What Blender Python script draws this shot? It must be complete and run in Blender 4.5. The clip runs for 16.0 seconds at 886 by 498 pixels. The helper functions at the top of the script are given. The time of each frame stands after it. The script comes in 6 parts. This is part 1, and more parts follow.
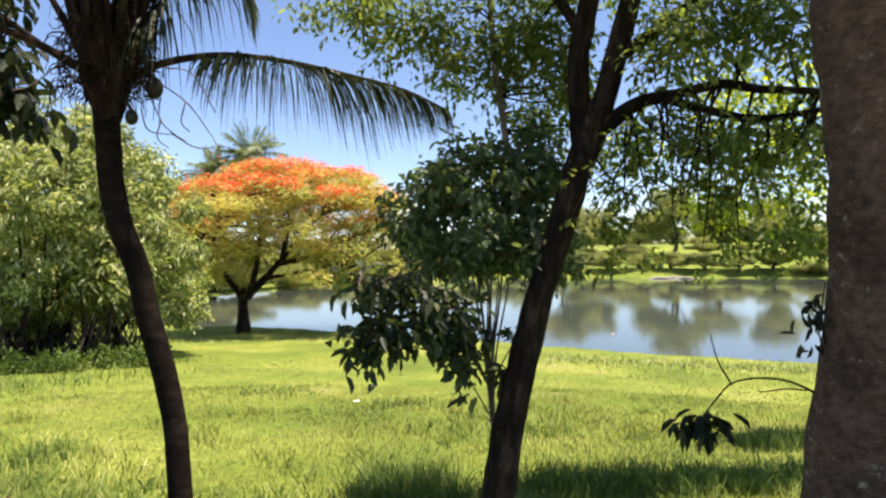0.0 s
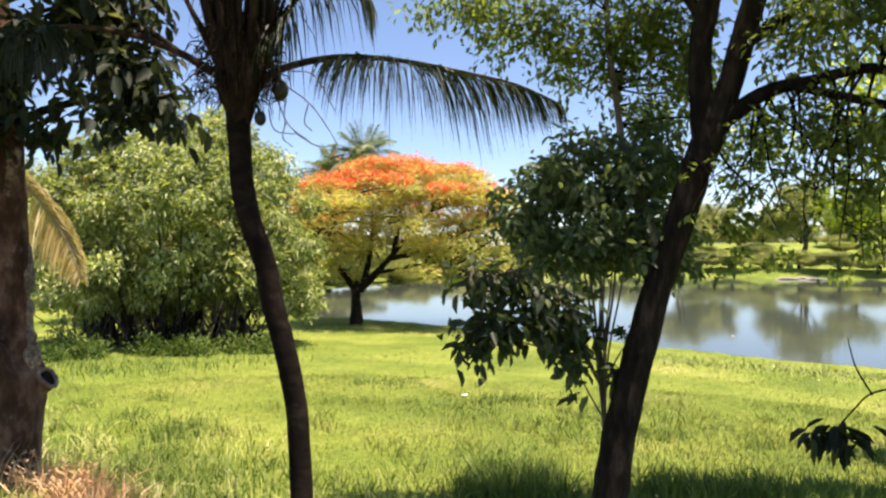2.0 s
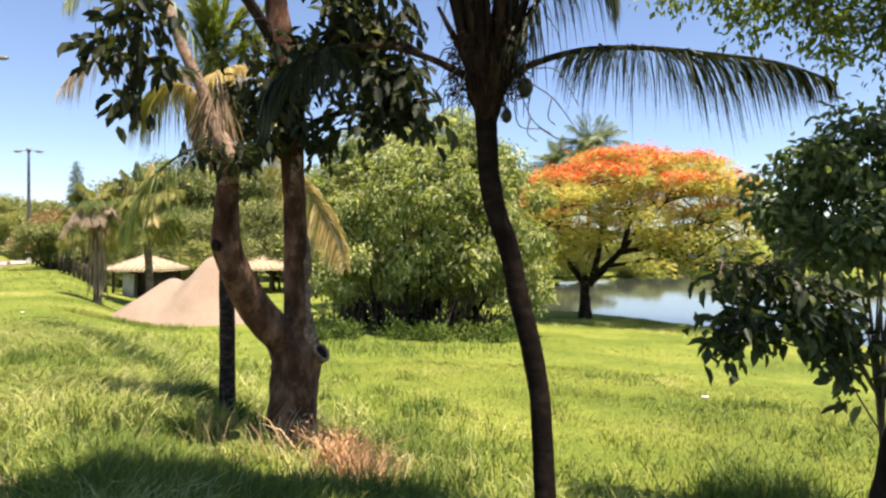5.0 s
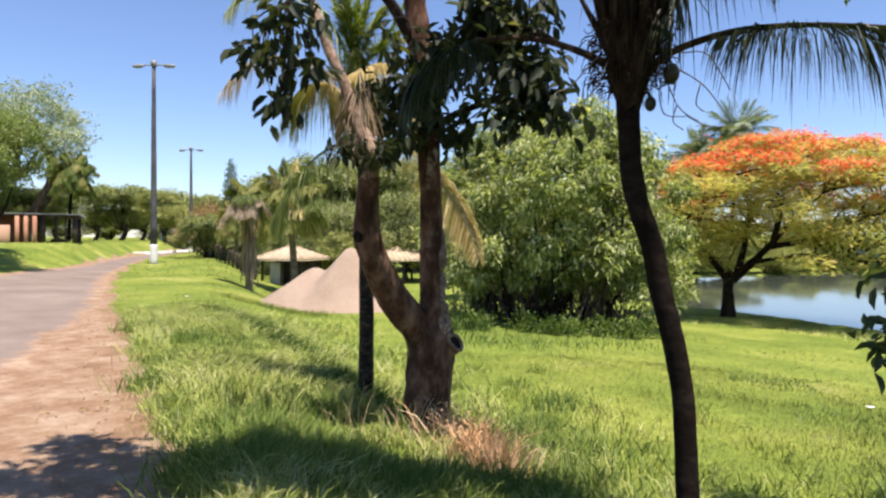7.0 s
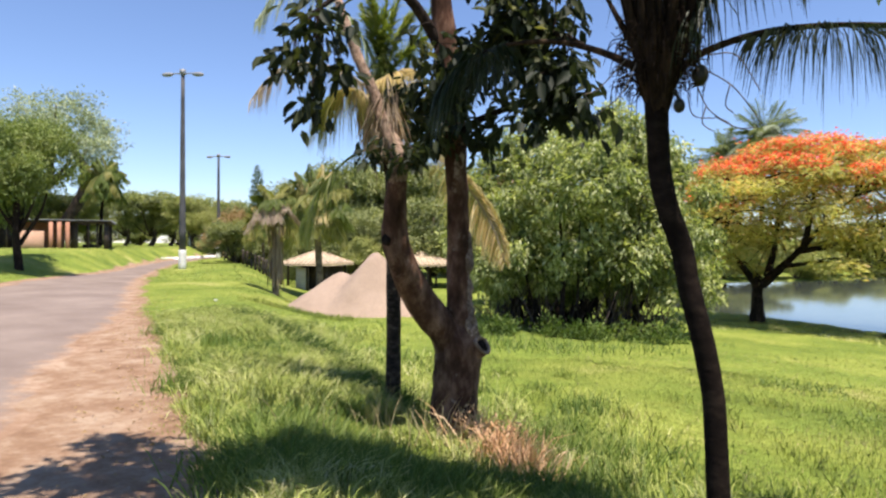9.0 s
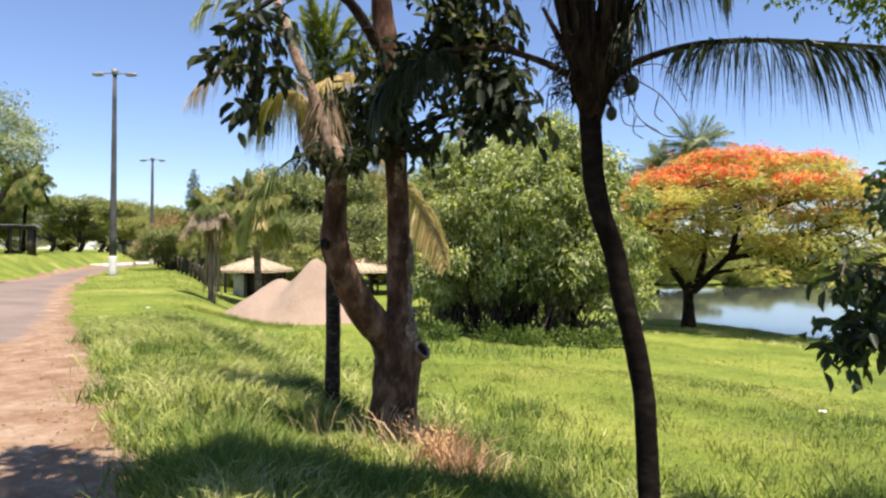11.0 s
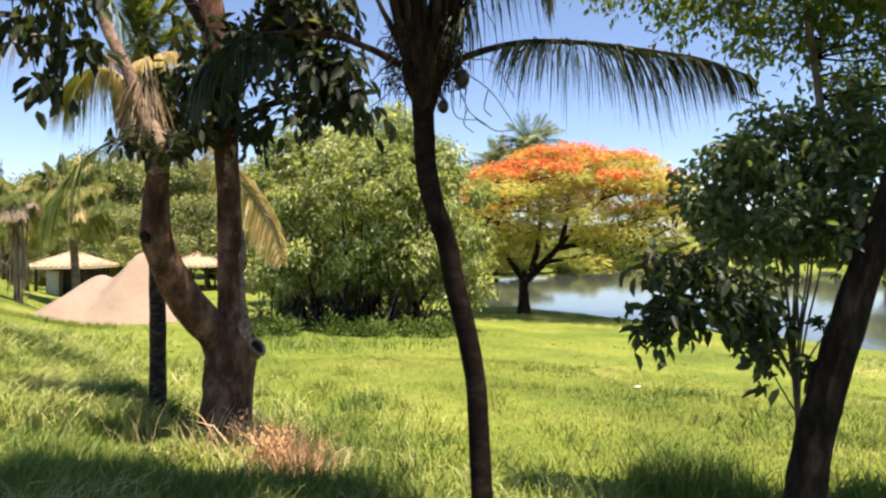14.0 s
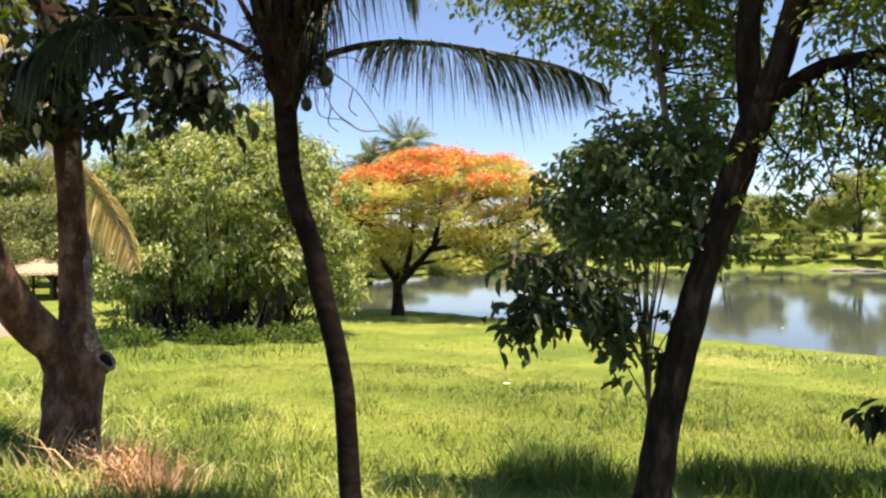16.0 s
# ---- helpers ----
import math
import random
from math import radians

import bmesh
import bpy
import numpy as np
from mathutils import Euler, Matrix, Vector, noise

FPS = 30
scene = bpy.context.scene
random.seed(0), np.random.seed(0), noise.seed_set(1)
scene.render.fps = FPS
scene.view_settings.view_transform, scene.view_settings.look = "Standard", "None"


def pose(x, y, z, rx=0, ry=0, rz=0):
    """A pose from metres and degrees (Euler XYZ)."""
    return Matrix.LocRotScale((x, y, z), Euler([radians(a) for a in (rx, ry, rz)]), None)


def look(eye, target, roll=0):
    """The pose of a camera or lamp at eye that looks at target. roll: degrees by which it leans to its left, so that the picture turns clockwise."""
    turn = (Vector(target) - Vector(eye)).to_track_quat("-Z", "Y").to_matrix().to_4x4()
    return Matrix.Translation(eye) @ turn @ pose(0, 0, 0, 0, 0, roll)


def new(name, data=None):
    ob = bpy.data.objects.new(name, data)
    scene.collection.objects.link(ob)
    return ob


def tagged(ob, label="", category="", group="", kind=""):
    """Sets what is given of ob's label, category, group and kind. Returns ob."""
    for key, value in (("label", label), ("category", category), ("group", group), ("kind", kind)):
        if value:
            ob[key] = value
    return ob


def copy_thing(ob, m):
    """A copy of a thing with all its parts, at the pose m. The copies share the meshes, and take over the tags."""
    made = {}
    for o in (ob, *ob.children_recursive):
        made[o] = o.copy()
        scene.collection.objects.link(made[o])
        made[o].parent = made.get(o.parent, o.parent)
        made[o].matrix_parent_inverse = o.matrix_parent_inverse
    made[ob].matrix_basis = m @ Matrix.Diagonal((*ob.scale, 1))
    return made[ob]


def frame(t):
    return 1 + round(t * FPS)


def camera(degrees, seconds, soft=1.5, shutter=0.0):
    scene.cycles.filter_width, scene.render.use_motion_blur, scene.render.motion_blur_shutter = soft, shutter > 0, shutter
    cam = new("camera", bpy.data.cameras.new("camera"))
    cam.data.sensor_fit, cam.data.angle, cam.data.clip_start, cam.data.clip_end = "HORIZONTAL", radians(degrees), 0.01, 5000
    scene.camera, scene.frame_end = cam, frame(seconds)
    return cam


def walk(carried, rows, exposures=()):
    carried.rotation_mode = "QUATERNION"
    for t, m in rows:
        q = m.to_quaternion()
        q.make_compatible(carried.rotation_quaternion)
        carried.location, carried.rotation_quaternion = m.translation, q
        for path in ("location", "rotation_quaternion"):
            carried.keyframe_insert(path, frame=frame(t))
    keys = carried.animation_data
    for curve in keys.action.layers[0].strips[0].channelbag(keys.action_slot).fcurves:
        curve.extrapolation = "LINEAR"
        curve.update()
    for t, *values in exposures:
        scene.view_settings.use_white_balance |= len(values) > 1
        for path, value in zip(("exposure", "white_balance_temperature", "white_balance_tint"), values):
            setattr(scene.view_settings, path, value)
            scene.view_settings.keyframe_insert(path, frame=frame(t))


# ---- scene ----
cam = camera(67.5, 16.0, soft=2.4)
EYE = 1.6
# seconds, x, y, z from the first eye, yaw to the left, pitch, roll
ROWS = [
    (0.0, -0.000, -0.000, 0.000, 0.00, 0.64, -0.87),
    (0.5, -0.004, -0.002, -0.002, 2.38, 0.64, -0.77),
    (1.0, -0.010, -0.008, -0.005, 4.92, 0.35, -0.44),
    (1.5, -0.012, -0.023, -0.012, 7.41, 0.54, -0.35),
    (2.0, -0.019, -0.016, -0.004, 9.31, 0.39, -0.24),
    (2.5, -0.025, -0.032, -0.011, 11.96, 0.30, 0.30),
    (3.0, -0.029, -0.055, -0.012, 14.98, 0.09, 0.52),
    (3.5, -0.036, -0.059, -0.014, 17.80, -0.25, 0.04),
    (4.0, -0.043, -0.076, -0.018, 21.53, -0.22, 0.17),
    (4.5, -0.062, -0.098, -0.016, 25.24, -0.49, 0.27),
    (5.0, -0.075, -0.131, -0.020, 28.69, -0.11, -0.03),
    (5.2, -0.078, -0.128, -0.019, 29.97, -0.27, 0.08),
    (7.5, -0.120, -0.164, -0.019, 41.28, -0.47, 0.00),
    (8.0, -0.128, -0.166, -0.020, 42.03, -0.25, -0.17),
    (8.2, -0.125, -0.178, -0.022, 42.21, -0.39, 0.10),
    (10.3, -0.083, -0.220, -0.058, 39.18, 0.30, 0.74),
    (10.5, -0.084, -0.214, -0.057, 38.19, 0.33, 0.91),
    (11.0, -0.078, -0.212, -0.063, 36.90, 0.30, 0.45),
    (11.5, -0.075, -0.199, -0.065, 34.56, -0.00, 0.52),
    (12.0, -0.077, -0.178, -0.062, 32.49, 0.04, 0.23),
    (12.5, -0.090, -0.142, -0.058, 30.44, -0.05, 0.27),
    (13.0, -0.070, -0.153, -0.059, 27.57, 0.04, 0.12),
    (13.5, -0.059, -0.143, -0.066, 25.86, 0.01, -0.05),
    (14.0, -0.053, -0.120, -0.060, 23.61, -0.37, -0.00),
    (14.5, -0.054, -0.095, -0.060, 20.44, -0.08, -0.23),
    (15.0, -0.041, -0.081, -0.063, 17.74, -0.11, -0.39),
    (15.5, -0.037, -0.063, -0.062, 14.75, -0.10, -0.53),
    (16.0, -0.030, -0.054, -0.063, 12.79, -0.21, -0.51),
]
walk(cam, [(t, pose(x, y, EYE + z, 90 + pitch, 0, yaw) @ pose(0, 0, 0, 0, 0, roll)) for t, x, y, z, yaw, pitch, roll in ROWS],
     exposures=[(0.0, 1.10, 7000, 19), (1.5, 1.14, 7150, 19), (3.8, 1.17, 7350, 19), (5.2, 1.06, 7100, 19), (7.5, 0.86, 6450, 19), (8.2, 0.86, 6450, 19), (10.5, 0.88, 6550, 19), (12.5, 1.00, 6900, 19), (14.0, 1.09, 7150, 19), (16.0, 1.15, 7300, 19)])

# ---- light ----
SUN_YAW, SUN_HIGH = -110.0, 74.0          # degrees to the left of +y, and above the horizon
world = bpy.data.worlds.new("sky")
scene.world = world
world.use_nodes = True
wn = world.node_tree.nodes
sky = wn.new("ShaderNodeTexSky")
sky.sky_type = "NISHITA"
sky.sun_disc = False
sky.sun_elevation = radians(SUN_HIGH)
sky.sun_rotation = radians(-SUN_YAW)
sky.altitude, sky.air_density, sky.dust_density, sky.ozone_density = 900, 1.0, 0.15, 5.0
wn["Background"].inputs["Strength"].default_value = 0.104
world.node_tree.links.new(sky.outputs[0], wn["Background"].inputs["Color"])
sun_data = bpy.data.lights.new("sun", "SUN")
sun_data.energy, sun_data.angle, sun_data.color = 5.0, radians(0.6), (1.0, 0.93, 0.80)
sun = new("sun", sun_data)
_h, _a = radians(SUN_HIGH), radians(SUN_YAW)
TO_SUN = Vector((-math.sin(_a) * math.cos(_h), math.cos(_a) * math.cos(_h), math.sin(_h)))
sun.matrix_world = look(TO_SUN * 60, (0, 0, 0))


# ---- materials ----
def blank(name):
    m = bpy.data.materials.new(name)
    m.use_nodes = True
    return m, m.node_tree.nodes, m.node_tree.links, m.node_tree.nodes["Principled BSDF"]


def ramp(nodes, stops):
    r = nodes.new("ShaderNodeValToRGB")
    while len(r.color_ramp.elements) < len(stops):
        r.color_ramp.elements.new(0.5)
    for e, (p, c) in zip(r.color_ramp.elements, stops):
        e.position, e.color = p, (*c, 1)
    return r


def noise_node(nodes, links, scale, detail=4, rough=0.6, stretch=None, where="Object"):
    co = nodes.new("ShaderNodeTexCoord")
    n = nodes.new("ShaderNodeTexNoise")
    n.inputs["Scale"].default_value, n.inputs["Detail"].default_value, n.inputs["Roughness"].default_value = scale, detail, rough
    out = co.outputs[where]
    if stretch:
        mp = nodes.new("ShaderNodeMapping")
        mp.inputs["Scale"].default_value = stretch
        links.new(out, mp.inputs["Vector"])
        out = mp.outputs[0]
    links.new(out, n.inputs["Vector"])
    return n


def mix_rgb(nodes, links, kind, fac, a, b):
    m = nodes.new("ShaderNodeMix")
    m.data_type, m.blend_type = "RGBA", kind
    for sock, v in ((m.inputs[0], fac), (m.inputs[6], a), (m.inputs[7], b)):
        if isinstance(v, (int, float)):
            sock.default_value = v
        elif isinstance(v, tuple):
            sock.default_value = (*v, 1)
        else:
            links.new(v, sock)
    return m.outputs[2]


def leaf_mat(name, stops, through_it=0.35, rough=0.5, patch=0.6, patch_scale=0.7, gloss=0.35, upright=0.0, detail=3):
    """Leaves: each one its own shade, drifting in patches over the crown, letting some sun through."""
    m, n, l, p = blank(name)
    geo = n.new("ShaderNodeNewGeometry")
    ns = noise_node(n, l, patch_scale, detail, 0.68)
    add = n.new("ShaderNodeMath")
    add.operation = "MULTIPLY_ADD"
    l.new(geo.outputs["Random Per Island"], add.inputs[0])
    add.inputs[1].default_value = 1 - patch * 0.5
    sub = n.new("ShaderNodeMath")
    sub.operation = "MULTIPLY_ADD"
    l.new(ns.outputs[0], sub.inputs[0])
    sub.inputs[1].default_value, sub.inputs[2].default_value = patch * 1.6, -patch * 0.55
    l.new(sub.outputs[0], add.inputs[2])
    r = ramp(n, stops)
    l.new(add.outputs[0], r.inputs[0])
    l.new(r.outputs[0], p.inputs["Base Color"])
    p.inputs["Roughness"].default_value = rough
    p.inputs["Specular IOR Level"].default_value = gloss
    tr = n.new("ShaderNodeBsdfTranslucent")
    tint = mix_rgb(n, l, "MULTIPLY", 1.0, r.outputs[0], (1.4, 1.45, 0.6))
    l.new(tint, tr.inputs["Color"])
    if upright:
        # shading normals are bent upwards to even out light and shade on blades and leaves
        soft = mix_rgb(n, l, "MIX", upright, geo.outputs["Normal"], (0.0, 0.0, 1.0))
        l.new(soft, p.inputs["Normal"])
        l.new(soft, tr.inputs["Normal"])
    mx = n.new("ShaderNodeMixShader")
    mx.inputs[0].default_value = through_it
    l.new(p.outputs[0], mx.inputs[1])
    l.new(tr.outputs[0], mx.inputs[2])
    l.new(mx.outputs[0], n["Material Output"].inputs["Surface"])
    return m


def bark_mat(name, dark, mid, light, scale=9, stretch=(1, 1, 0.25), bump=0.5, spots=None, gloss=0.2):
    m, n, l, p = blank(name)
    a = noise_node(n, l, scale, 8, 0.65, stretch)
    b = noise_node(n, l, scale * 0.16, 3, 0.5)
    r = ramp(n, [(0.3, dark), (0.5, mid), (0.72, light)])
    l.new(a.outputs[0], r.inputs[0])
    r2 = ramp(n, [(0.35, (0.55, 0.55, 0.55)), (0.65, (1.25, 1.2, 1.15))])
    l.new(b.outputs[0], r2.inputs[0])
    col = mix_rgb(n, l, "MULTIPLY", 1.0, r.outputs[0], r2.outputs[0])
    if spots:
        c = noise_node(n, l, scale * 0.55, 5, 0.7)
        r3 = ramp(n, [(0.60, (0, 0, 0)), (0.68, (1, 1, 1))])
        l.new(c.outputs[0], r3.inputs[0])
        col = mix_rgb(n, l, "MIX", r3.outputs[0], col, spots)
    l.new(col, p.inputs["Base Color"])
    p.inputs["Roughness"].default_value = 0.9
    p.inputs["Specular IOR Level"].default_value = gloss
    bp = n.new("ShaderNodeBump")
    bp.inputs["Strength"].default_value, bp.inputs["Distance"].default_value = bump, 0.02
    l.new(a.outputs[0], bp.inputs["Height"])
    l.new(bp.outputs[0], p.inputs["Normal"])
    return m


def rough_mat(name, stops, scale, rough=0.85, bump=0.3, fine=None, detail=6, stretch=None, dist=0.02):
    """A plain matt surface with broad patches and a fine grain."""
    m, n, l, p = blank(name)
    a = noise_node(n, l, scale, detail, 0.6, stretch)
    r = ramp(n, stops)
    l.new(a.outputs[0], r.inputs[0])
    g = noise_node(n, l, fine or scale * 14, 4, 0.7)
    r2 = ramp(n, [(0.3, (0.78, 0.78, 0.78)), (0.7, (1.18, 1.18, 1.18))])
    l.new(g.outputs[0], r2.inputs[0])
    l.new(mix_rgb(n, l, "MULTIPLY", 1.0, r.outputs[0], r2.outputs[0]), p.inputs["Base Color"])
    p.inputs["Roughness"].default_value = rough
    p.inputs["Specular IOR Level"].default_value = 0.3
    bp = n.new("ShaderNodeBump")
    bp.inputs["Strength"].default_value, bp.inputs["Distance"].default_value = bump, dist
    l.new(g.outputs[0], bp.inputs["Height"])
    l.new(bp.outputs[0], p.inputs["Normal"])
    return m


# next three: canopy shade on trunks and sheath is mixed into these near-black tones
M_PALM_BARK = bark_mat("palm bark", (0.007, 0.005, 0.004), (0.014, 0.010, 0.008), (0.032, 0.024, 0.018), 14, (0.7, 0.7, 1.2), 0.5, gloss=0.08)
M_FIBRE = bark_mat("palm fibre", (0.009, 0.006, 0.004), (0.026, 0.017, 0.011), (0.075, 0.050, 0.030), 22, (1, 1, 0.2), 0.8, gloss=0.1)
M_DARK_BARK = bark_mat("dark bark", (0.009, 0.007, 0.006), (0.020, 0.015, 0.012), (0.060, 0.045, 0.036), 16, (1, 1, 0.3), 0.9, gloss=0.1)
# pinkish bark; its dark-to-light mottling also paints shade and sun on the limbs
M_FORK_BARK = bark_mat("pinkish bark", (0.022, 0.011, 0.007), (0.100, 0.053, 0.035), (0.30, 0.19, 0.135), 7, (1, 1, 0.5), 0.8, (0.28, 0.215, 0.17), 0.1)
M_BIG_BARK = bark_mat("lichened bark", (0.055, 0.034, 0.026), (0.115, 0.074, 0.056), (0.19, 0.13, 0.10), 22, (1, 1, 1.4), 0.7, (0.28, 0.24, 0.20))
M_TWIG = bark_mat("twig bark", (0.10, 0.08, 0.06), (0.16, 0.13, 0.10), (0.26, 0.22, 0.18), 20, (1, 1, 0.3), 0.3)
# grey-brown with shade mixed into the tone
M_BUSH_BARK = bark_mat("shade-toned grey-brown bark", (0.04, 0.03, 0.022), (0.08, 0.062, 0.05), (0.14, 0.11, 0.09), 6, (1, 1, 0.3), 0.4)

# near-black green that carries the backlit look of the fronds
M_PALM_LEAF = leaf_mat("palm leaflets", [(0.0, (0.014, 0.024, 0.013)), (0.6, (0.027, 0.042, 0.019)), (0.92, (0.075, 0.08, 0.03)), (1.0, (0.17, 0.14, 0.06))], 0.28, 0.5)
# weed green whose low tone also serves as shade along the bank crest
M_WEED = leaf_mat("deep green weeds", [(0.0, (0.030, 0.060, 0.014)), (0.6, (0.085, 0.14, 0.028)), (1.0, (0.22, 0.28, 0.08))], 0.3, 0.55, 0.6, 0.6, 0.2)
M_PALM_GREEN = leaf_mat("green palm leaflets", [(0.0, (0.06, 0.10, 0.02)), (0.6, (0.12, 0.17, 0.03)), (1.0, (0.22, 0.24, 0.06))], 0.35, 0.45)
M_PALM_DRY = leaf_mat("dry palm leaflets", [(0.0, (0.24, 0.19, 0.135)), (0.5, (0.40, 0.33, 0.24)), (1.0, (0.57, 0.49, 0.37))], 0.25, 0.7)
M_PALM_YELLOW = leaf_mat("yellowing palm leaflets", [(0.0, (0.36, 0.28, 0.11)), (0.5, (0.60, 0.49, 0.25)), (1.0, (0.76, 0.65, 0.42))], 0.35, 0.6)
M_PALM_HUSK = leaf_mat("brown withered palm leaflets", [(0.0, (0.19, 0.14, 0.10)), (0.5, (0.35, 0.27, 0.20)), (1.0, (0.54, 0.45, 0.35))], 0.2, 0.8)
M_PALM_FRESH = leaf_mat("bright palm leaflets", [(0.0, (0.07, 0.11, 0.025)), (0.6, (0.15, 0.19, 0.045)), (1.0, (0.32, 0.33, 0.12))], 0.4, 0.5)
# leaf green taken down towards silhouette, shade included in the colour
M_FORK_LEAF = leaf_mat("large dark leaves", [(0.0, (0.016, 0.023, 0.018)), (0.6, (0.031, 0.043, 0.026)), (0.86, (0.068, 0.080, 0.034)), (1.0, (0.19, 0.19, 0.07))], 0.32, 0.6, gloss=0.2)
M_SAP_LEAF = leaf_mat("glossy dark leaves", [(0.0, (0.046, 0.080, 0.052)), (0.6, (0.095, 0.145, 0.078)), (1.0, (0.24, 0.30, 0.15))], 0.42, 0.5, gloss=0.45)
M_FINE_LEAF = leaf_mat("small canopy leaves", [(0.0, (0.040, 0.066, 0.034)), (0.5, (0.11, 0.155, 0.060)), (0.82, (0.24, 0.29, 0.09)), (1.0, (0.48, 0.50, 0.15))], 0.58, 0.5, 0.9, 0.8)
# the near-white top stop paints highlights on scattered leaves
M_BUSH_LEAF = leaf_mat("long bush leaves", [(0.0, (0.048, 0.070, 0.026)), (0.38, (0.195, 0.245, 0.082)), (0.70, (0.42, 0.46, 0.20)), (1.0, (0.80, 0.80, 0.60))], 0.42, 0.45, 0.6, 0.5, 0.5, 0.12)
M_FLAM_LEAF = leaf_mat("feathery yellow-green leaves", [(0.0, (0.29, 0.315, 0.14)), (0.45, (0.43, 0.43, 0.18)), (0.8, (0.57, 0.48, 0.22)), (1.0, (0.72, 0.45, 0.25))], 0.58, 0.6, 0.9, 0.45, 0.2, 0.4)
M_FLAM_FLOWER = leaf_mat("orange-red blossom", [(0.0, (0.60, 0.080, 0.045)), (0.5, (0.78, 0.14, 0.080)), (1.0, (0.87, 0.27, 0.15))], 0.32, 0.6, upright=0.25)
M_FAR_LEAF = leaf_mat("distant leaves", [(0.0, (0.052, 0.070, 0.030)), (0.4, (0.165, 0.195, 0.075)), (0.7, (0.33, 0.355, 0.16)), (1.0, (0.54, 0.53, 0.32))], 0.35, 0.6, 0.9, 0.25, upright=0.1)
M_FAR_YELLOW = leaf_mat("distant light leaves", [(0.0, (0.15, 0.18, 0.06)), (0.45, (0.31, 0.34, 0.11)), (0.75, (0.46, 0.46, 0.18)), (1.0, (0.60, 0.57, 0.30))], 0.4, 0.6, 0.9, 0.25, 0.2, 0.45)
M_FAR_GREY = leaf_mat("sparse grey-green leaves", [(0.0, (0.13, 0.17, 0.10)), (0.5, (0.27, 0.32, 0.20)), (1.0, (0.50, 0.54, 0.42))], 0.3, 0.6, 0.9, 0.25, 0.3, 0.3)
M_ROADSIDE_LEAF = leaf_mat("sunlit fresh green leaves", [(0.0, (0.045, 0.075, 0.022)), (0.4, (0.13, 0.18, 0.05)), (0.75, (0.26, 0.31, 0.10)), (1.0, (0.46, 0.48, 0.24))], 0.35, 0.6, 0.9, 0.4, 0.3, 0.1)
# darker version of the sapling's leaf colour, with shade painted in
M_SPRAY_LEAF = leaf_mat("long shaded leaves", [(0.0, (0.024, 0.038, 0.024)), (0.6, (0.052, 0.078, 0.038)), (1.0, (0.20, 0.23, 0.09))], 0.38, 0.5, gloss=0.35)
M_DRY_LEAF = leaf_mat("dried brown leaves", [(0.0, (0.20, 0.13, 0.06)), (0.5, (0.32, 0.22, 0.11)), (1.0, (0.42, 0.32, 0.18))], 0.25, 0.7)
M_GRASS = leaf_mat("lawn grass", [(0.0, (0.075, 0.125, 0.020)), (0.36, (0.15, 0.21, 0.030)), (0.62, (0.225, 0.27, 0.043)), (0.84, (0.31, 0.32, 0.09)), (1.0, (0.44, 0.40, 0.20))], 0.3, 0.6, 1.3, 0.5, 0.2, 0.7, 7)
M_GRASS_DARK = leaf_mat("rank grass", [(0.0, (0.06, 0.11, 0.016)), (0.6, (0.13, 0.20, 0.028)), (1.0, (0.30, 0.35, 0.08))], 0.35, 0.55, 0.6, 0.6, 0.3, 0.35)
M_GRASS_BANK = leaf_mat("bank grass", [(0.0, (0.11, 0.165, 0.025)), (0.35, (0.255, 0.32, 0.055)), (0.7, (0.45, 0.475, 0.14)), (1.0, (0.70, 0.66, 0.38))], 0.38, 0.5, 0.9, 1.3, 0.4, 0.5)
M_GRASS_RED = leaf_mat("withered russet grass", [(0.0, (0.44, 0.24, 0.11)), (0.5, (0.68, 0.42, 0.24)), (1.0, (0.80, 0.62, 0.42))], 0.4, 0.7, upright=0.5)
M_STRAW = leaf_mat("straw stems", [(0.0, (0.34, 0.27, 0.13)), (1.0, (0.55, 0.47, 0.26))], 0.3, 0.7)
# husk colour lowered to include the shade the nuts hang in
M_COCONUT = rough_mat("young coconut husk", [(0.3, (0.012, 0.013, 0.008)), (0.7, (0.028, 0.028, 0.014))], 9, 0.5, 0.1)
M_ASPHALT = rough_mat("worn pinkish asphalt", [(0.3, (0.158, 0.120, 0.097)), (0.5, (0.20, 0.157, 0.128)), (0.7, (0.25, 0.20, 0.163))], 0.55, 0.9, 0.35, 60, 6)
M_SAND = rough_mat("pink sand", [(0.3, (0.275, 0.205, 0.150)), (0.7, (0.365, 0.275, 0.205))], 0.9, 0.95, 0.4, 30)
# dark grey that puts the lamp poles' backlit side into the colour
M_CONCRETE = rough_mat("concrete toned as backlit", [(0.3, (0.055, 0.058, 0.062)), (0.7, (0.11, 0.11, 0.115))], 1.2, 0.85, 0.2)
M_WHITEWASH = rough_mat("white paint", [(0.3, (0.62, 0.62, 0.60)), (0.7, (0.82, 0.82, 0.80))], 2.0, 0.8, 0.2)
M_METAL = rough_mat("dull grey metal", [(0.3, (0.16, 0.17, 0.18)), (0.7, (0.28, 0.29, 0.30))], 3, 0.5, 0.05)
M_THATCH = rough_mat("pale tiled roof", [(0.3, (0.42, 0.33, 0.22)), (0.7, (0.62, 0.50, 0.36))], 2.5, 0.9, 0.5, 20)
M_DARKWOOD = rough_mat("dark timber", [(0.3, (0.035, 0.027, 0.022)), (0.7, (0.085, 0.065, 0.05))], 3, 0.8, 0.3)
M_BRICK = rough_mat("orange brickwork", [(0.3, (0.33, 0.155, 0.095)), (0.7, (0.46, 0.235, 0.15))], 1.5, 0.9, 0.3, 12)
M_PLASTER = rough_mat("ochre plaster", [(0.3, (0.40, 0.24, 0.155)), (0.7, (0.50, 0.32, 0.215))], 1.5, 0.9, 0.2)
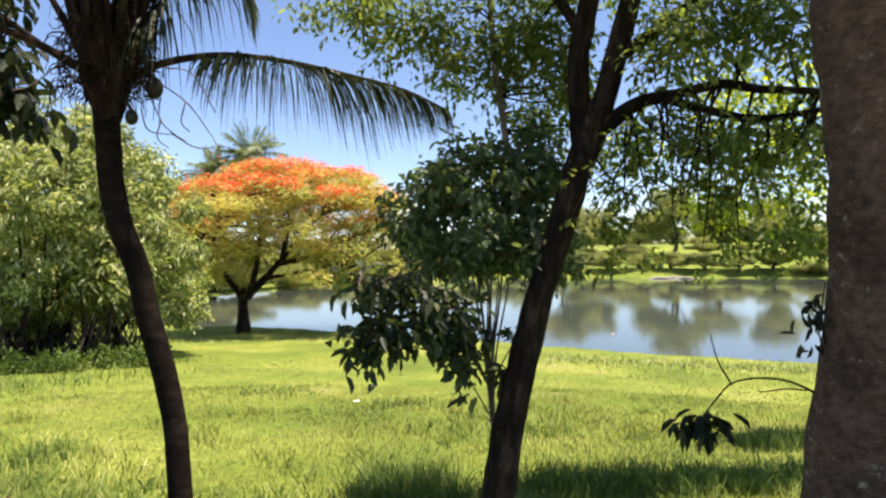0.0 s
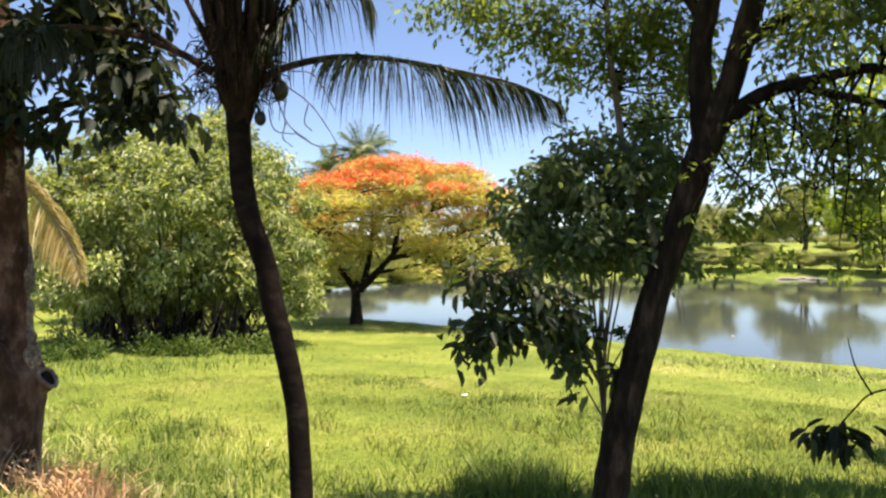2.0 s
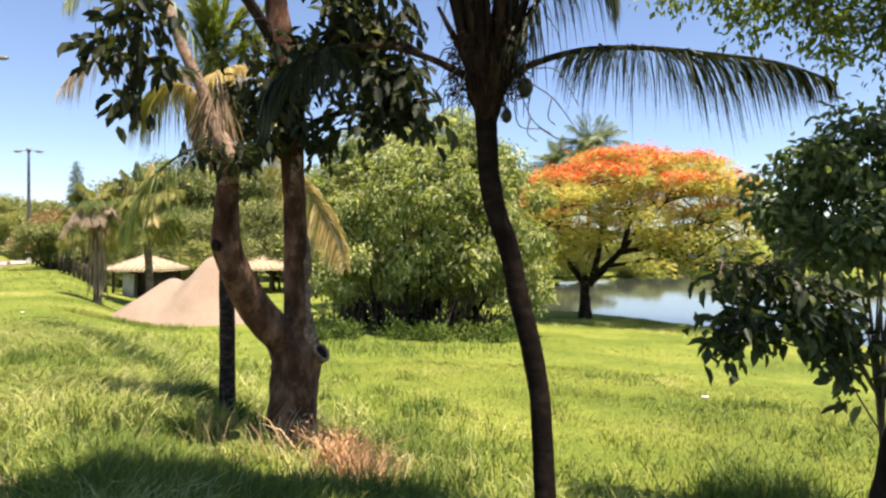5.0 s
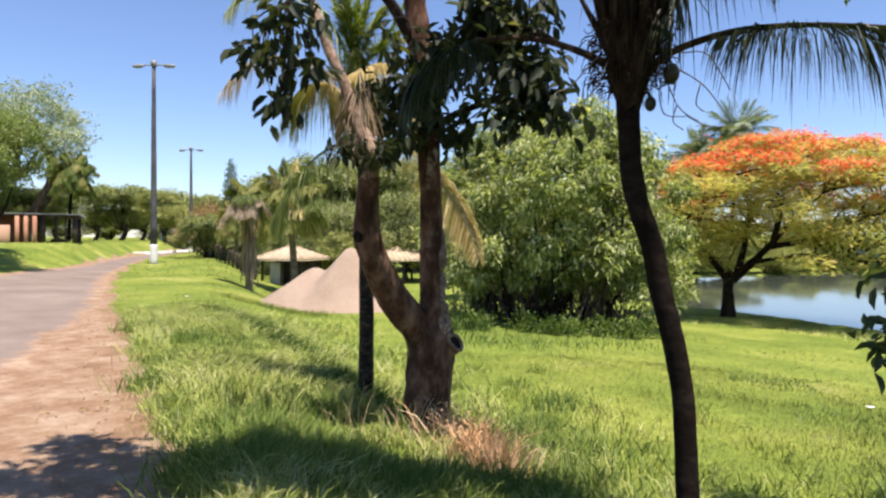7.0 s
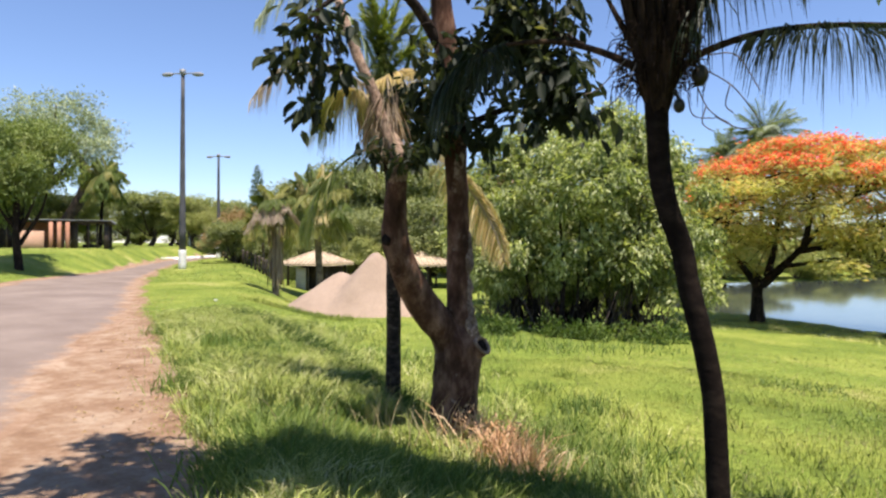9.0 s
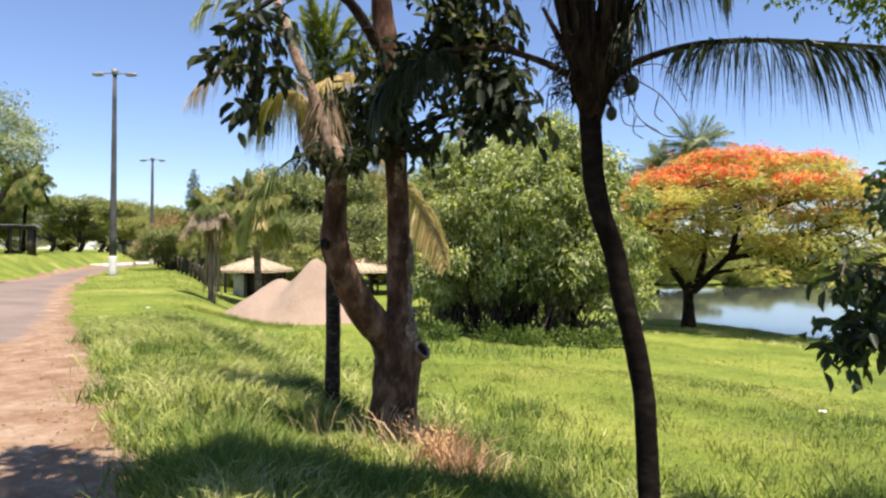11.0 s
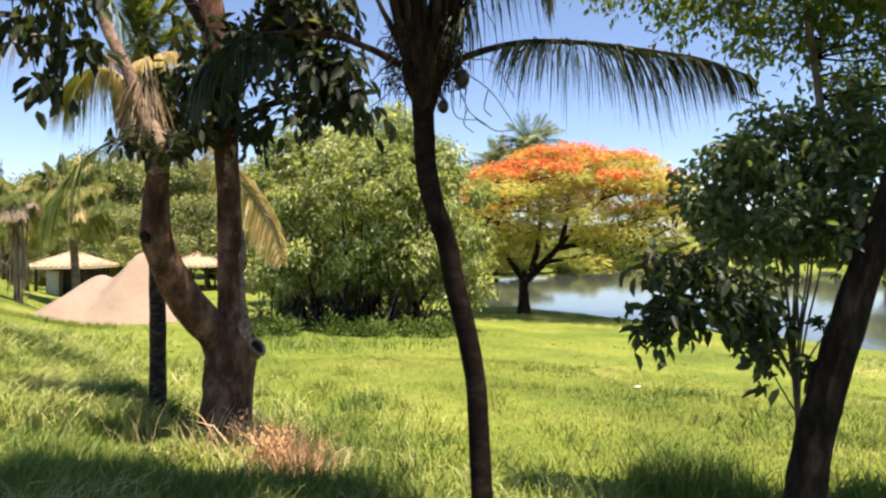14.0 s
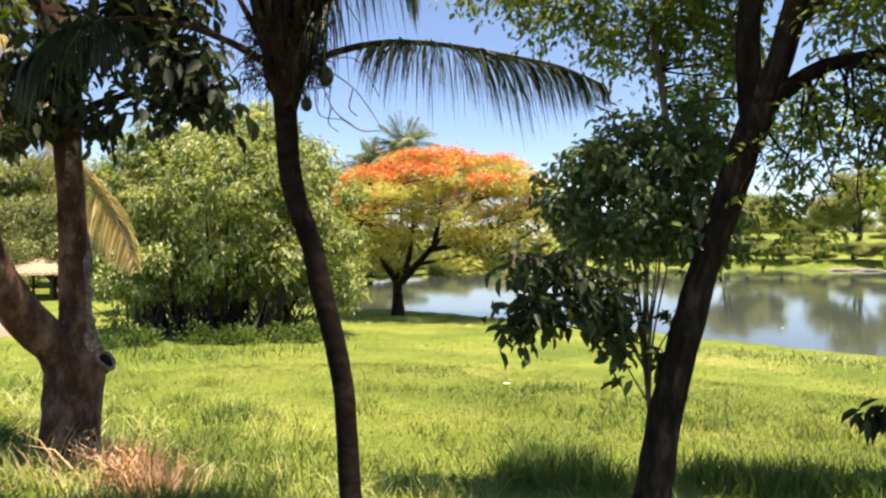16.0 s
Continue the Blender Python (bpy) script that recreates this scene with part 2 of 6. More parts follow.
M_STONE = rough_mat("pale stones", [(0.3, (0.30, 0.21, 0.16)), (0.7, (0.50, 0.38, 0.30))], 6, 0.9, 0.3)
M_PAPER = rough_mat("white litter", [(0.3, (0.72, 0.72, 0.70)), (0.7, (0.85, 0.85, 0.84))], 8, 0.7, 0.1)
M_DEAD = rough_mat("bleached driftwood", [(0.3, (0.20, 0.18, 0.16)), (0.7, (0.36, 0.33, 0.29))], 4, 0.9, 0.3)

# brighter leaf colour that puts sunshine into part of the canopy
M_SUNNY_LEAF = leaf_mat("yellow-green leaves coloured as sunlit", [(0.0, (0.16, 0.22, 0.03)), (0.5, (0.38, 0.45, 0.06)), (1.0, (0.62, 0.62, 0.14))], 0.65, 0.5, 0.8, 0.9)
M_PALM_OLIVE = leaf_mat("olive palm leaflets", [(0.0, (0.13, 0.15, 0.04)), (0.5, (0.25, 0.26, 0.07)), (1.0, (0.45, 0.40, 0.16))], 0.4, 0.55)
M_OLD_PALM_BARK = bark_mat("weathered palm bark", (0.008, 0.006, 0.005), (0.026, 0.019, 0.015), (0.11, 0.09, 0.07), 16, (0.7, 0.7, 1.5), 0.7)
M_PEELING = bark_mat("pale peeling bark", (0.09, 0.06, 0.042), (0.28, 0.20, 0.15), (0.52, 0.41, 0.32), 30, (1, 1, 0.7), 0.8)


# ---- geometry ----
rng = np.random.default_rng(7)


def mesh_of(name, verts, quads=None, tris=None, mats=(), quad_mat=None, smooth=False):
    me = bpy.data.meshes.new(name)
    verts = np.asarray(verts, np.float32)
    quads = np.zeros((0, 4), int) if quads is None else np.asarray(quads, int).reshape(-1, 4)
    tris = np.zeros((0, 3), int) if tris is None else np.asarray(tris, int).reshape(-1, 3)
    me.vertices.add(len(verts))
    me.vertices.foreach_set("co", verts.ravel())
    loops = np.concatenate([quads.ravel(), tris.ravel()]).astype(np.int32)
    me.loops.add(len(loops))
    me.loops.foreach_set("vertex_index", loops)
    me.polygons.add(len(quads) + len(tris))
    start = np.concatenate([np.arange(len(quads)) * 4, len(quads) * 4 + np.arange(len(tris)) * 3]).astype(np.int32)
    me.polygons.foreach_set("loop_start", start)
    for m in mats:
        me.materials.append(m)
    if smooth:
        me.polygons.foreach_set("use_smooth", np.ones(len(quads) + len(tris), bool))
    me.update(calc_edges=True)
    me.validate()
    return me


class Geo:
    """Gathers vertices and faces of one mesh."""

    def __init__(self):
        self.v, self.q, self.t, self.n = [], [], [], 0

    def add(self, verts, quads=None, tris=None):
        verts = np.asarray(verts, float).reshape(-1, 3)
        if quads is not None and len(quads):
            self.q.append(np.asarray(quads, int).reshape(-1, 4) + self.n)
        if tris is not None and len(tris):
            self.t.append(np.asarray(tris, int).reshape(-1, 3) + self.n)
        self.v.append(verts)
        self.n += len(verts)
        return self

    def mesh(self, name, mat, smooth=False):
        q = np.concatenate(self.q) if self.q else None
        t = np.concatenate(self.t) if self.t else None
        return mesh_of(name, np.concatenate(self.v), q, t, [mat], smooth=smooth)


ORIGIN = {}


def thing(name, base, label, category, group="", kind=""):
    ob = new(name)
    ob.empty_display_size = 0.2
    ob.location = base
    ORIGIN[ob.name] = Vector(base)
    return tagged(ob, label, category, group, kind)


def part(name, geo, mat, parent, label="", smooth=False, kind=""):
    """Links a Geo, whose numbers are world places, as one mesh under a thing or a part."""
    ob = new(name, geo.mesh(name, mat, smooth))
    ob.parent = parent
    root = parent
    while root.parent:
        root = root.parent
    if parent is root:
        ob.matrix_parent_inverse = Matrix.Translation(ORIGIN[root.name]).inverted()
    return tagged(ob, label, kind=kind)


def solo(name, geo, mat, label, category, kind="", smooth=False, group=""):
    return tagged(new(name, geo.mesh(name, mat, smooth)), label, category, group, kind)


def unit(v):
    v = np.asarray(v, float)
    return v / np.maximum(np.linalg.norm(v, axis=-1, keepdims=True), 1e-9)


def spline(points, steps):
    """Catmull-Rom through the points (any number of columns)."""
    p = np.asarray(points, float)
    if len(p) < 3:
        return np.linspace(p[0], p[-1], steps + 1)
    ext = np.vstack([2 * p[0] - p[1], p, 2 * p[-1] - p[-2]])
    out = []
    for i in range(1, len(ext) - 2):
        a, b, c, d = ext[i - 1:i + 3]
        for s in np.arange(steps) / steps:
            out.append(0.5 * (2 * b + (c - a) * s + (2 * a - 5 * b + 4 * c - d) * s**2 + (3 * b - a - 3 * c + d) * s**3))
    out.append(p[-1])
    return np.array(out)


def tube(geo, points, radii, segs=10, steps=5, rough=0.0, cap=True, seed=0):
    """A tapering round limb through the points, uneven by rough times its radius."""
    rows = spline(np.c_[np.asarray(points, float), np.asarray(radii, float)], steps)
    pts, rad = rows[:, :3], np.maximum(rows[:, 3], 0.0015)
    tan = unit(np.gradient(pts, axis=0))
    side = unit(np.cross(tan[0], (0.31, 0.93, 0.17)))
    rings = []
    ang = np.arange(segs) * 2 * np.pi / segs
    r2 = np.random.default_rng(seed + len(pts) * 31)
    lump = r2.normal(0, 1, (len(pts), segs))
    lump = (lump + np.roll(lump, 1, 1) + np.roll(lump, -1, 1)) / 3
    if len(pts) > 2:
        lump[1:-1] = (lump[1:-1] * 2 + lump[:-2] + lump[2:]) / 4
    for i in range(len(pts)):
        side = unit(side - tan[i] * (side @ tan[i]))
        up = np.cross(tan[i], side)
        r = rad[i] * (1 + rough * lump[i])
        rings.append(pts[i] + np.cos(ang)[:, None] * side * r[:, None] + np.sin(ang)[:, None] * up * r[:, None])
    v = np.concatenate(rings)
    k, j = np.meshgrid(np.arange(len(pts) - 1), np.arange(segs), indexing="ij")
    a, b = k * segs + j, k * segs + (j + 1) % segs
    q = np.stack([a, b, b + segs, a + segs], -1).reshape(-1, 4)
    t = None
    if cap:
        v = np.vstack([v, pts[0], pts[-1]])
        n0 = len(v) - 2
        jj = np.arange(segs)
        t = np.concatenate([np.stack([np.full(segs, n0), (jj + 1) % segs, jj], -1),
                            np.stack([np.full(segs, n0 + 1), jj + len(pts) * segs - segs, (jj + 1) % segs + len(pts) * segs - segs], -1)])
    return geo.add(v, q, t)


def leaves(geo, pos, along, face, length, width, shape="oval", fold=0.12):
    """Leaves at pos that point along, turned to face, folded on the midrib."""
    n = len(pos)
    along = unit(along)
    side = unit(np.cross(along, face))
    up = np.cross(side, along)
    length, width = np.broadcast_to(length, n)[:, None], np.broadcast_to(width, n)[:, None]
    if shape == "oval":
        prof = [(0, 0, 0), (0.28, 0.5, 1), (0.68, 0.42, 1), (1, 0, -0.6), (0.68, -0.42, 1), (0.28, -0.5, 1)]
        faces = [(0, 1, 2, 3), (0, 3, 4, 5)]
    else:
        prof = [(0, 0, 0), (0.45, 0.5, 1), (1, 0, -0.3), (0.45, -0.5, 1)]
        faces = None
    v = np.stack([pos + along * length * a + side * width * b + up * length * fold * c for a, b, c in prof], 1).reshape(-1, 3)
    base = (np.arange(n) * len(prof))[:, None, None]
    if faces:
        geo.add(v, (base + np.array(faces)).reshape(-1, 4))
    else:
        geo.add(v, None, (base + np.array([(0, 1, 2), (0, 2, 3)])).reshape(-1, 3))
    return geo


def blades(geo, pos, tip, width, bend=0.25):
    """Grass: strips of two joints that lean over to the tip."""
    n = len(pos)
    d = tip - pos
    side = unit(np.cross(d, rng.normal(0, 1, (n, 3)))) * np.broadcast_to(width, n)[:, None] * 0.5
    mid = pos + d * 0.55
    mid[:, 2] += bend * np.linalg.norm(d[:, :2], axis=1)
    v = np.stack([pos - side, pos + side, mid + side * 0.8, mid - side * 0.8, tip], 1).reshape(-1, 3)
    b = (np.arange(n) * 5)[:, None]
    return geo.add(v, b + np.array([[0, 1, 2, 3]]), b + np.array([[3, 2, 4]]))


def in_clumps(clumps, count, shell=0.45):
    """Random places in ellipsoids (x, y, z, rx, ry, rz), crowded towards the skin; returns the places and the outward ways."""
    c = np.asarray(clumps, float)
    vol = (c[:, 3] * c[:, 4] * c[:, 5]) ** 0.75
    pick = rng.choice(len(c), count, p=vol / vol.sum())
    d = unit(rng.normal(0, 1, (count, 3)))
    r = rng.random(count) ** shell
    lump = 1 + 0.16 * np.sin(d[:, 0] * 7 + pick) * np.cos(d[:, 1] * 6 + pick * 2) + 0.1 * np.sin(d[:, 2] * 9 + d[:, 0] * 5)
    return c[pick, :3] + d * (r * lump)[:, None] * c[pick, 3:6], d


def lumpy(clumps, count, lo, hi):
    """Small round masses of foliage over the skin of large ones, with gaps between them."""
    at, _ = in_clumps(clumps, count, 0.10)
    c = np.asarray(clumps, float)
    deep = (np.linalg.norm((at[:, None] - c[None, :, :3]) / c[None, :, 3:6], axis=2) < 0.72).any(1)
    at = at[~deep]
    r = rng.uniform(lo, hi, len(at))
    return np.c_[at, r, r, r * 0.8]


def crown(geo, clumps, clusters, per, spread, length, width, droop=0.3, shape="oval", shell=0.45, twigs=None, twig_to=None, spare=None):
    """Leaves in sprigs over the clumps. twigs: a Geo that takes a thin twig for some sprigs, from the nearest of twig_to."""
    at, out = in_clumps(clumps, clusters, shell)
    if spare is not None:
        keep = spare(at)
        at, out = at[keep], out[keep]
    n = len(at)
    k = np.repeat(np.arange(n), per)
    pos = at[k] + rng.normal(0, spread, (n * per, 3)) * (1, 1, 0.75)
    way = unit(out[k] * 0.7 + rng.normal(0, 0.75, (n * per, 3)) - np.array((0, 0, droop)))
    face = unit(rng.normal(0, 0.55, (n * per, 3)) + out[k] * 0.35 + (0, 0, 0.9))
    size = rng.uniform(0.6, 1.25, n * per)
    leaves(geo, pos, way, face, length * size, width * size, shape)
    if twigs is not None and twig_to is not None:
        hubs = np.asarray(twig_to, float)
        for i in range(0, n, max(1, n // 90)):
            h = hubs[np.argmin(np.linalg.norm(hubs - at[i], axis=1))]
            gap = np.linalg.norm(at[i] - h)
            mid = (h + at[i]) / 2 + rng.normal(0, 0.1 * gap, 3) + (0, 0, 0.08 * gap)
            tube(twigs, [h, mid, at[i]], [0.006 + 0.006 * gap, 0.005 + 0.003 * gap, 0.003], 5, 3, cap=False)
    return geo


def frond(stalk, leaf, points, thick, leaf_len, count, start=0.18, hang=0.7, spread=0.55, wide=0.022, seed=3, face=None):
    """A palm leaf: a tapering midrib through the points and two rows of hanging leaflets."""
    r2 = np.random.default_rng(seed)
    tube(stalk, points, np.linspace(thick, 0.004, len(points)), 7, 6, 0.05)
    c = spline(points, 12)
    seg = np.r_[0, np.cumsum(np.linalg.norm(np.diff(c, axis=0), axis=1))]
    u = np.sort(r2.uniform(start, 1.0, count))
    p = np.stack([np.interp(u * seg[-1], seg, c[:, i]) for i in range(3)], 1)
    tan = unit(np.stack([np.interp(u * seg[-1], seg, g) for g in np.gradient(c, axis=0).T], 1))
    flat = unit(np.cross(tan, (0, 0, 1.0) if face is None else face))
    for sgn in (-1, 1):
        ln = leaf_len * (0.22 + 0.95 * np.sin(np.pi * np.clip((u - start) / (1 - start) * 0.80 + 0.18, 0, 1))) * r2.uniform(0.7, 1.15, count)
        lean = (-0.45 + 1.15 * np.clip((u - start) / (1 - start) * 1.6, 0, 1))[:, None]
        d = unit(flat * sgn * spread + tan * lean + r2.normal(0, 0.12, (count, 3)) + np.array((0, 0, 0.12)))
        s = np.array([0, 0.3, 0.62, 1.0])
        path = p[:, None] + d[:, None] * (s[None, :, None] * ln[:, None, None]) * (1 - 0.45 * hang * s[None, :, None])
        path[:, :, 2] -= hang * ln[:, None] * s**1.5
        dirv = unit(np.gradient(path, axis=1))
        w = unit(np.cross(dirv, unit(tan[:, None] + 0.4 * flat[:, None] * sgn + r2.normal(0, 0.25, (count, 1, 3)))))
        half = wide * 0.5 * np.array([0.5, 1.0, 0.8, 0.08])[None, :, None] * r2.uniform(0.7, 1.2, (count, 1, 1))
        v = np.stack([path - w * half, path + w * half], 2).reshape(-1, 3)
        b = (np.arange(count) * 8)[:, None, None]
        k = np.array([[0, 1, 3, 2], [2, 3, 5, 4], [4, 5, 7, 6]])
        leaf.add(v, (b + k).reshape(-1, 4))


def box(geo, lo, hi, turn=None):
    """A block between two corners, turned about z by a Matrix."""
    x0, y0, z0 = lo
    x1, y1, z1 = hi
    v = np.array([(x0, y0, z0), (x1, y0, z0), (x1, y1, z0), (x0, y1, z0), (x0, y0, z1), (x1, y0, z1), (x1, y1, z1), (x0, y1, z1)], float)
    if turn is not None:
        v = np.array([turn @ Vector(p) for p in v])
    return geo.add(v, [(0, 3, 2, 1), (4, 5, 6, 7), (0, 1, 5, 4), (1, 2, 6, 5), (2, 3, 7, 6), (3, 0, 4, 7)])


# ---- lie of the land ----
# The road runs along s; n is the distance from the first eye across it, towards the lake.
RS, RN = np.array((-0.914, 0.406)), np.array((0.406, 0.914))
WATER = -1.6


def road_frame(x, y):
    return x * RS[0] + y * RS[1], x * RN[0] + y * RN[1]


def from_road(s, n):
    return s * RS[0] + n * RN[0], s * RS[1] + n * RN[1]


def step(v, a, b):
    u = np.clip((np.asarray(v, float) - a) / (b - a), 0, 1)
    return u * u * (3 - 2 * u)


def bend(s):
    return 0.003 * np.clip(np.asarray(s, float) - 25, 0, None) ** 2 / (1 + 0.004 * np.clip(np.asarray(s, float) - 25, 0, None))


def verge(s):
    """How far the road's landward edge lies from its axis line; narrowed towards the bend to fit the camera's view."""
    return 5.2 - 2.6 * step(s, 29, 42)


def wobble(x, y):
    return 0.5 * np.sin(x * 0.9 + 1.3 * np.sin(y * 0.7)) + 0.35 * np.sin(y * 1.7 + x * 0.6) + 0.25 * np.sin(x * 3.1 - y * 2.3)


def lake_depth(x, y):
    """Metres inside the lake's outline (minus: on land)."""
    s, n = road_frame(x, y)
    near = 21.0 + 3.6 * step(s, -2, 20) + 0.25 * wobble(x * 0.5, y * 0.5)
    inside = n - near
    inside = np.minimum(inside, 88 + 0.05 * s - n + 1.2 * np.sin(s * 0.11))
    inside = np.minimum(inside, 41 + 0.05 * (n - 24) - s + 0.8 * np.sin(n * 0.3))
    return np.minimum(inside, s + 260)


def land(x, y):
    x, y = np.asarray(x, float), np.asarray(y, float)
    s, n = road_frame(x, y)
    m = n - bend(s)
    lip = 0.15 + 0.10 * np.clip(s, 0, 40)
    fall = np.clip(m - lip, 0, None)
    z = -0.10 * np.clip(fall, 0, 3) - 0.062 * np.clip(fall - 3, 0, 30)
    z = np.minimum(z, -0.21 * np.clip(fall - 0.1, 0, 2.25))
    z = z - 0.95 * step(s, 16, 30) * step(fall, 0.5, 4.5)
    z = np.maximum(z, -1.42)
    off = -(m + verge(s))
    z = z + 1.2 * step(off / (5.5 - 3.1 * step(s, 29, 46)), 0.0, 1.0) * (0.35 + 0.65 * step(s, 20, 50)) + 0.5 * step(off, 8, 60)
    far = n - 90
    z = z + np.where(far > 0, 0.9 + 4.0 * step(far, 2, 60) + 3.0 * step(far, 60, 400), 0)
    d = lake_depth(x, y)
    z = np.where(d > -1.0, np.minimum(z, np.maximum(WATER + 0.12 - 0.32 * (d + 0.6), WATER - 1.3)), z)
    grassy = step(np.abs(m + 2.8), 2.7, 3.6)
    return z + grassy * (0.025 * wobble(x * 1.3, y * 1.3) + 0.03 * wobble(x * 0.33 + 2, y * 0.33))


def on_land(x, y, up=0.0):
    return float(x), float(y), float(land(x, y)) + up


rings = np.concatenate([[0.0], np.geomspace(0.4, 3200, 330)])
turns = np.radians(np.arange(0, 360, 1.0))
rr, aa = np.meshgrid(rings, turns, indexing="ij")
gx, gy = rr * np.sin(aa), rr * np.cos(aa)
gv = np.stack([gx, gy, land(gx, gy)], -1).reshape(-1, 3)
i, j = np.meshgrid(np.arange(len(rings) - 1), np.arange(len(turns)), indexing="ij")
a, b = i * 360 + j, i * 360 + (j + 1) % 360
gq = np.stack([a, a + 360, b + 360, b], -1).reshape(-1, 4)
ground_me = mesh_of("ground", gv, gq, smooth=True)
s_, n_ = road_frame(gv[:, 0], gv[:, 1])
m_ = n_ - bend(s_)
edge = 0.04 - 0.34 * step(s_, 8, 16) + 0.22 * wobble(gv[:, 0] * 1.5, gv[:, 1] * 1.5)
dirt = (1 - step(m_, edge - 0.30, edge + 0.40)) * step(m_, -verge(s_) - 0.7, -verge(s_))
dirt = np.maximum(dirt, step(lake_depth(gv[:, 0], gv[:, 1]), -0.6, -0.1) * (n_ < 40))
att = ground_me.attributes.new("bare", "FLOAT", "POINT")
att.data.foreach_set("value", dirt.astype(np.float32))

m, n, l, p = blank("grassland and bare earth")
at_ = n.new("ShaderNodeAttribute")
at_.attribute_name = "bare"
nb = noise_node(n, l, 3.0, 6, 0.7)
ad = n.new("ShaderNodeMath")
ad.operation = "MULTIPLY_ADD"
l.new(nb.outputs[0], ad.inputs[0])
ad.inputs[1].default_value = 0.9
l.new(at_.outputs["Fac"], ad.inputs[2])
mask = ramp(n, [(0.78, (0, 0, 0)), (1.02, (1, 1, 1))])
l.new(ad.outputs[0], mask.inputs[0])
ng = noise_node(n, l, 0.35, 8, 0.65)
green = ramp(n, [(0.28, (0.085, 0.13, 0.022)), (0.46, (0.16, 0.215, 0.034)), (0.58, (0.235, 0.275, 0.05)), (0.72, (0.34, 0.33, 0.11))])
l.new(ng.outputs[0], green.inputs[0])
nf = noise_node(n, l, 9.0, 6, 0.75)
fine = ramp(n, [(0.3, (0.6, 0.6, 0.6)), (0.7, (1.3, 1.3, 1.3))])
l.new(nf.outputs[0], fine.inputs[0])
gcol = mix_rgb(n, l, "MULTIPLY", 1.0, green.outputs[0], fine.outputs[0])
nd = noise_node(n, l, 1.7, 10, 0.8)
earth = ramp(n, [(0.32, (0.165, 0.094, 0.055)), (0.47, (0.26, 0.165, 0.102)), (0.58, (0.345, 0.25, 0.17)), (0.72, (0.45, 0.36, 0.265))])
l.new(nd.outputs[0], earth.inputs[0])
l.new(mix_rgb(n, l, "MIX", mask.outputs[0], gcol, earth.outputs[0]), p.inputs["Base Color"])
p.inputs["Roughness"].default_value = 0.95
p.inputs["Specular IOR Level"].default_value = 0.15
bp = n.new("ShaderNodeBump")
bp.inputs["Strength"].default_value, bp.inputs["Distance"].default_value = 0.8, 0.05
l.new(nf.outputs[0], bp.inputs["Height"])
l.new(bp.outputs[0], p.inputs["Normal"])
ground_me.materials.append(m)
tagged(new("ground", ground_me), "rough sunlit grass falling gently to a lake", "ground", kind="structure")

# road: a cambered strip whose worn edges wander
rs = np.concatenate([np.linspace(-160, -6, 60), np.arange(-5.7, 60, 0.3), np.linspace(61, 150, 60)])
across = np.linspace(0, 1, 13)
R, A = np.meshgrid(rs, across, indexing="ij")
right = -0.30 - 0.72 * (1 - step(R, 9, 17)) + bend(R) + 0.07 * np.sin(R * 1.9) + 0.05 * np.sin(R * 4.7 + 1)
left = 0.05 - verge(R) + bend(R) + 0.09 * np.sin(R * 1.3 + 2)
N_ = left + (right - left) * A
X, Y = from_road(R, N_)
Zr = land(X, Y) - 0.006 + 0.032 * np.sin(np.pi * A) + 0.006 * wobble(X * 5, Y * 5)
i, j = np.meshgrid(np.arange(len(rs) - 1), np.arange(12), indexing="ij")
a = i * 13 + j
road = Geo().add(np.stack([X, Y, Zr], -1).reshape(-1, 3), np.stack([a, a + 1, a + 14, a + 13], -1).reshape(-1, 4))
road_ob = solo("road", road, M_ASPHALT, "narrow worn pinkish-grey asphalt park road", "road", "structure", True)
# sand and earth washed over the worn margin
wear = np.clip((A - 0.78) / 0.22, 0, 1) ** 1.8 + 0.35 * np.clip((0.06 - A) / 0.06, 0, 1)
road_ob.data.attributes.new("bare", "FLOAT", "POINT").data.foreach_set("value", wear.ravel().astype(np.float32))
n, l = M_ASPHALT.node_tree.nodes, M_ASPHALT.node_tree.links
p = n["Principled BSDF"]
was = p.inputs["Base Color"].links[0].from_socket
at_ = n.new("ShaderNodeAttribute")
at_.attribute_name = "bare"
nb = noise_node(n, l, 2.2, 8, 0.75)
ad = n.new("ShaderNodeMath")
ad.operation = "MULTIPLY_ADD"
l.new(nb.outputs[0], ad.inputs[0])
ad.inputs[1].default_value = 1.1
l.new(at_.outputs["Fac"], ad.inputs[2])
mask = ramp(n, [(0.75, (0, 0, 0)), (1.35, (1, 1, 1))])
l.new(ad.outputs[0], mask.inputs[0])
nd = noise_node(n, l, 1.7, 10, 0.8)
earth = ramp(n, [(0.32, (0.165, 0.094, 0.055)), (0.47, (0.26, 0.165, 0.102)), (0.58, (0.345, 0.25, 0.17)), (0.72, (0.45, 0.36, 0.265))])
l.new(nd.outputs[0], earth.inputs[0])
l.new(mix_rgb(n, l, "MIX", mask.outputs[0], was, earth.outputs[0]), p.inputs["Base Color"])

# lake
m, n, l, p = blank("lake water")
p.inputs["Base Color"].default_value = (0.055, 0.066, 0.056, 1)
p.inputs["Roughness"].default_value = 0.06
p.inputs["IOR"].default_value = 1.33
w1 = noise_node(n, l, 1.6, 4, 0.55, (1.0, 1.0, 1.0))
w2 = noise_node(n, l, 0.16, 3, 0.5)
mul = n.new("ShaderNodeMath")
mul.operation = "MULTIPLY"
l.new(w1.outputs[0], mul.inputs[0])
l.new(w2.outputs[0], mul.inputs[1])
bp = n.new("ShaderNodeBump")
bp.inputs["Strength"].default_value, bp.inputs["Distance"].default_value = 0.09, 0.05
l.new(mul.outputs[0], bp.inputs["Height"])
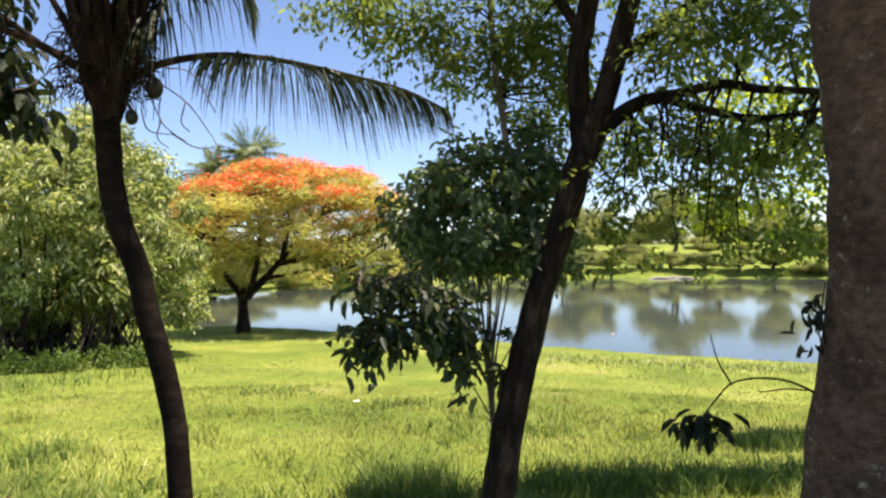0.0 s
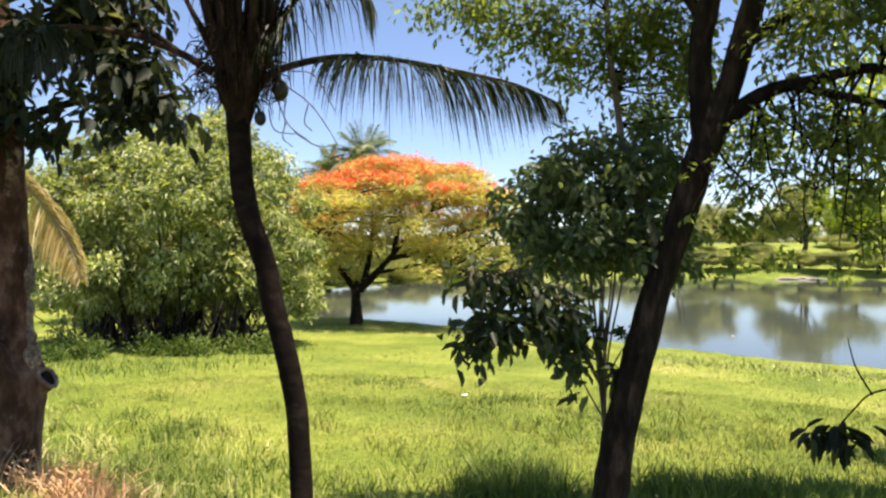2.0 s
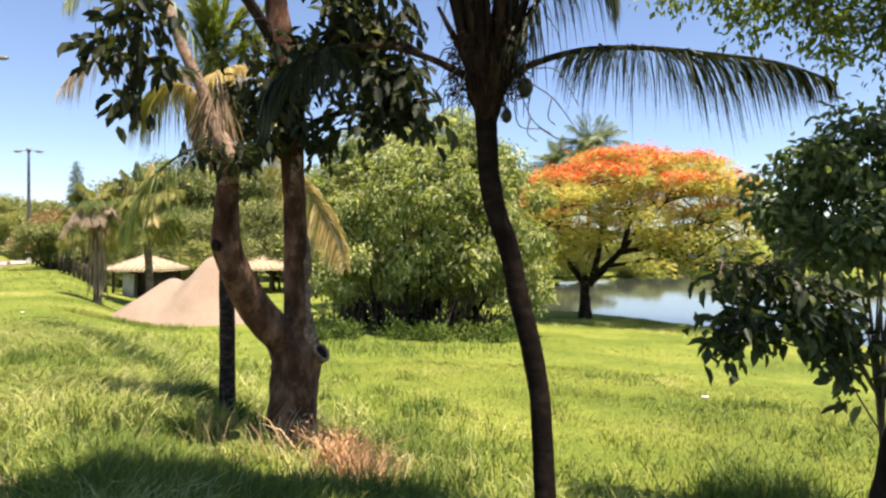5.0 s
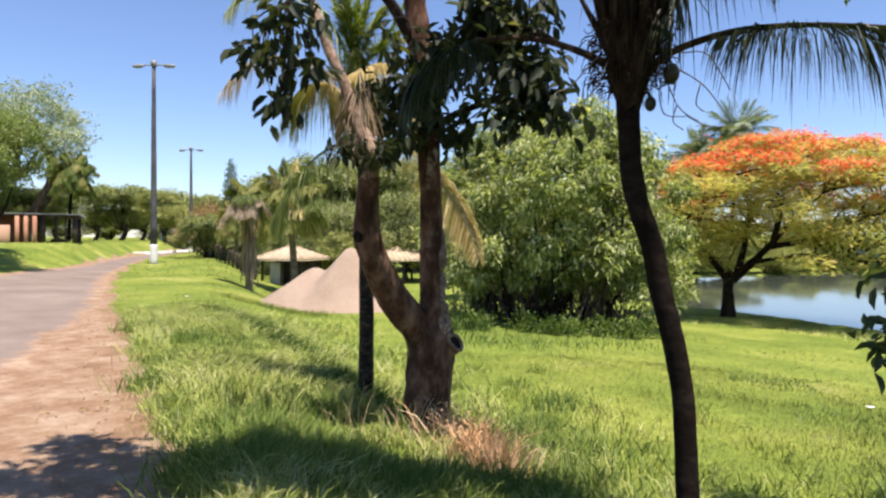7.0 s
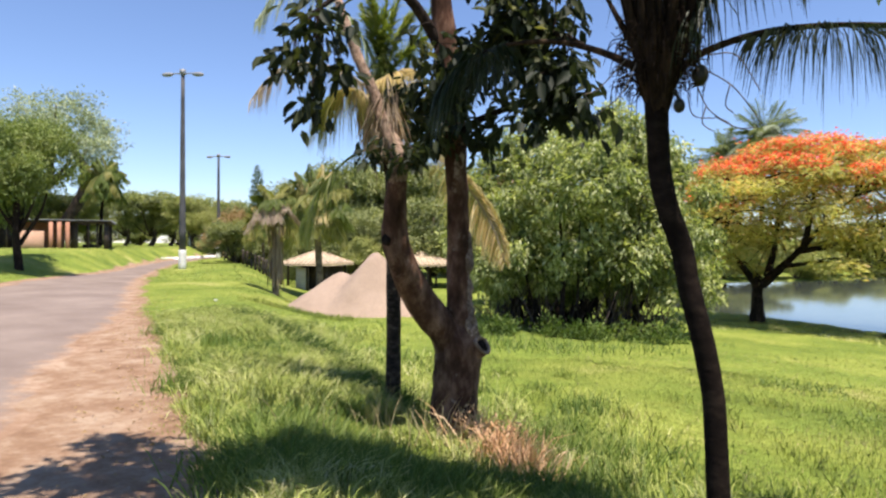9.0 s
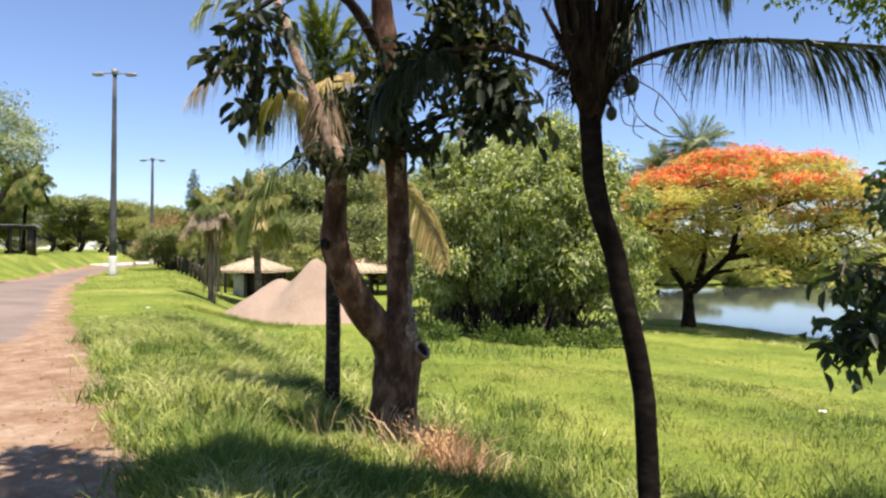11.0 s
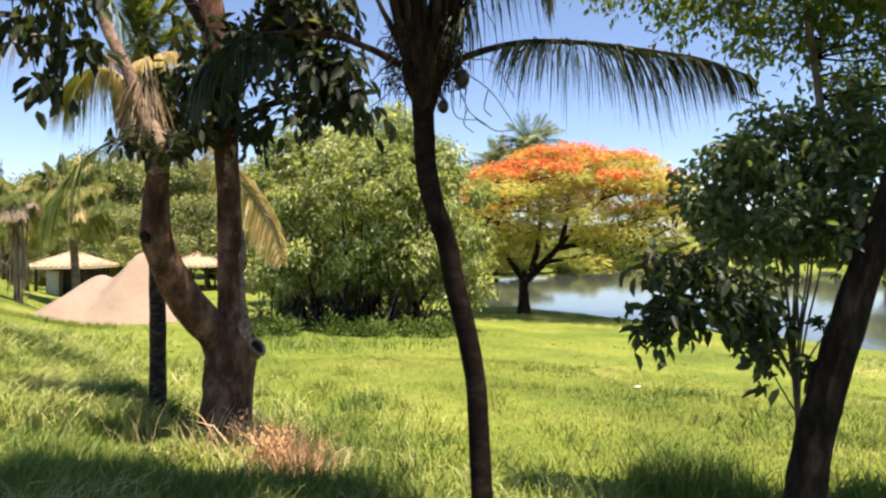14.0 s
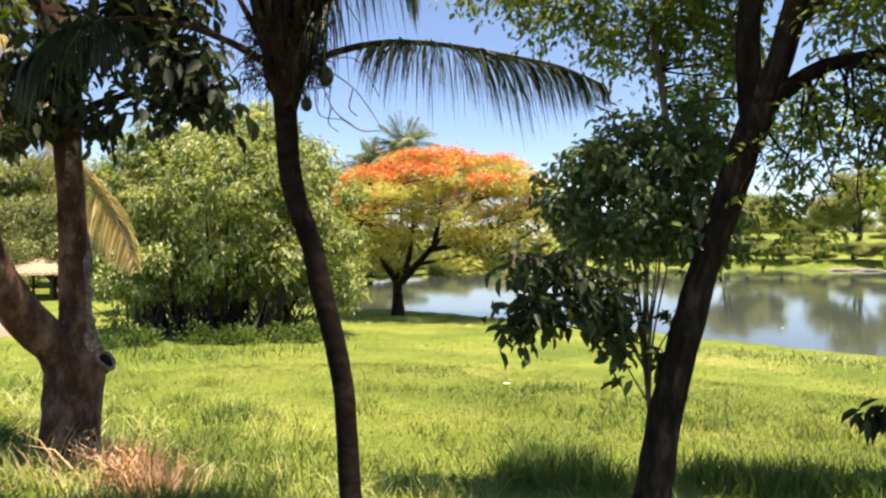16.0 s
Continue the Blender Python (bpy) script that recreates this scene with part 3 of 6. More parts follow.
l.new(bp.outputs[0], p.inputs["Normal"])
c = [from_road(s, nn) for s, nn in ((-300, 14), (70, 14), (70, 110), (-300, 110))]
lake = Geo().add([(x, y, WATER) for x, y in c], [(0, 3, 2, 1)])
solo("lake_water", lake, m, "calm lake mirroring the sky and trees", "water", "structure")


# ---- trees near the road ----
def coconut_palm():
    pts = [(-1.43, 3.57, 0.32), (-1.45, 3.57, 0.7), (-1.51, 3.54, 1.06), (-1.57, 3.52, 1.31), (-1.61, 3.5, 1.55), (-1.68, 3.46, 1.79), (-1.72, 3.45, 1.99), (-1.73, 3.44, 2.2), (-1.74, 3.44, 2.37), (-1.73, 3.44, 2.52)]
    base = on_land(pts[0][0] + 0.05, pts[0][1], 0)
    t = thing("coconut_palm", base, "slender leaning coconut palm with a dark trunk on the lawn", "palm tree")
    g = Geo()
    line = [(base[0] + 0.02, base[1], base[2] - 0.1), (base[0], base[1], base[2] + 0.02)] + pts
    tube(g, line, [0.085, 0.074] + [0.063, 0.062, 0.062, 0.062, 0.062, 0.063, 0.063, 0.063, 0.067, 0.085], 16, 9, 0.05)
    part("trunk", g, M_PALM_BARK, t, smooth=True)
    g = Geo()
    top = np.array(pts[-1])
    r2 = np.random.default_rng(5)
    for k in range(26):
        a = k * 2.4
        d = np.array((math.cos(a), math.sin(a), 0))
        lift = 0.30 + 0.25 * r2.random()
        tube(g, [top + d * 0.03 - (0, 0, 0.16 + 0.08 * r2.random()), top + d * (0.08 + 0.04 * r2.random()) + (0, 0, 0.07), top + d * (0.12 + 0.20 * r2.random()) + (0, 0, lift + 0.18)],
             [0.020, 0.032, 0.010], 7, 4, 0.25, seed=k)
    for k in range(430):
        a = r2.uniform(0, 6.283)
        d = np.array((math.cos(a), math.sin(a), 0))
        p0 = top + d * r2.uniform(0.10, 0.22) + (0, 0, r2.uniform(-0.06, 0.36))
        ln = r2.uniform(0.05, 0.26)
        tube(g, [p0, p0 + d * 0.05 + (0, 0, ln * r2.uniform(-0.4, 0.2)), p0 + d * r2.uniform(0.0, 0.10) + (0, 0, ln * r2.uniform(-1.0, 0.1))], [0.004, 0.003, 0.0016], 4, 3, 0, False)
    part("fibre_sheath", g, M_FIBRE, t, "brown fibrous sheath of old leaf bases")
    arms = ([([(-1.7, 3.46, 2.49), (-1.63, 3.49, 2.56), (-1.49, 3.55, 2.66), (-1.21, 3.65, 2.73), (-0.89, 3.74, 2.72), (-0.52, 3.81, 2.65), (-0.21, 3.84, 2.57), (0.04, 3.85, 2.45)], 0.028, 0.38, 320, 0.27, 0.95, 0.42),
         ([(-1.77, 3.38, 2.54), (-1.84, 3.34, 2.59), (-1.99, 3.26, 2.68), (-2.2, 3.13, 2.75), (-2.43, 2.95, 2.74), (-2.62, 2.79, 2.64), (-2.74, 2.68, 2.48)], 0.030, 0.34, 150, 0.66, 0.95, 0.35),
         ([(-1.69, 3.41, 2.6), (-1.54, 3.47, 2.85), (-1.36, 3.55, 3.12), (-1.17, 3.62, 3.21), (-1.03, 3.66, 3.04)], 0.024, 0.40, 95, 0.22, 1.0, 0.4)] +
        [([(-1.79, 3.58, 2.68), (-1.72, 3.61, 3.06), (-1.59, 3.67, 3.46), (-1.37, 3.76, 3.73), (-1.13, 3.84, 3.67)], 0.024, 0.46, 200, 0.25, 0.9, 0.5),
         ([(-1.84, 3.66, 2.71), (-1.89, 3.64, 3.17), (-2.03, 3.56, 3.51), (-2.23, 3.44, 3.54)], 0.024, 0.46, 150, 0.55, 0.7, 0.5)]) + [([tuple(top), tuple(top + np.array((0.15 * c, 0.15 * s_, 0.6))), tuple(top + np.array((0.5 * c, 0.5 * s_, 1.2))), tuple(top + np.array((1.1 * c, 1.1 * s_, 1.3)))], 0.028, 0.45, 90, 0.5, 0.6, 0.55)
         for c, s_ in ((0.3, 0.95), (-0.6, 0.8), (0.8, -0.55), (-0.2, -1.0), (-0.9, -0.3))]
    for k, (line, thick, ln, count, start, hang, spread) in enumerate(arms):
        st, lf = Geo(), Geo()
        frond(st, lf, line, thick, ln, count, start, hang, spread, 0.012, seed=k + 10)
        f = part("frond", st, M_FIBRE, t, "arching palm leaf", True)
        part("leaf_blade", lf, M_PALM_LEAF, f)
    for x, y, z, r in [(*q, r) for q, r in zip([(-1.49, 3.44, 2.5), (-1.59, 3.4, 2.34)], (0.045, 0.032))]:
        nut(t, (x, y, z), r)
    for line in ([(-1.51, 3.43, 2.46), (-1.46, 3.45, 2.33), (-1.41, 3.47, 2.27), (-1.35, 3.5, 2.23)], [(-1.5, 3.44, 2.55), (-1.35, 3.5, 2.44), (-1.25, 3.53, 2.3), (-1.2, 3.55, 2.21)], [(-1.55, 3.42, 2.39), (-1.52, 3.43, 2.28), (-1.42, 3.47, 2.26)], [(-1.45, 3.46, 2.61), (-1.32, 3.51, 2.59), (-1.21, 3.55, 2.39)], [(-1.35, 3.5, 2.44), (-1.37, 3.49, 2.33), (-1.33, 3.5, 2.28)], [(-1.46, 3.45, 2.33), (-1.48, 3.45, 2.24), (-1.43, 3.47, 2.19)], [(-1.42, 3.47, 2.27), (-1.31, 3.51, 2.2), (-1.22, 3.55, 2.2)], [(-1.82, 3.22, 2.6), (-1.94, 3.15, 2.45), (-2.01, 3.1, 2.41)], [(-1.77, 3.25, 2.58), (-1.84, 3.21, 2.41), (-1.94, 3.15, 2.31)]):
        g = Geo()
        tube(g, line, [0.004, 0.0035, 0.003, 0.002][:len(line)], 5, 5, 0.1)
        part("flower_stalk", g, M_TWIG, t, "bare twisted flower stalk")
    return t


def nut(parent, at, r):
    g = Geo()
    nu, nv = 12, 8
    v = []
    for i in range(nv + 1):
        th = math.pi * i / nv
        for j in range(nu):
            ph = 2 * math.pi * j / nu
            rad = r * math.sin(th) * (1 + 0.06 * math.cos(3 * ph))
            v.append((at[0] + rad * math.cos(ph), at[1] + rad * math.sin(ph), at[2] + r * 1.3 * math.cos(th)))
    q = [(i * nu + j, i * nu + (j + 1) % nu, (i + 1) * nu + (j + 1) % nu, (i + 1) * nu + j) for i in range(nv) for j in range(nu)]
    g.add(v, q)
    tube(g, [(at[0], at[1], at[2] + r * 1.2), (at[0] - r, at[1], at[2] + r * 2.6)], [0.008, 0.012], 5, 2)
    part("coconut", g, M_COCONUT, parent, "green young coconut", True)


def leaning_tree():
    trunk = [(0.35, 4.59, -0.1), (0.4, 4.58, 0.25), (0.48, 4.57, 0.64), (0.58, 4.56, 1.03), (0.68, 4.55, 1.41), (0.8, 4.53, 1.76), (0.89, 4.51, 2.06), (0.99, 4.49, 2.35), (1.07, 4.47, 2.5)]
    base = on_land(trunk[0][0] - 0.05, trunk[0][1])
    t = thing("leaning_tree", base, "dark leaning forked tree with fine hanging foliage on the lawn", "tree")
    g = Geo()
    tube(g, [(base[0] - 0.03, base[1], base[2] - 0.15), (base[0], base[1], base[2] + 0.05)] + trunk, [0.18, 0.15, 0.122, 0.114, 0.106, 0.10, 0.095, 0.093, 0.095, 0.10, 0.07], 16, 7, 0.09)
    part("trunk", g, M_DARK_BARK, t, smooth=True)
    limbs = ([([(0.97, 4.5, 2.31), (0.94, 4.5, 2.64), (0.95, 4.5, 2.99), (1.02, 4.49, 3.33), (1.09, 4.47, 3.74), (1.06, 4.48, 4.17)], [0.085, 0.076, 0.072, 0.07, 0.06, 0.04]),
         ([(1.02, 4.48, 2.4), (1.12, 4.46, 2.7), (1.21, 4.44, 3.04), (1.28, 4.42, 3.3), (1.37, 4.39, 3.7), (1.54, 4.33, 4.08)], [0.09, 0.08, 0.074, 0.07, 0.06, 0.04]),
         ([(1.07, 4.47, 2.44), (1.3, 4.36, 2.59), (1.52, 4.24, 2.62), (1.73, 4.05, 2.63), (1.9, 3.91, 2.56), (2.14, 3.73, 2.5)], [0.06, 0.045, 0.035, 0.03, 0.026, 0.02])] +
        [([(1.45, 4.26, 2.59), (1.7, 4.16, 2.49), (1.89, 4.03, 2.41), (2.06, 3.89, 2.4), (2.23, 3.73, 2.41)], [0.03, 0.026, 0.024, 0.02, 0.015]),
         ([(1.23, 4.43, 2.94), (1.4, 4.28, 3.04), (1.59, 4.1, 3.17), (1.81, 3.9, 3.36)], [0.045, 0.04, 0.034, 0.025]),
         ([(0.68, 4.55, 1.64), (0.6, 4.76, 1.93), (0.51, 4.87, 2.23), (0.46, 4.98, 2.67), (0.41, 4.98, 3.06), (0.38, 4.99, 3.53), (0.32, 4.99, 3.96)], [0.035, 0.03, 0.027, 0.025, 0.023, 0.02, 0.015]),
         ([(0.97, 4.5, 3.1), (0.73, 4.64, 3.51), (0.3, 4.79, 3.79), (-0.24, 4.89, 3.76), (-0.67, 4.96, 3.62)], [0.04, 0.032, 0.026, 0.02, 0.01])])
    hubs = []
    for k, (line, rad) in enumerate(limbs):
        g = Geo()
        tube(g, line, rad, 12, 6, 0.08, seed=k)
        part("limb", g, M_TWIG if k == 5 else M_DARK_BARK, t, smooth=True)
        hubs += [tuple(h) for h in spline(line, 3)]
    clumps = ([(1.06, 4.68, 3.89, 1.25, 1.25, 0.36), (2.02, 3.91, 3.46, 0.69, 0.69, 0.3), (0.73, 4.95, 3.26, 0.38, 0.38, 0.46), (0.48, 5.08, 3, 0.26, 0.26, 0.48), (0.91, 4.81, 2.92, 0.2, 0.2, 0.37), (-0.08, 5, 3.37, 0.34, 0.34, 0.3), (-0.58, 4.97, 3.5, 0.34, 0.34, 0.19), (-0.92, 4.92, 3.44, 0.16, 0.16, 0.13), (-0.39, 5.09, 3.23, 0.26, 0.26, 0.17), (0.09, 5.1, 3.06, 0.22, 0.22, 0.22), (1.64, 3.98, 2.95, 0.41, 0.41, 0.31), (1.97, 3.71, 2.79, 0.25, 0.25, 0.29), (1.49, 4.35, 2.86, 0.21, 0.21, 0.26), (0.79, 5.34, 2.69, 0.22, 0.22, 0.26), (1.06, 5.31, 2.83, 0.22, 0.22, 0.28), (1.2, 5.5, 2.55, 0.18, 0.18, 0.2)] +
        [(1.48, 4.35, 2.26, 0.25, 0.25, 0.22), (1.79, 4.13, 2.26, 0.36, 0.36, 0.21), (2.05, 3.89, 2.25, 0.24, 0.24, 0.23), (1.99, 4.26, 1.91, 0.4, 0.4, 0.29), (1.68, 4.5, 1.94, 0.29, 0.29, 0.27), (2.17, 3.94, 1.82, 0.18, 0.18, 0.27), (1.32, 4.61, 1.71, 0.26, 0.26, 0.24), (1.1, 4.67, 1.6, 0.23, 0.23, 0.18), (1.8, 4.45, 1.63, 0.21, 0.21, 0.15), (2.18, 4.16, 1.62, 0.16, 0.16, 0.14), (1.33, 4.61, 2.07, 0.19, 0.19, 0.24)])
    g, tw = Geo(), Geo()
    crown(g, clumps[:16], 1200, 16, 0.08, 0.070, 0.031, 0.7, "rhomb", 0.6, tw, hubs)
    crown(g, lumpy(clumps[16:], 80, 0.05, 0.10), 130, 14, 0.05, 0.066, 0.032, 0.7, "rhomb", 0.6)
    r2 = np.random.default_rng(23)
    bough = np.vstack([spline(limbs[2][0], 5)[3:], spline(limbs[3][0], 5), spline(limbs[0][0][:2], 3)])
    for k in range(30):
        p0 = bough[r2.integers(len(bough))]
        drop = r2.uniform(0.25, 1.0) * (0.75 if p0[0] > 1.9 else 1.0)
        way = np.array((r2.normal(0, 0.22), r2.normal(0.15, 0.2), -drop))
        line = [p0 + way * q + r2.normal(0, 0.035, 3) * (q > 0) for q in (0, 0.3, 0.6, 1.0)]
        tube(tw, line, [0.011, 0.008, 0.006, 0.003], 5, 4, 0.1, False)
        run = spline(line, 7)
        pick = run[r2.integers(5, len(run), 26)]
        for c in pick[::3]:
            tip = c + r2.normal(0, 0.11, 3) - (0, 0, 0.03)
            tube(tw, [c, (c + tip) / 2 + (0, 0, 0.01), tip], [0.004, 0.003, 0.002], 4, 2, 0, False)
            m_ = 7
            leaves(g, tip + r2.normal(0, 0.03, (m_, 3)), r2.normal(0, 0.8, (m_, 3)) - (0, 0, 0.5), r2.normal(0, 0.5, (m_, 3)) + (0, 0, 0.9), r2.uniform(0.045, 0.08, m_), r2.uniform(0.022, 0.036, m_), "rhomb")
    part("twig_spray", tw, M_DARK_BARK, t, kind="stuff")
    # sprays whose colour carries the sun falling through the canopy
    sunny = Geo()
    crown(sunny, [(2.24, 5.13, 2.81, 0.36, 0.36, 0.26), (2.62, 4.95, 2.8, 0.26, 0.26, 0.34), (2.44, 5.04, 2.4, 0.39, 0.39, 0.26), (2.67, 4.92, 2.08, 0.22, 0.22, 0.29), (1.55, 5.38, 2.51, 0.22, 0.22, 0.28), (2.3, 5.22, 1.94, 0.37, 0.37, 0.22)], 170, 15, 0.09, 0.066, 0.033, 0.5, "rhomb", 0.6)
    part("sunlit_spray", sunny, M_SUNNY_LEAF, t, "yellow-green leaves coloured as sunlit")
    part("crown", g, M_FINE_LEAF, t, "loose hanging small green leaves")
    return t


def sapling():
    foot = (0.34, 4.74, 0.24)
    base = on_land(foot[0], foot[1])
    t = thing("sapling", base, "many-stemmed young tree with large dark glossy leaves", "tree")
    stems = ([([(0.34, 4.74, 0.28), (0.32, 4.74, 0.65), (0.29, 4.74, 1.01), (0.26, 4.79, 1.33), (0.21, 4.9, 1.66), (0.07, 4.9, 1.99)], 0.020),
         ([(0.34, 4.74, 0.53), (0.35, 4.74, 0.93), (0.41, 4.78, 1.33), (0.44, 4.88, 1.61), (0.51, 4.87, 1.9)], 0.016),
         ([(0.32, 4.74, 0.65), (0.23, 4.69, 0.86), (0.13, 4.6, 1.03), (0.06, 4.8, 1.41), (-0.06, 4.9, 1.7)], 0.012),
         ([(0.33, 4.74, 0.61), (0.32, 4.79, 1), (0.35, 4.89, 1.4), (0.32, 4.89, 1.9), (0.28, 4.89, 2.24)], 0.016),
         ([(0.29, 4.74, 0.85), (0.13, 4.5, 0.92), (-0.13, 4.3, 1), (-0.38, 4.18, 1.09), (-0.51, 4.07, 1.17)], 0.012)] +
        [([(0.28, 4.74, 1.17), (0.06, 4.5, 1.35), (-0.24, 4.29, 1.44), (-0.51, 4.12, 1.48)], 0.010),
         ([(0.35, 4.74, 0.65), (0.41, 4.68, 0.85), (0.5, 4.67, 1.01), (0.56, 4.72, 1.17)], 0.010),
         ([(0.33, 4.74, 0.44), (0.21, 4.7, 0.66), (0.11, 4.65, 0.86)], 0.010)])
    r2 = np.random.default_rng(61)
    for line, r in stems[:4]:
        for _ in range(2):
            shift = np.array((r2.normal(0, 0.10), r2.normal(0, 0.10), 0))
            stems = stems + [([tuple(np.array(q) + shift * i / (len(line) - 1)) for i, q in enumerate(line)], r * 0.75)]
    hubs = []
    for k, (line, r) in enumerate(stems):
        r *= 0.7
        g = Geo()
        tube(g, line, np.linspace(r, r * 0.45, len(line)), 7, 5, 0.08, seed=k)
        part("stem", g, M_TWIG, t, smooth=True)
        hubs += [tuple(h) for h in spline(line, 3)]
    x, y, z = stems[0][0][0]
    g = Geo()
    tube(g, [(base[0], base[1], base[2] - 0.1), (base[0], base[1], base[2] + 0.1), (x, y, z)], [0.032, 0.028, 0.022], 8, 4, 0.1)
    part("stem", g, M_TWIG, t, smooth=True)
    g, tw = Geo(), Geo()
    dome = [(0.28, 4.89, 2.03, 0.46, 0.46, 0.4), (-0.05, 4.9, 1.95, 0.31, 0.31, 0.31), (0.19, 4.9, 1.66, 0.46, 0.46, 0.21), (0.61, 4.86, 1.82, 0.29, 0.29, 0.33), (0.67, 4.95, 2.24, 0.25, 0.25, 0.25), (0.33, 4.99, 2.38, 0.25, 0.25, 0.17), (-0.18, 4.9, 1.83, 0.21, 0.21, 0.17), (0.72, 4.85, 1.57, 0.16, 0.16, 0.19)]
    crown(g, [(*c[:3], c[3] * 0.75, c[4] * 0.75, c[5] * 0.75) for c in dome], 190, 10, 0.07, 0.08, 0.038, 0.6, "oval", 0.5)
    crown(g, lumpy(dome, 150, 0.07, 0.15), 520, 10, 0.05, 0.074, 0.036, 0.6, "oval", 0.5, tw, hubs)
    part("upper_crown", g, M_SAP_LEAF, t, "dense dome of dark leaves")
    g = Geo()
    crown(g, [(-0.47, 4.12, 1.43, 0.17, 0.17, 0.09), (-0.24, 4.24, 1.42, 0.18, 0.18, 0.1), (-0.17, 4.3, 1.22, 0.27, 0.27, 0.15), (0.09, 4.4, 1.17, 0.15, 0.15, 0.14), (-0.41, 4.13, 1.13, 0.18, 0.18, 0.12), (-0.51, 4.07, 0.97, 0.1, 0.1, 0.12), (0.01, 4.4, 1.02, 0.13, 0.13, 0.08)], 120, 7, 0.06, 0.115, 0.046, 0.8, "oval", 0.7, tw, hubs)
    crown(g, [(0.17, 4.65, 0.82, 0.1, 0.1, 0.12), (0.47, 4.68, 0.79, 0.16, 0.16, 0.09), (0.25, 4.69, 0.97, 0.1, 0.1, 0.12), (0.6, 4.66, 0.8, 0.07, 0.07, 0.04), (0.15, 4.65, 0.67, 0.06, 0.06, 0.06), (0.54, 4.72, 1.05, 0.1, 0.1, 0.12)], 26, 5, 0.045, 0.12, 0.05, 0.7, "oval", 0.6)
    part("lower_foliage", g, M_SPRAY_LEAF, t, "drooping spray of long leaves in a shaded tone")
    part("twig_spray", tw, M_TWIG, t, kind="stuff")
    return t


def thick_tree():
    c = [(1.74, 2.74, 0.57), (1.77, 2.73, 1), (1.8, 2.71, 1.47), (1.8, 2.7, 1.93), (1.79, 2.71, 2.35), (1.79, 2.72, 2.77)]
    base = on_land(c[0][0] - 0.01, c[0][1])
    t = thing("thick_tree", base, "thick dark trunk with pale lichen flecks beside the lawn", "tree")
    g = Geo()
    top = c[-1]
    tube(g, [(base[0] - 0.06, base[1], base[2] - 0.15), (base[0] - 0.04, base[1], base[2] + 0.05)] + c + [(top[0] + 0.1, top[1], top[2] + 1.0)], [0.36, 0.31, 0.255, 0.225, 0.205, 0.20, 0.215, 0.225, 0.2], 22, 8, 0.05)
    part("trunk", g, M_BIG_BARK, t, smooth=True)
    for k, (dx, dy) in enumerate(((0.9, 0.3), (-1.2, -0.1), (0.3, -1.0), (-2.0, -0.5))):
        g = Geo()
        tube(g, [(top[0], top[1], top[2] + 0.3), (top[0] + dx * 0.6, top[1] + dy * 0.6, top[2] + 1.3), (top[0] + dx * 1.6, top[1] + dy * 1.6, top[2] + 2.1)], [0.15, 0.1, 0.05], 10, 5, 0.08, seed=k)
        part("limb", g, M_BIG_BARK, t, smooth=True)
    g = Geo()
    # unseen boughs, set sunward of these ground spots to throw shade on them
    under = [(0.84, 5.82), (1.45, 5.91), (2.07, 5.97), (2.79, 6.21), (3.45, 6.35), (4.37, 8.29), (3.82, 7.88)] + [(-3.83, 2.23), (-3.82, 2.63), (-3.46, 2.72), (-3.01, 3), (-3.39, 2.47), (-3.91, 1.92), (-3.14, 2.82), (-3.5, 2.22), (-4.63, 1.43), (-4.53, 1.78), (-4.14, 1.85), (-5.09, 1.28), (-4.8, 2.0), (-5.4, 1.95), (-3.5, 3.45), (-3.15, 3.65), (-2.8, 3.9), (-2.5, 4.1)]
    up = TO_SUN * (5.1 / TO_SUN.z)
    unseen_boughs = [(x + up.x, y + up.y, 5.0, 0.30 + 0.05 * (k % 5), 0.26 + 0.05 * (k * 3 % 5), 0.25) for k, (x, y) in enumerate(under)]
    unseen_boughs += [(3.2, 3.2, 5.2, 1.0, 0.8, 0.4), (1.8, 1.2, 5.6, 1.6, 1.2, 0.6), (0.0, 0.2, 5.6, 1.5, 1.2, 0.6), (2.6, -0.8, 5.4, 1.6, 1.4, 0.6), (4.0, 1.4, 5.4, 1.3, 1.4, 0.6)]
    crown(g, unseen_boughs[:14], 860, 9, 0.10, 0.15, 0.07, 0.3, "rhomb", 0.6)
    crown(g, [(x, y, z, 0.42, 0.36, rz) for x, y, z, _, _, rz in unseen_boughs[14:len(under)]], 400, 9, 0.07, 0.15, 0.07, 0.3, "rhomb", 0.6)
    crown(g, unseen_boughs[len(under):], 3000, 9, 0.12, 0.15, 0.07, 0.5, "rhomb", 0.5)
    part("crown", g, M_FORK_LEAF, t)
    g, lf = Geo(), Geo()
    for line, r in (([(1.64, 2.75, 0.97), (1.58, 2.78, 0.99), (1.48, 2.84, 1.04), (1.37, 2.89, 1.05), (1.27, 2.94, 1.02), (1.21, 2.96, 0.95), (1.14, 2.99, 0.84)], 0.0065),
                    ([(1.27, 2.94, 1.01), (1.22, 2.96, 1.11), (1.2, 2.97, 1.19), (1.19, 2.97, 1.24)], 0.004), ([(1.53, 2.81, 1.01), (1.46, 2.85, 1.01), (1.38, 2.89, 0.99), (1.36, 2.9, 1)], 0.004),
                    ([(1.58, 2.73, 1.01), (1.57, 2.73, 1.19), (1.56, 2.74, 1.33), (1.57, 2.73, 1.47)], 0.006), ([(1.57, 2.73, 1.12), (1.55, 2.74, 1.24), (1.53, 2.75, 1.33), (1.51, 2.77, 1.38)], 0.004)):
        tube(g, line, np.linspace(r, r * 0.45, len(line)), 6, 5, 0.1)
    part("twig", g, M_DARK_BARK, t, "thin drooping leafless twig")
    end = np.array((1.14, 2.99, 0.84))
    k = 46
    r2 = np.random.default_rng(31)
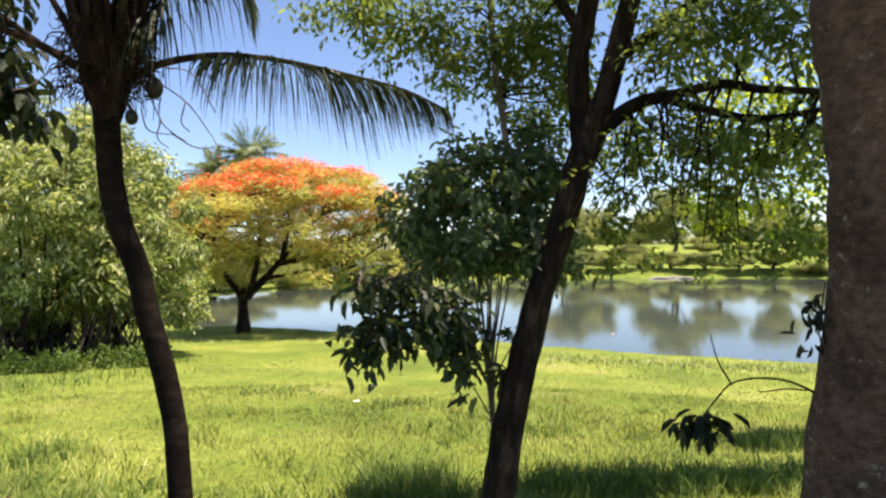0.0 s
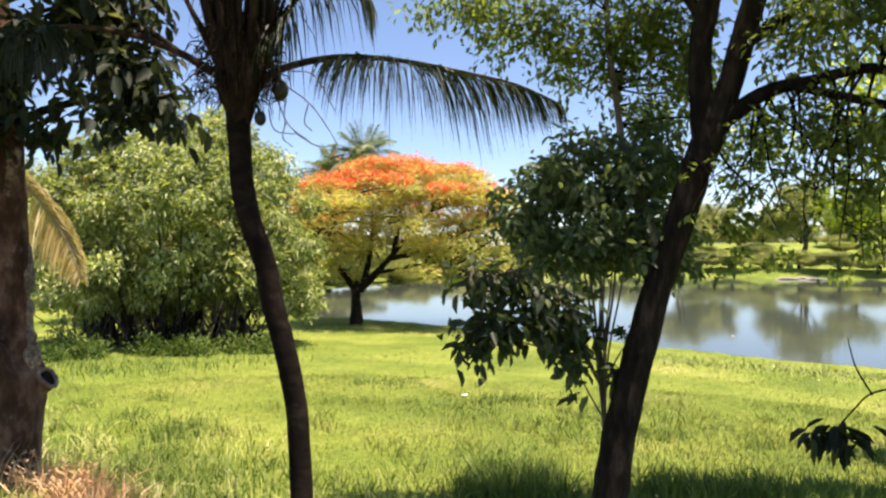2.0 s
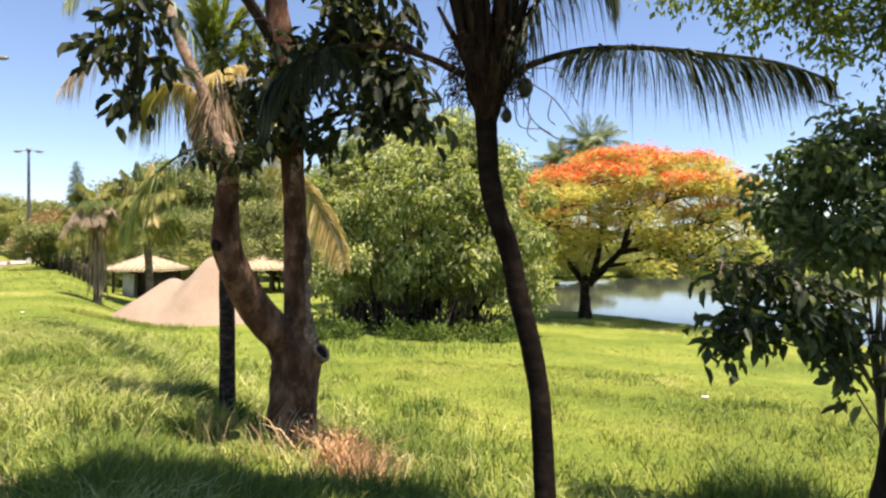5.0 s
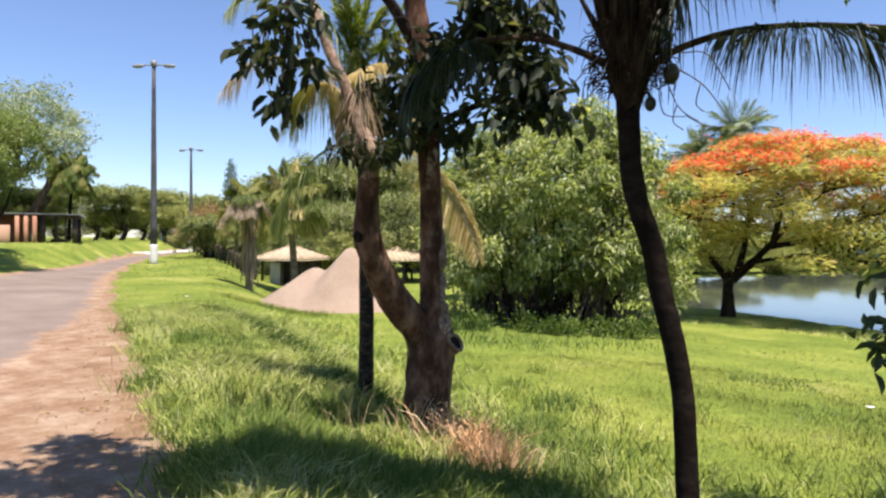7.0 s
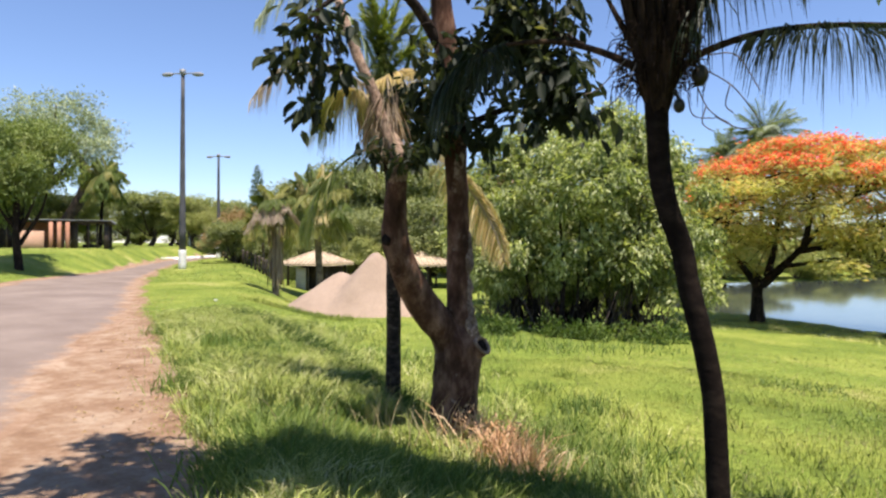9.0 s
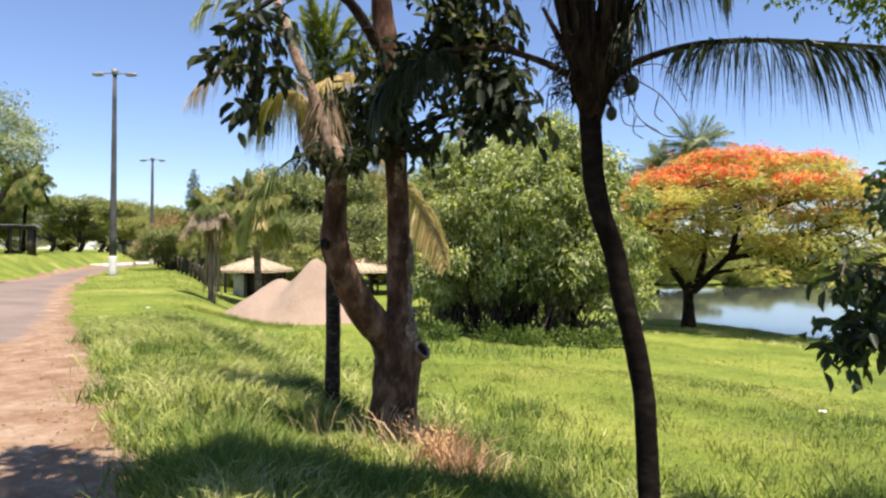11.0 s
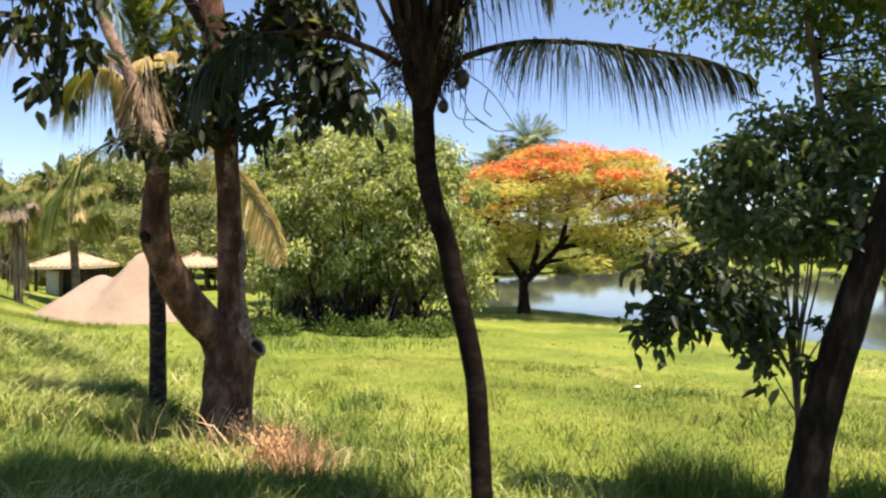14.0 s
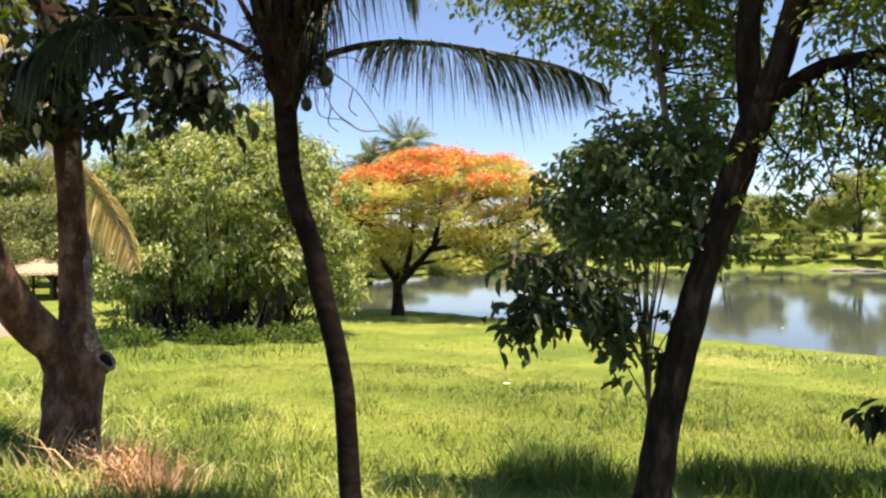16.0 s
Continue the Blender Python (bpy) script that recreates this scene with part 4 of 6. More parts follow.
    a = r2.uniform(0, 6.28, k)
    way = np.stack([np.cos(a), np.sin(a), -r2.uniform(0.2, 1.5, k)], 1)
    leaves(lf, end + r2.normal(0, 0.045, (k, 3)) * (1.3, 1, 0.6), way, unit(np.c_[np.cos(a), np.sin(a), np.full(k, 1.5)]), r2.uniform(0.08, 0.14, k), r2.uniform(0.025, 0.04, k))
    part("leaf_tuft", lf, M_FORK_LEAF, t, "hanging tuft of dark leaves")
    lf = Geo()
    spr = np.array([(1.52, 2.76, 1.36), (1.51, 2.76, 1.31), (1.53, 2.75, 1.26), (1.52, 2.76, 1.21), (1.55, 2.74, 1.38)])
    k = 34
    pos = spr[rng.integers(0, len(spr), k)] + rng.normal(0, 0.03, (k, 3))
    leaves(lf, pos, rng.normal(0, 0.5, (k, 3)) - (0, 0, 1), rng.normal(0, 1, (k, 3)), 0.07, 0.016)
    part("sprout_foliage", lf, M_FORK_LEAF, t, "thin dark shoots against the trunk")
    return t


def forked_tree():
    foot = [(-4.46, 4.81, -0.3), (-4.45, 4.82, 0.07), (-4.43, 4.84, 0.43), (-4.43, 4.84, 0.63)]
    base = on_land(foot[0][0], foot[0][1])
    t = thing("forked_tree", base, "stout forked tree with pinkish bark and a cut stub", "tree")
    g = Geo()
    tube(g, [(base[0], base[1], base[2] - 0.15), (base[0], base[1], base[2] + 0.05)] + foot + [(-4.46, 4.82, 0.8)], [0.33, 0.275, 0.245, 0.228, 0.235, 0.23, 0.13], 18, 7, 0.07)
    part("trunk", g, M_FORK_BARK, t, smooth=True)
    limbs = ([([(-4.46, 4.82, 0.43), (-4.48, 4.66, 0.73), (-4.53, 4.34, 1.1), (-4.48, 4.04, 1.51), (-4.42, 3.95, 1.84), (-4.33, 3.9, 2.18), (-4.32, 3.88, 2.33), (-4.31, 3.87, 2.5)], [0.165, 0.16, 0.148, 0.13, 0.108, 0.085, 0.07, 0.03]),
         ([(-4.41, 4.86, 0.43), (-4.41, 4.85, 0.83), (-4.43, 4.84, 1.22), (-4.43, 4.84, 1.67), (-4.41, 4.79, 2.23), (-4.4, 4.73, 2.77), (-4.42, 4.65, 3.37), (-4.44, 4.57, 3.95), (-4.48, 4.52, 4.71)], [0.16, 0.145, 0.122, 0.115, 0.112, 0.115, 0.125, 0.105, 0.06]),
         ([(-4.41, 4.72, 2.94), (-4.05, 4.63, 3.19), (-3.63, 4.59, 3.36), (-3.19, 4.64, 3.37), (-2.81, 4.63, 3.15)], [0.06, 0.05, 0.04, 0.03, 0.015])] +
        [([(-4.42, 4.65, 3.37), (-4.52, 4.21, 3.88), (-4.58, 3.71, 3.9), (-4.59, 3.22, 3.53)], [0.06, 0.05, 0.035, 0.02]),
         ([(-4.39, 4.74, 2.61), (-4.07, 4.74, 2.76), (-3.6, 4.73, 2.83), (-3.11, 4.69, 2.75)], [0.045, 0.035, 0.025, 0.012])])
    hubs = []
    for k, (line, rad) in enumerate(limbs):
        g = Geo()
        tube(g, line, rad, 14, 6, 0.09, seed=k)
        part("limb", g, M_FORK_BARK if k < 2 else M_DARK_BARK, t, smooth=True)
        hubs += [tuple(h) for h in spline(line, 3)[6:]] if k else []
    g = Geo()
    tube(g, [(-4.41, 4.86, 0.38), (-4.28, 4.89, 0.49), (-4.2, 4.9, 0.55), (-4.16, 4.9, 0.58)], [0.12, 0.10, 0.092, 0.088], 14, 4, 0.10, cap=False)
    stub = part("cut_stub", g, M_FORK_BARK, t, smooth=True)
    g = Geo()
    # a solid near-black plug gives the opening its shade
    tube(g, [(-4.25, 4.89, 0.515), (-4.165, 4.895, 0.575)], [0.08, 0.076], 14, 2, 0.12)
    part("hollow", g, M_PALM_BARK, stub, "near-black plug for the shade inside the stub")
    mouth = np.array([(-4.28, 4.89, 0.49), (-4.16, 4.9, 0.58)])
    axis = unit(mouth[1] - mouth[0])
    across = unit(np.cross(axis, (0, 0, 1.0)))
    up = np.cross(across, axis)
    g = Geo()
    tube(g, [mouth[1] + (across * math.cos(q) + up * math.sin(q)) * (0.086 + 0.008 * math.sin(q * 3)) for q in np.linspace(0, 6.283, 13)], [0.017] * 13, 7, 3, 0.3)
    part("rim", g, M_PEELING, stub, "pale healed rim of the cut", True)
    # pale flaky bark, its tone also carrying a sunlit patch on the limb
    g = Geo()
    tube(g, [(-4.2, 4.86, 0.62), (-4.25, 4.86, 0.75), (-4.27, 4.84, 0.89), (-4.3, 4.84, 1.03)], [0.02, 0.05, 0.045, 0.015], 9, 6, 0.5, seed=4)
    tube(g, [(-4.22, 4.81, 0.61), (-4.25, 4.8, 0.73), (-4.27, 4.79, 0.84)], [0.015, 0.035, 0.012], 8, 5, 0.5, seed=9)
    tube(g, [(-4.29, 4.86, 0.85), (-4.33, 4.87, 1.05), (-4.34, 4.88, 1.3), (-4.35, 4.89, 1.55), (-4.36, 4.88, 1.75)], [0.02, 0.05, 0.045, 0.05, 0.015], 10, 8, 0.6, seed=14)
    part("peeling_bark", g, M_PEELING, t, "pale peeling bark above the stub", True)
    g = Geo()
    tube(g, [(-4.352, 3.912, 2.08)] + [(-4.27, 3.85, 2.35), (-4.34, 3.82, 2.50), (-4.43, 3.79, 2.69), (-4.51, 3.76, 2.93), (-4.63, 3.71, 3.19), (-4.75, 3.66, 3.51), (-4.84, 3.63, 3.77)], [0.088, 0.080, 0.064, 0.052, 0.048, 0.045, 0.042, 0.038], 12, 6, 0.2, seed=21)
    part("limb_tip", g, M_PEELING, t, "pale bare upper end of the limb", True)
    # straps added so the limb's end meets the palm behind in the camera's view
    g = Geo()
    r2 = np.random.default_rng(52)
    k = 190
    a_ = r2.uniform(0, 6.283, k)
    d = np.stack([np.cos(a_), np.sin(a_), np.zeros(k)], 1)
    pos = np.array((-4.42, 3.84, 2.75)) + d * r2.uniform(0.02, 0.10, k)[:, None] + r2.normal(0, 0.13, (k, 3)) * (0.3, 0.3, 1)
    leaves(g, pos, d * r2.uniform(0.1, 0.6, k)[:, None] - (0, 0, 1), d + r2.normal(0, 0.4, (k, 3)), r2.uniform(0.14, 0.40, k), r2.uniform(0.006, 0.016, k), "rhomb", 0.05)
    part("added_husk", g, M_PALM_HUSK, t, "withered palm straps added over the broken limb's end")
    g = Geo()
    tube(g, [(-4.44, 4.01, 1.56), (-4.46, 3.91, 1.6), (-4.44, 3.86, 1.61)], [0.07, 0.06, 0.05], 10, 3, 0.2)
    part("knob", g, M_DARK_BARK, t, "dark broken branch knob", True)
    g, tw = Geo(), Geo()
    crown(g, ([(-4.47, 3.05, 3.34, 0.24, 0.24, 0.2), (-4.51, 2.99, 3, 0.22, 0.22, 0.22), (-4.46, 3.06, 2.71, 0.16, 0.16, 0.16), (-4.42, 3.27, 3.32, 0.18, 0.18, 0.21), (-4.42, 3.27, 2.97, 0.16, 0.16, 0.21), (-4.18, 4.12, 3.37, 0.25, 0.25, 0.23), (-4.23, 4.22, 3.04, 0.21, 0.21, 0.23), (-3.78, 4.47, 3.24, 0.34, 0.34, 0.28), (-3.70, 4.57, 2.72, 0.22, 0.22, 0.2), (-3.26, 4.48, 3.07, 0.4, 0.4, 0.31), (-3.22, 4.5, 2.69, 0.26, 0.26, 0.21), (-2.95, 4.55, 2.82, 0.25, 0.25, 0.21), (-2.77, 4.55, 2.58, 0.12, 0.12, 0.1), (-3.51, 4.43, 3.39, 0.29, 0.29, 0.24)] +
        [(-3.06, 4.61, 3.17, 0.28, 0.28, 0.16), (-4.28, 3.86, 2.39, 0.13, 0.13, 0.07), (-4.27, 4.17, 2.56, 0.2, 0.2, 0.18), (-3.95, 4.59, 2.54, 0.23, 0.23, 0.18), (-3.39, 4.51, 3.58, 0.53, 0.53, 0.22), (-3.51, 4.43, 3.87, 0.43, 0.43, 0.17)]), 225, 8, 0.08, 0.155, 0.066, 1.1, "oval", 0.55, tw, hubs)
    crown(g, [(x, y, z, 0.14, 0.14, 0.16) for x, y, z in ((-4.71, 4.33, 3.0), (-4.57, 4.41, 2.82), (-4.4, 4.45, 2.95), (-4.54, 4.49, 2.55), (-4.32, 4.56, 2.8), (-4.35, 4.54, 3.15))], 60, 8, 0.07, 0.15, 0.062, 1.2, "oval", 0.55)
    crown(g, [(-4.23, 3.65, 2.38, 0.10, 0.10, 0.08), (-4.12, 3.80, 2.28, 0.09, 0.09, 0.12), (-4.36, 3.58, 2.33, 0.08, 0.08, 0.06)], 16, 7, 0.05, 0.11, 0.045, 1.0, "oval", 0.55)
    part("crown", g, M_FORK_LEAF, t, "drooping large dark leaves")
    part("twig_spray", tw, M_DARK_BARK, t, kind="stuff")
    return t


def dry_palm():
    foot = [(-5.48, 4.95, -0.16), (-5.47, 4.95, 0.55), (-5.48, 4.95, 1.3), (-5.49, 4.94, 2.06), (-5.5, 4.93, 2.62), (-5.49, 4.93, 3)]
    base = on_land(foot[0][0], foot[0][1])
    t = thing("dry_palm", base, "thin coconut palm with withered and yellowing leaves", "palm tree")
    g = Geo()
    tube(g, [(base[0], base[1], base[2] - 0.1)] + foot, [0.11, 0.092, 0.082, 0.078, 0.078, 0.085, 0.10], 12, 9, 0.10)
    part("trunk", g, M_OLD_PALM_BARK, t, smooth=True)
    g = Geo()
    top = np.array(foot[-1])
    r2 = np.random.default_rng(9)
    for k in range(30):
        a_ = k * 2.4
        d = np.array((math.cos(a_), math.sin(a_), 0))
        tube(g, [top + d * 0.05 - (0, 0, 0.30 + 0.1 * r2.random()), top + d * 0.11 - (0, 0, 0.05), top + d * (0.13 + 0.12 * r2.random()) + (0, 0, 0.35)], [0.03, 0.05, 0.018], 7, 4, 0.2, seed=k)
    for k in range(160):
        a_ = r2.uniform(0, 6.283)
        d = np.array((math.cos(a_), math.sin(a_), 0))
        p0 = top + d * r2.uniform(0.10, 0.22) + (0, 0, r2.uniform(-0.1, 0.35))
        ln = r2.uniform(0.15, 0.5)
        tube(g, [p0, p0 + d * 0.06 - (0, 0, ln * 0.4), p0 + d * r2.uniform(0.0, 0.12) - (0, 0, ln)], [0.006, 0.005, 0.002], 4, 3, 0, False)
    k = 420
    a_ = r2.uniform(0, 6.283, k)
    d = np.stack([np.cos(a_), np.sin(a_), np.zeros(k)], 1)
    pos = top + (0.0, -0.18, 0.10) + d * r2.uniform(0.05, 0.19, k)[:, None] + r2.normal(0, 0.12, (k, 3)) * (0.4, 0.4, 1)
    leaves(g, pos, d * r2.uniform(-0.1, 0.25, k)[:, None] - (0, 0, 1), d + r2.normal(0, 0.4, (k, 3)), r2.uniform(0.14, 0.42, k), r2.uniform(0.008, 0.024, k), "rhomb", 0.05)
    part("fibre_sheath", g, M_PALM_HUSK, t, "ragged brown leaf sheath")
    g = Geo()
    for k in range(22):
        a_ = k * 2.4
        d = np.array((math.cos(a_), math.sin(a_), 0))
        tube(g, [top + d * 0.07 - (0, 0, 0.62), top + d * (0.13 + 0.03 * r2.random()) - (0, 0.06, 0.42), top + d * 0.10 - (0, 0.12, 0.22)], [0.02, 0.05, 0.02], 7, 4, 0.3, seed=k)
    part("leaf_base", g, M_FIBRE, t, "dark matted leaf bases")
    arms = [
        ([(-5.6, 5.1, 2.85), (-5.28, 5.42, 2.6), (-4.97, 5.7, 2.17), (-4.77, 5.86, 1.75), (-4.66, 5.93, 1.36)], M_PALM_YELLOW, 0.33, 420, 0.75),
        ([(-5.42, 4.86, 2.66), (-5.6, 4.67, 2.62), (-5.76, 4.48, 2.47), (-5.91, 4.29, 2.2), (-6.03, 4.12, 1.83)], M_PALM_FRESH, 0.52, 150, 0.95),
        ([(-5.28, 4.71, 3.06), (-5.64, 4.31, 3.41), (-5.92, 3.94, 3.46), (-6.08, 3.71, 3.28), (-6.17, 3.56, 3.04)], M_PALM_DRY, 0.36, 120, 1.0),
        ([(-5.36, 4.78, 3.21), (-5.64, 4.47, 3.98), (-5.88, 4.17, 4.29), (-6.1, 3.86, 4.23), (-6.22, 3.67, 3.92)], M_FAR_GREY, 0.46, 130, 0.9),
        ([(-5.39, 4.9, 3.17), (-5.21, 5.07, 3.91), (-4.94, 5.33, 4.41), (-4.6, 5.6, 4.28)], M_PALM_GREEN, 0.4, 130, 0.4),
        ([(-5.47, 4.96, 3.13), (-5.28, 5.14, 3.38), (-5.15, 5.27, 3.13), (-5.1, 5.32, 2.69)], M_PALM_YELLOW, 0.38, 90, 1.0)]
    # the green fan that still stands, and one golden leaf arching over it
    for k, (dx, dy, rise) in enumerate(((0.04, 0.02, 0.97), (-0.21, -0.12, 0.91), (0.33, 0.19, 0.85), (-0.10, -0.06, 1.02), (0.17, 0.10, 1.03), (0.40, 0.24, 0.52), (0.1, -0.3, 0.9))):
        line = [(-5.44 + dx * q * q, 4.74 + dy * q * q, 3.15 + (rise + 0.12) * q) for q in (0, 0.35, 0.7, 1.0)]
        arms.append((line, M_PALM_FRESH if k % 3 else M_PALM_GREEN, 0.36, 210, 0.35))
    arms.append(([(-5.28, 4.42, 3.06), (-5.19, 4.46, 3.24), (-5.04, 4.52, 3.31), (-4.90, 4.57, 3.35), (-4.75, 4.63, 3.32)], M_PALM_YELLOW, 0.26, 210, 0.9))
    arms.append(([(-5.37, 4.49, 3.03), (-5.47, 4.46, 3.17), (-5.61, 4.40, 3.22), (-5.79, 4.33, 3.16), (-5.93, 4.27, 3.01)], M_PALM_OLIVE, 0.50, 230, 1.0))
    arms.append(([(-5.32, 4.46, 3.05), (-5.44, 4.41, 3.18), (-5.58, 4.36, 3.22), (-5.73, 4.30, 3.18)], M_PALM_YELLOW, 0.30, 130, 1.0))
    for k in range(6):
        a_ = k * 2.4
        dx, dy = 0.09 * math.cos(a_), 0.08 * math.sin(a_)
        arms.append(([(-5.47 + dx * 0.6, 4.72 + dy * 0.6, 3.32), (-5.49 + dx * 1.25, 4.72 + dy * 1.2, 3.10), (-5.49 + dx * 1.3, 4.72 + dy * 1.2, 2.86), (-5.46 + dx, 4.74 + dy, 2.62)], M_PALM_HUSK, 0.22, 110, 1.0))
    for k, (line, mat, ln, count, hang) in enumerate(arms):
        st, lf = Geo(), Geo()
        # the first frond's leaflets are spread across the camera's view
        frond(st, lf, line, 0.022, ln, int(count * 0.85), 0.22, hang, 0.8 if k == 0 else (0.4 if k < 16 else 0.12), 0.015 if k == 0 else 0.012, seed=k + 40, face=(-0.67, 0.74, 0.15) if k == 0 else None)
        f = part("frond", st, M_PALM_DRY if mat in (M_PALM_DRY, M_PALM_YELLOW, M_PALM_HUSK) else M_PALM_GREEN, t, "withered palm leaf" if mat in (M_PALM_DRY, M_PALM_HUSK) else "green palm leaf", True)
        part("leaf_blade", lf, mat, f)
    return t


coconut_palm()
leaning_tree()
sapling()
thick_tree()
forked_tree()
dry_palm()


# ---- lakeside trees ----
def round_bush():
    c = (-9.57, 15.56, -0.75)
    base = on_land(c[0], c[1])
    t = thing("mango_bush", base, "large round leafy tree with foliage down to the grass", "tree")
    hubs = []
    for k in range(34):
        a = k * 2.4 + 0.2
        d = np.array((math.cos(a), math.sin(a), 0))
        foot = np.array(base) + d * (0.3 + 0.33 * (k % 6))
        tilt = np.array((math.sin(k * 1.9), math.cos(k * 2.7), 0)) * 0.35
        line = [foot - (0, 0, 0.2), foot + d * 0.2 + tilt + (0, 0, 0.7), foot + d * 0.35 + tilt * 1.6 + (0, 0, 1.8), foot + d * 0.7 + (0, 0, 3.4)]
        g = Geo()
        tube(g, line, np.array([0.14, 0.11, 0.08, 0.03]) * (0.32 + 0.10 * (k % 5)), 9, 5, 0.1, seed=k)
        # near-black bark puts the shade beneath the crown into the stem colour
        part("stem", g, M_DARK_BARK, t, smooth=True)
        hubs += [tuple(h) for h in line[1:]]
    tangle = Geo()
    r2 = np.random.default_rng(91)
    for k in range(170):
        a, d = r2.uniform(0, 6.283), 2.6 * math.sqrt(r2.random())
        foot = np.array(base) + (math.cos(a) * d, math.sin(a) * d, 0.0)
        way = r2.normal(0, 0.45, 3) * (1, 1, 0) + (0, 0, r2.uniform(0.5, 1.7))
        tube(tangle, [foot - (0, 0, 0.05), foot + way * 0.5 + r2.normal(0, 0.12, 3), foot + way], [0.022, 0.016, 0.008], 5, 3, 0.1, False)
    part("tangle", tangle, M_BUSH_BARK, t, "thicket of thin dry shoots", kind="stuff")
    g, tw = Geo(), Geo()
    clumps = ([(-9.57, 15.56, 2.13, 2.5, 2.5, 2.27), (-10.48, 14.36, 2.82, 1.37, 1.37, 1.51), (-8.12, 16.02, 2.13, 1.57, 1.57, 1.97), (-9.94, 15.33, 4.16, 1.16, 1.16, 0.83), (-8.89, 16.18, 4.46, 1.06, 1.06, 0.7), (-10.65, 14.48, 3.71, 0.83, 0.83, 0.8), (-10.87, 13.56, 1.8, 0.78, 0.78, 1.53), (-7.36, 16.16, 1.52, 1.05, 1.05, 1.43), (-6.89, 16.59, 1.06, 0.61, 0.61, 1.22), (-9.52, 13.93, 1.39, 1.46, 1.46, 0.86), (-8.13, 14.78, 1.31, 1.39, 1.39, 0.68), (-10.57, 13.28, 0.85, 0.7, 0.7, 0.75), (-7.83, 16.83, 3.72, 0.78, 0.78, 0.79), (-8.68, 14.11, 2.9, 1.6, 1.6, 1.24)] +
        [(-6.75, 16.64, 0.45, 0.46, 0.46, 0.61), (-6.64, 17.22, 1.84, 0.47, 0.47, 1.26), (-10.46, 17.01, -0.22, 2.41, 2.41, 0.75), (-8.72, 17.96, -0.34, 1.34, 1.34, 0.67), (-10.54, 14.93, 4.72, 0.43, 0.43, 0.45), (-9.37, 15.8, 5, 0.6, 0.6, 0.43), (-8.3, 16.38, 4.62, 0.46, 0.46, 0.46), (-11.35, 13.94, 3.52, 0.4, 0.4, 0.57)])
    def clear(at):
        """Clears low foliage on the camera's side, keeping the far side to darken the gap."""
        hem = 0.18 + 0.25 * np.sin(at[:, 0] * 2.7) + 0.12 * np.sin(at[:, 0] * 6.1)
        return (at[:, 2] > hem) | (at[:, 0] > -7.1) | (0.85 * at[:, 1] - 0.52 * at[:, 0] > 18.6)

    crown(g, [(*c[:3], c[3] * 0.8, c[4] * 0.8, c[5] * 0.8) for c in clumps[:14]], 1500, 8, 0.14, 0.20, 0.055, 0.5, "oval", 0.4, spare=clear)
    crown(g, lumpy(clumps, 760, 0.22, 0.42), 8600, 9, 0.085, 0.155, 0.040, 0.7, "oval", 0.6, tw, hubs, spare=clear)
    part("crown", g, M_BUSH_LEAF, t, "dense long light green leaves")
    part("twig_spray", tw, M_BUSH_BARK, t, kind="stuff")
    return t


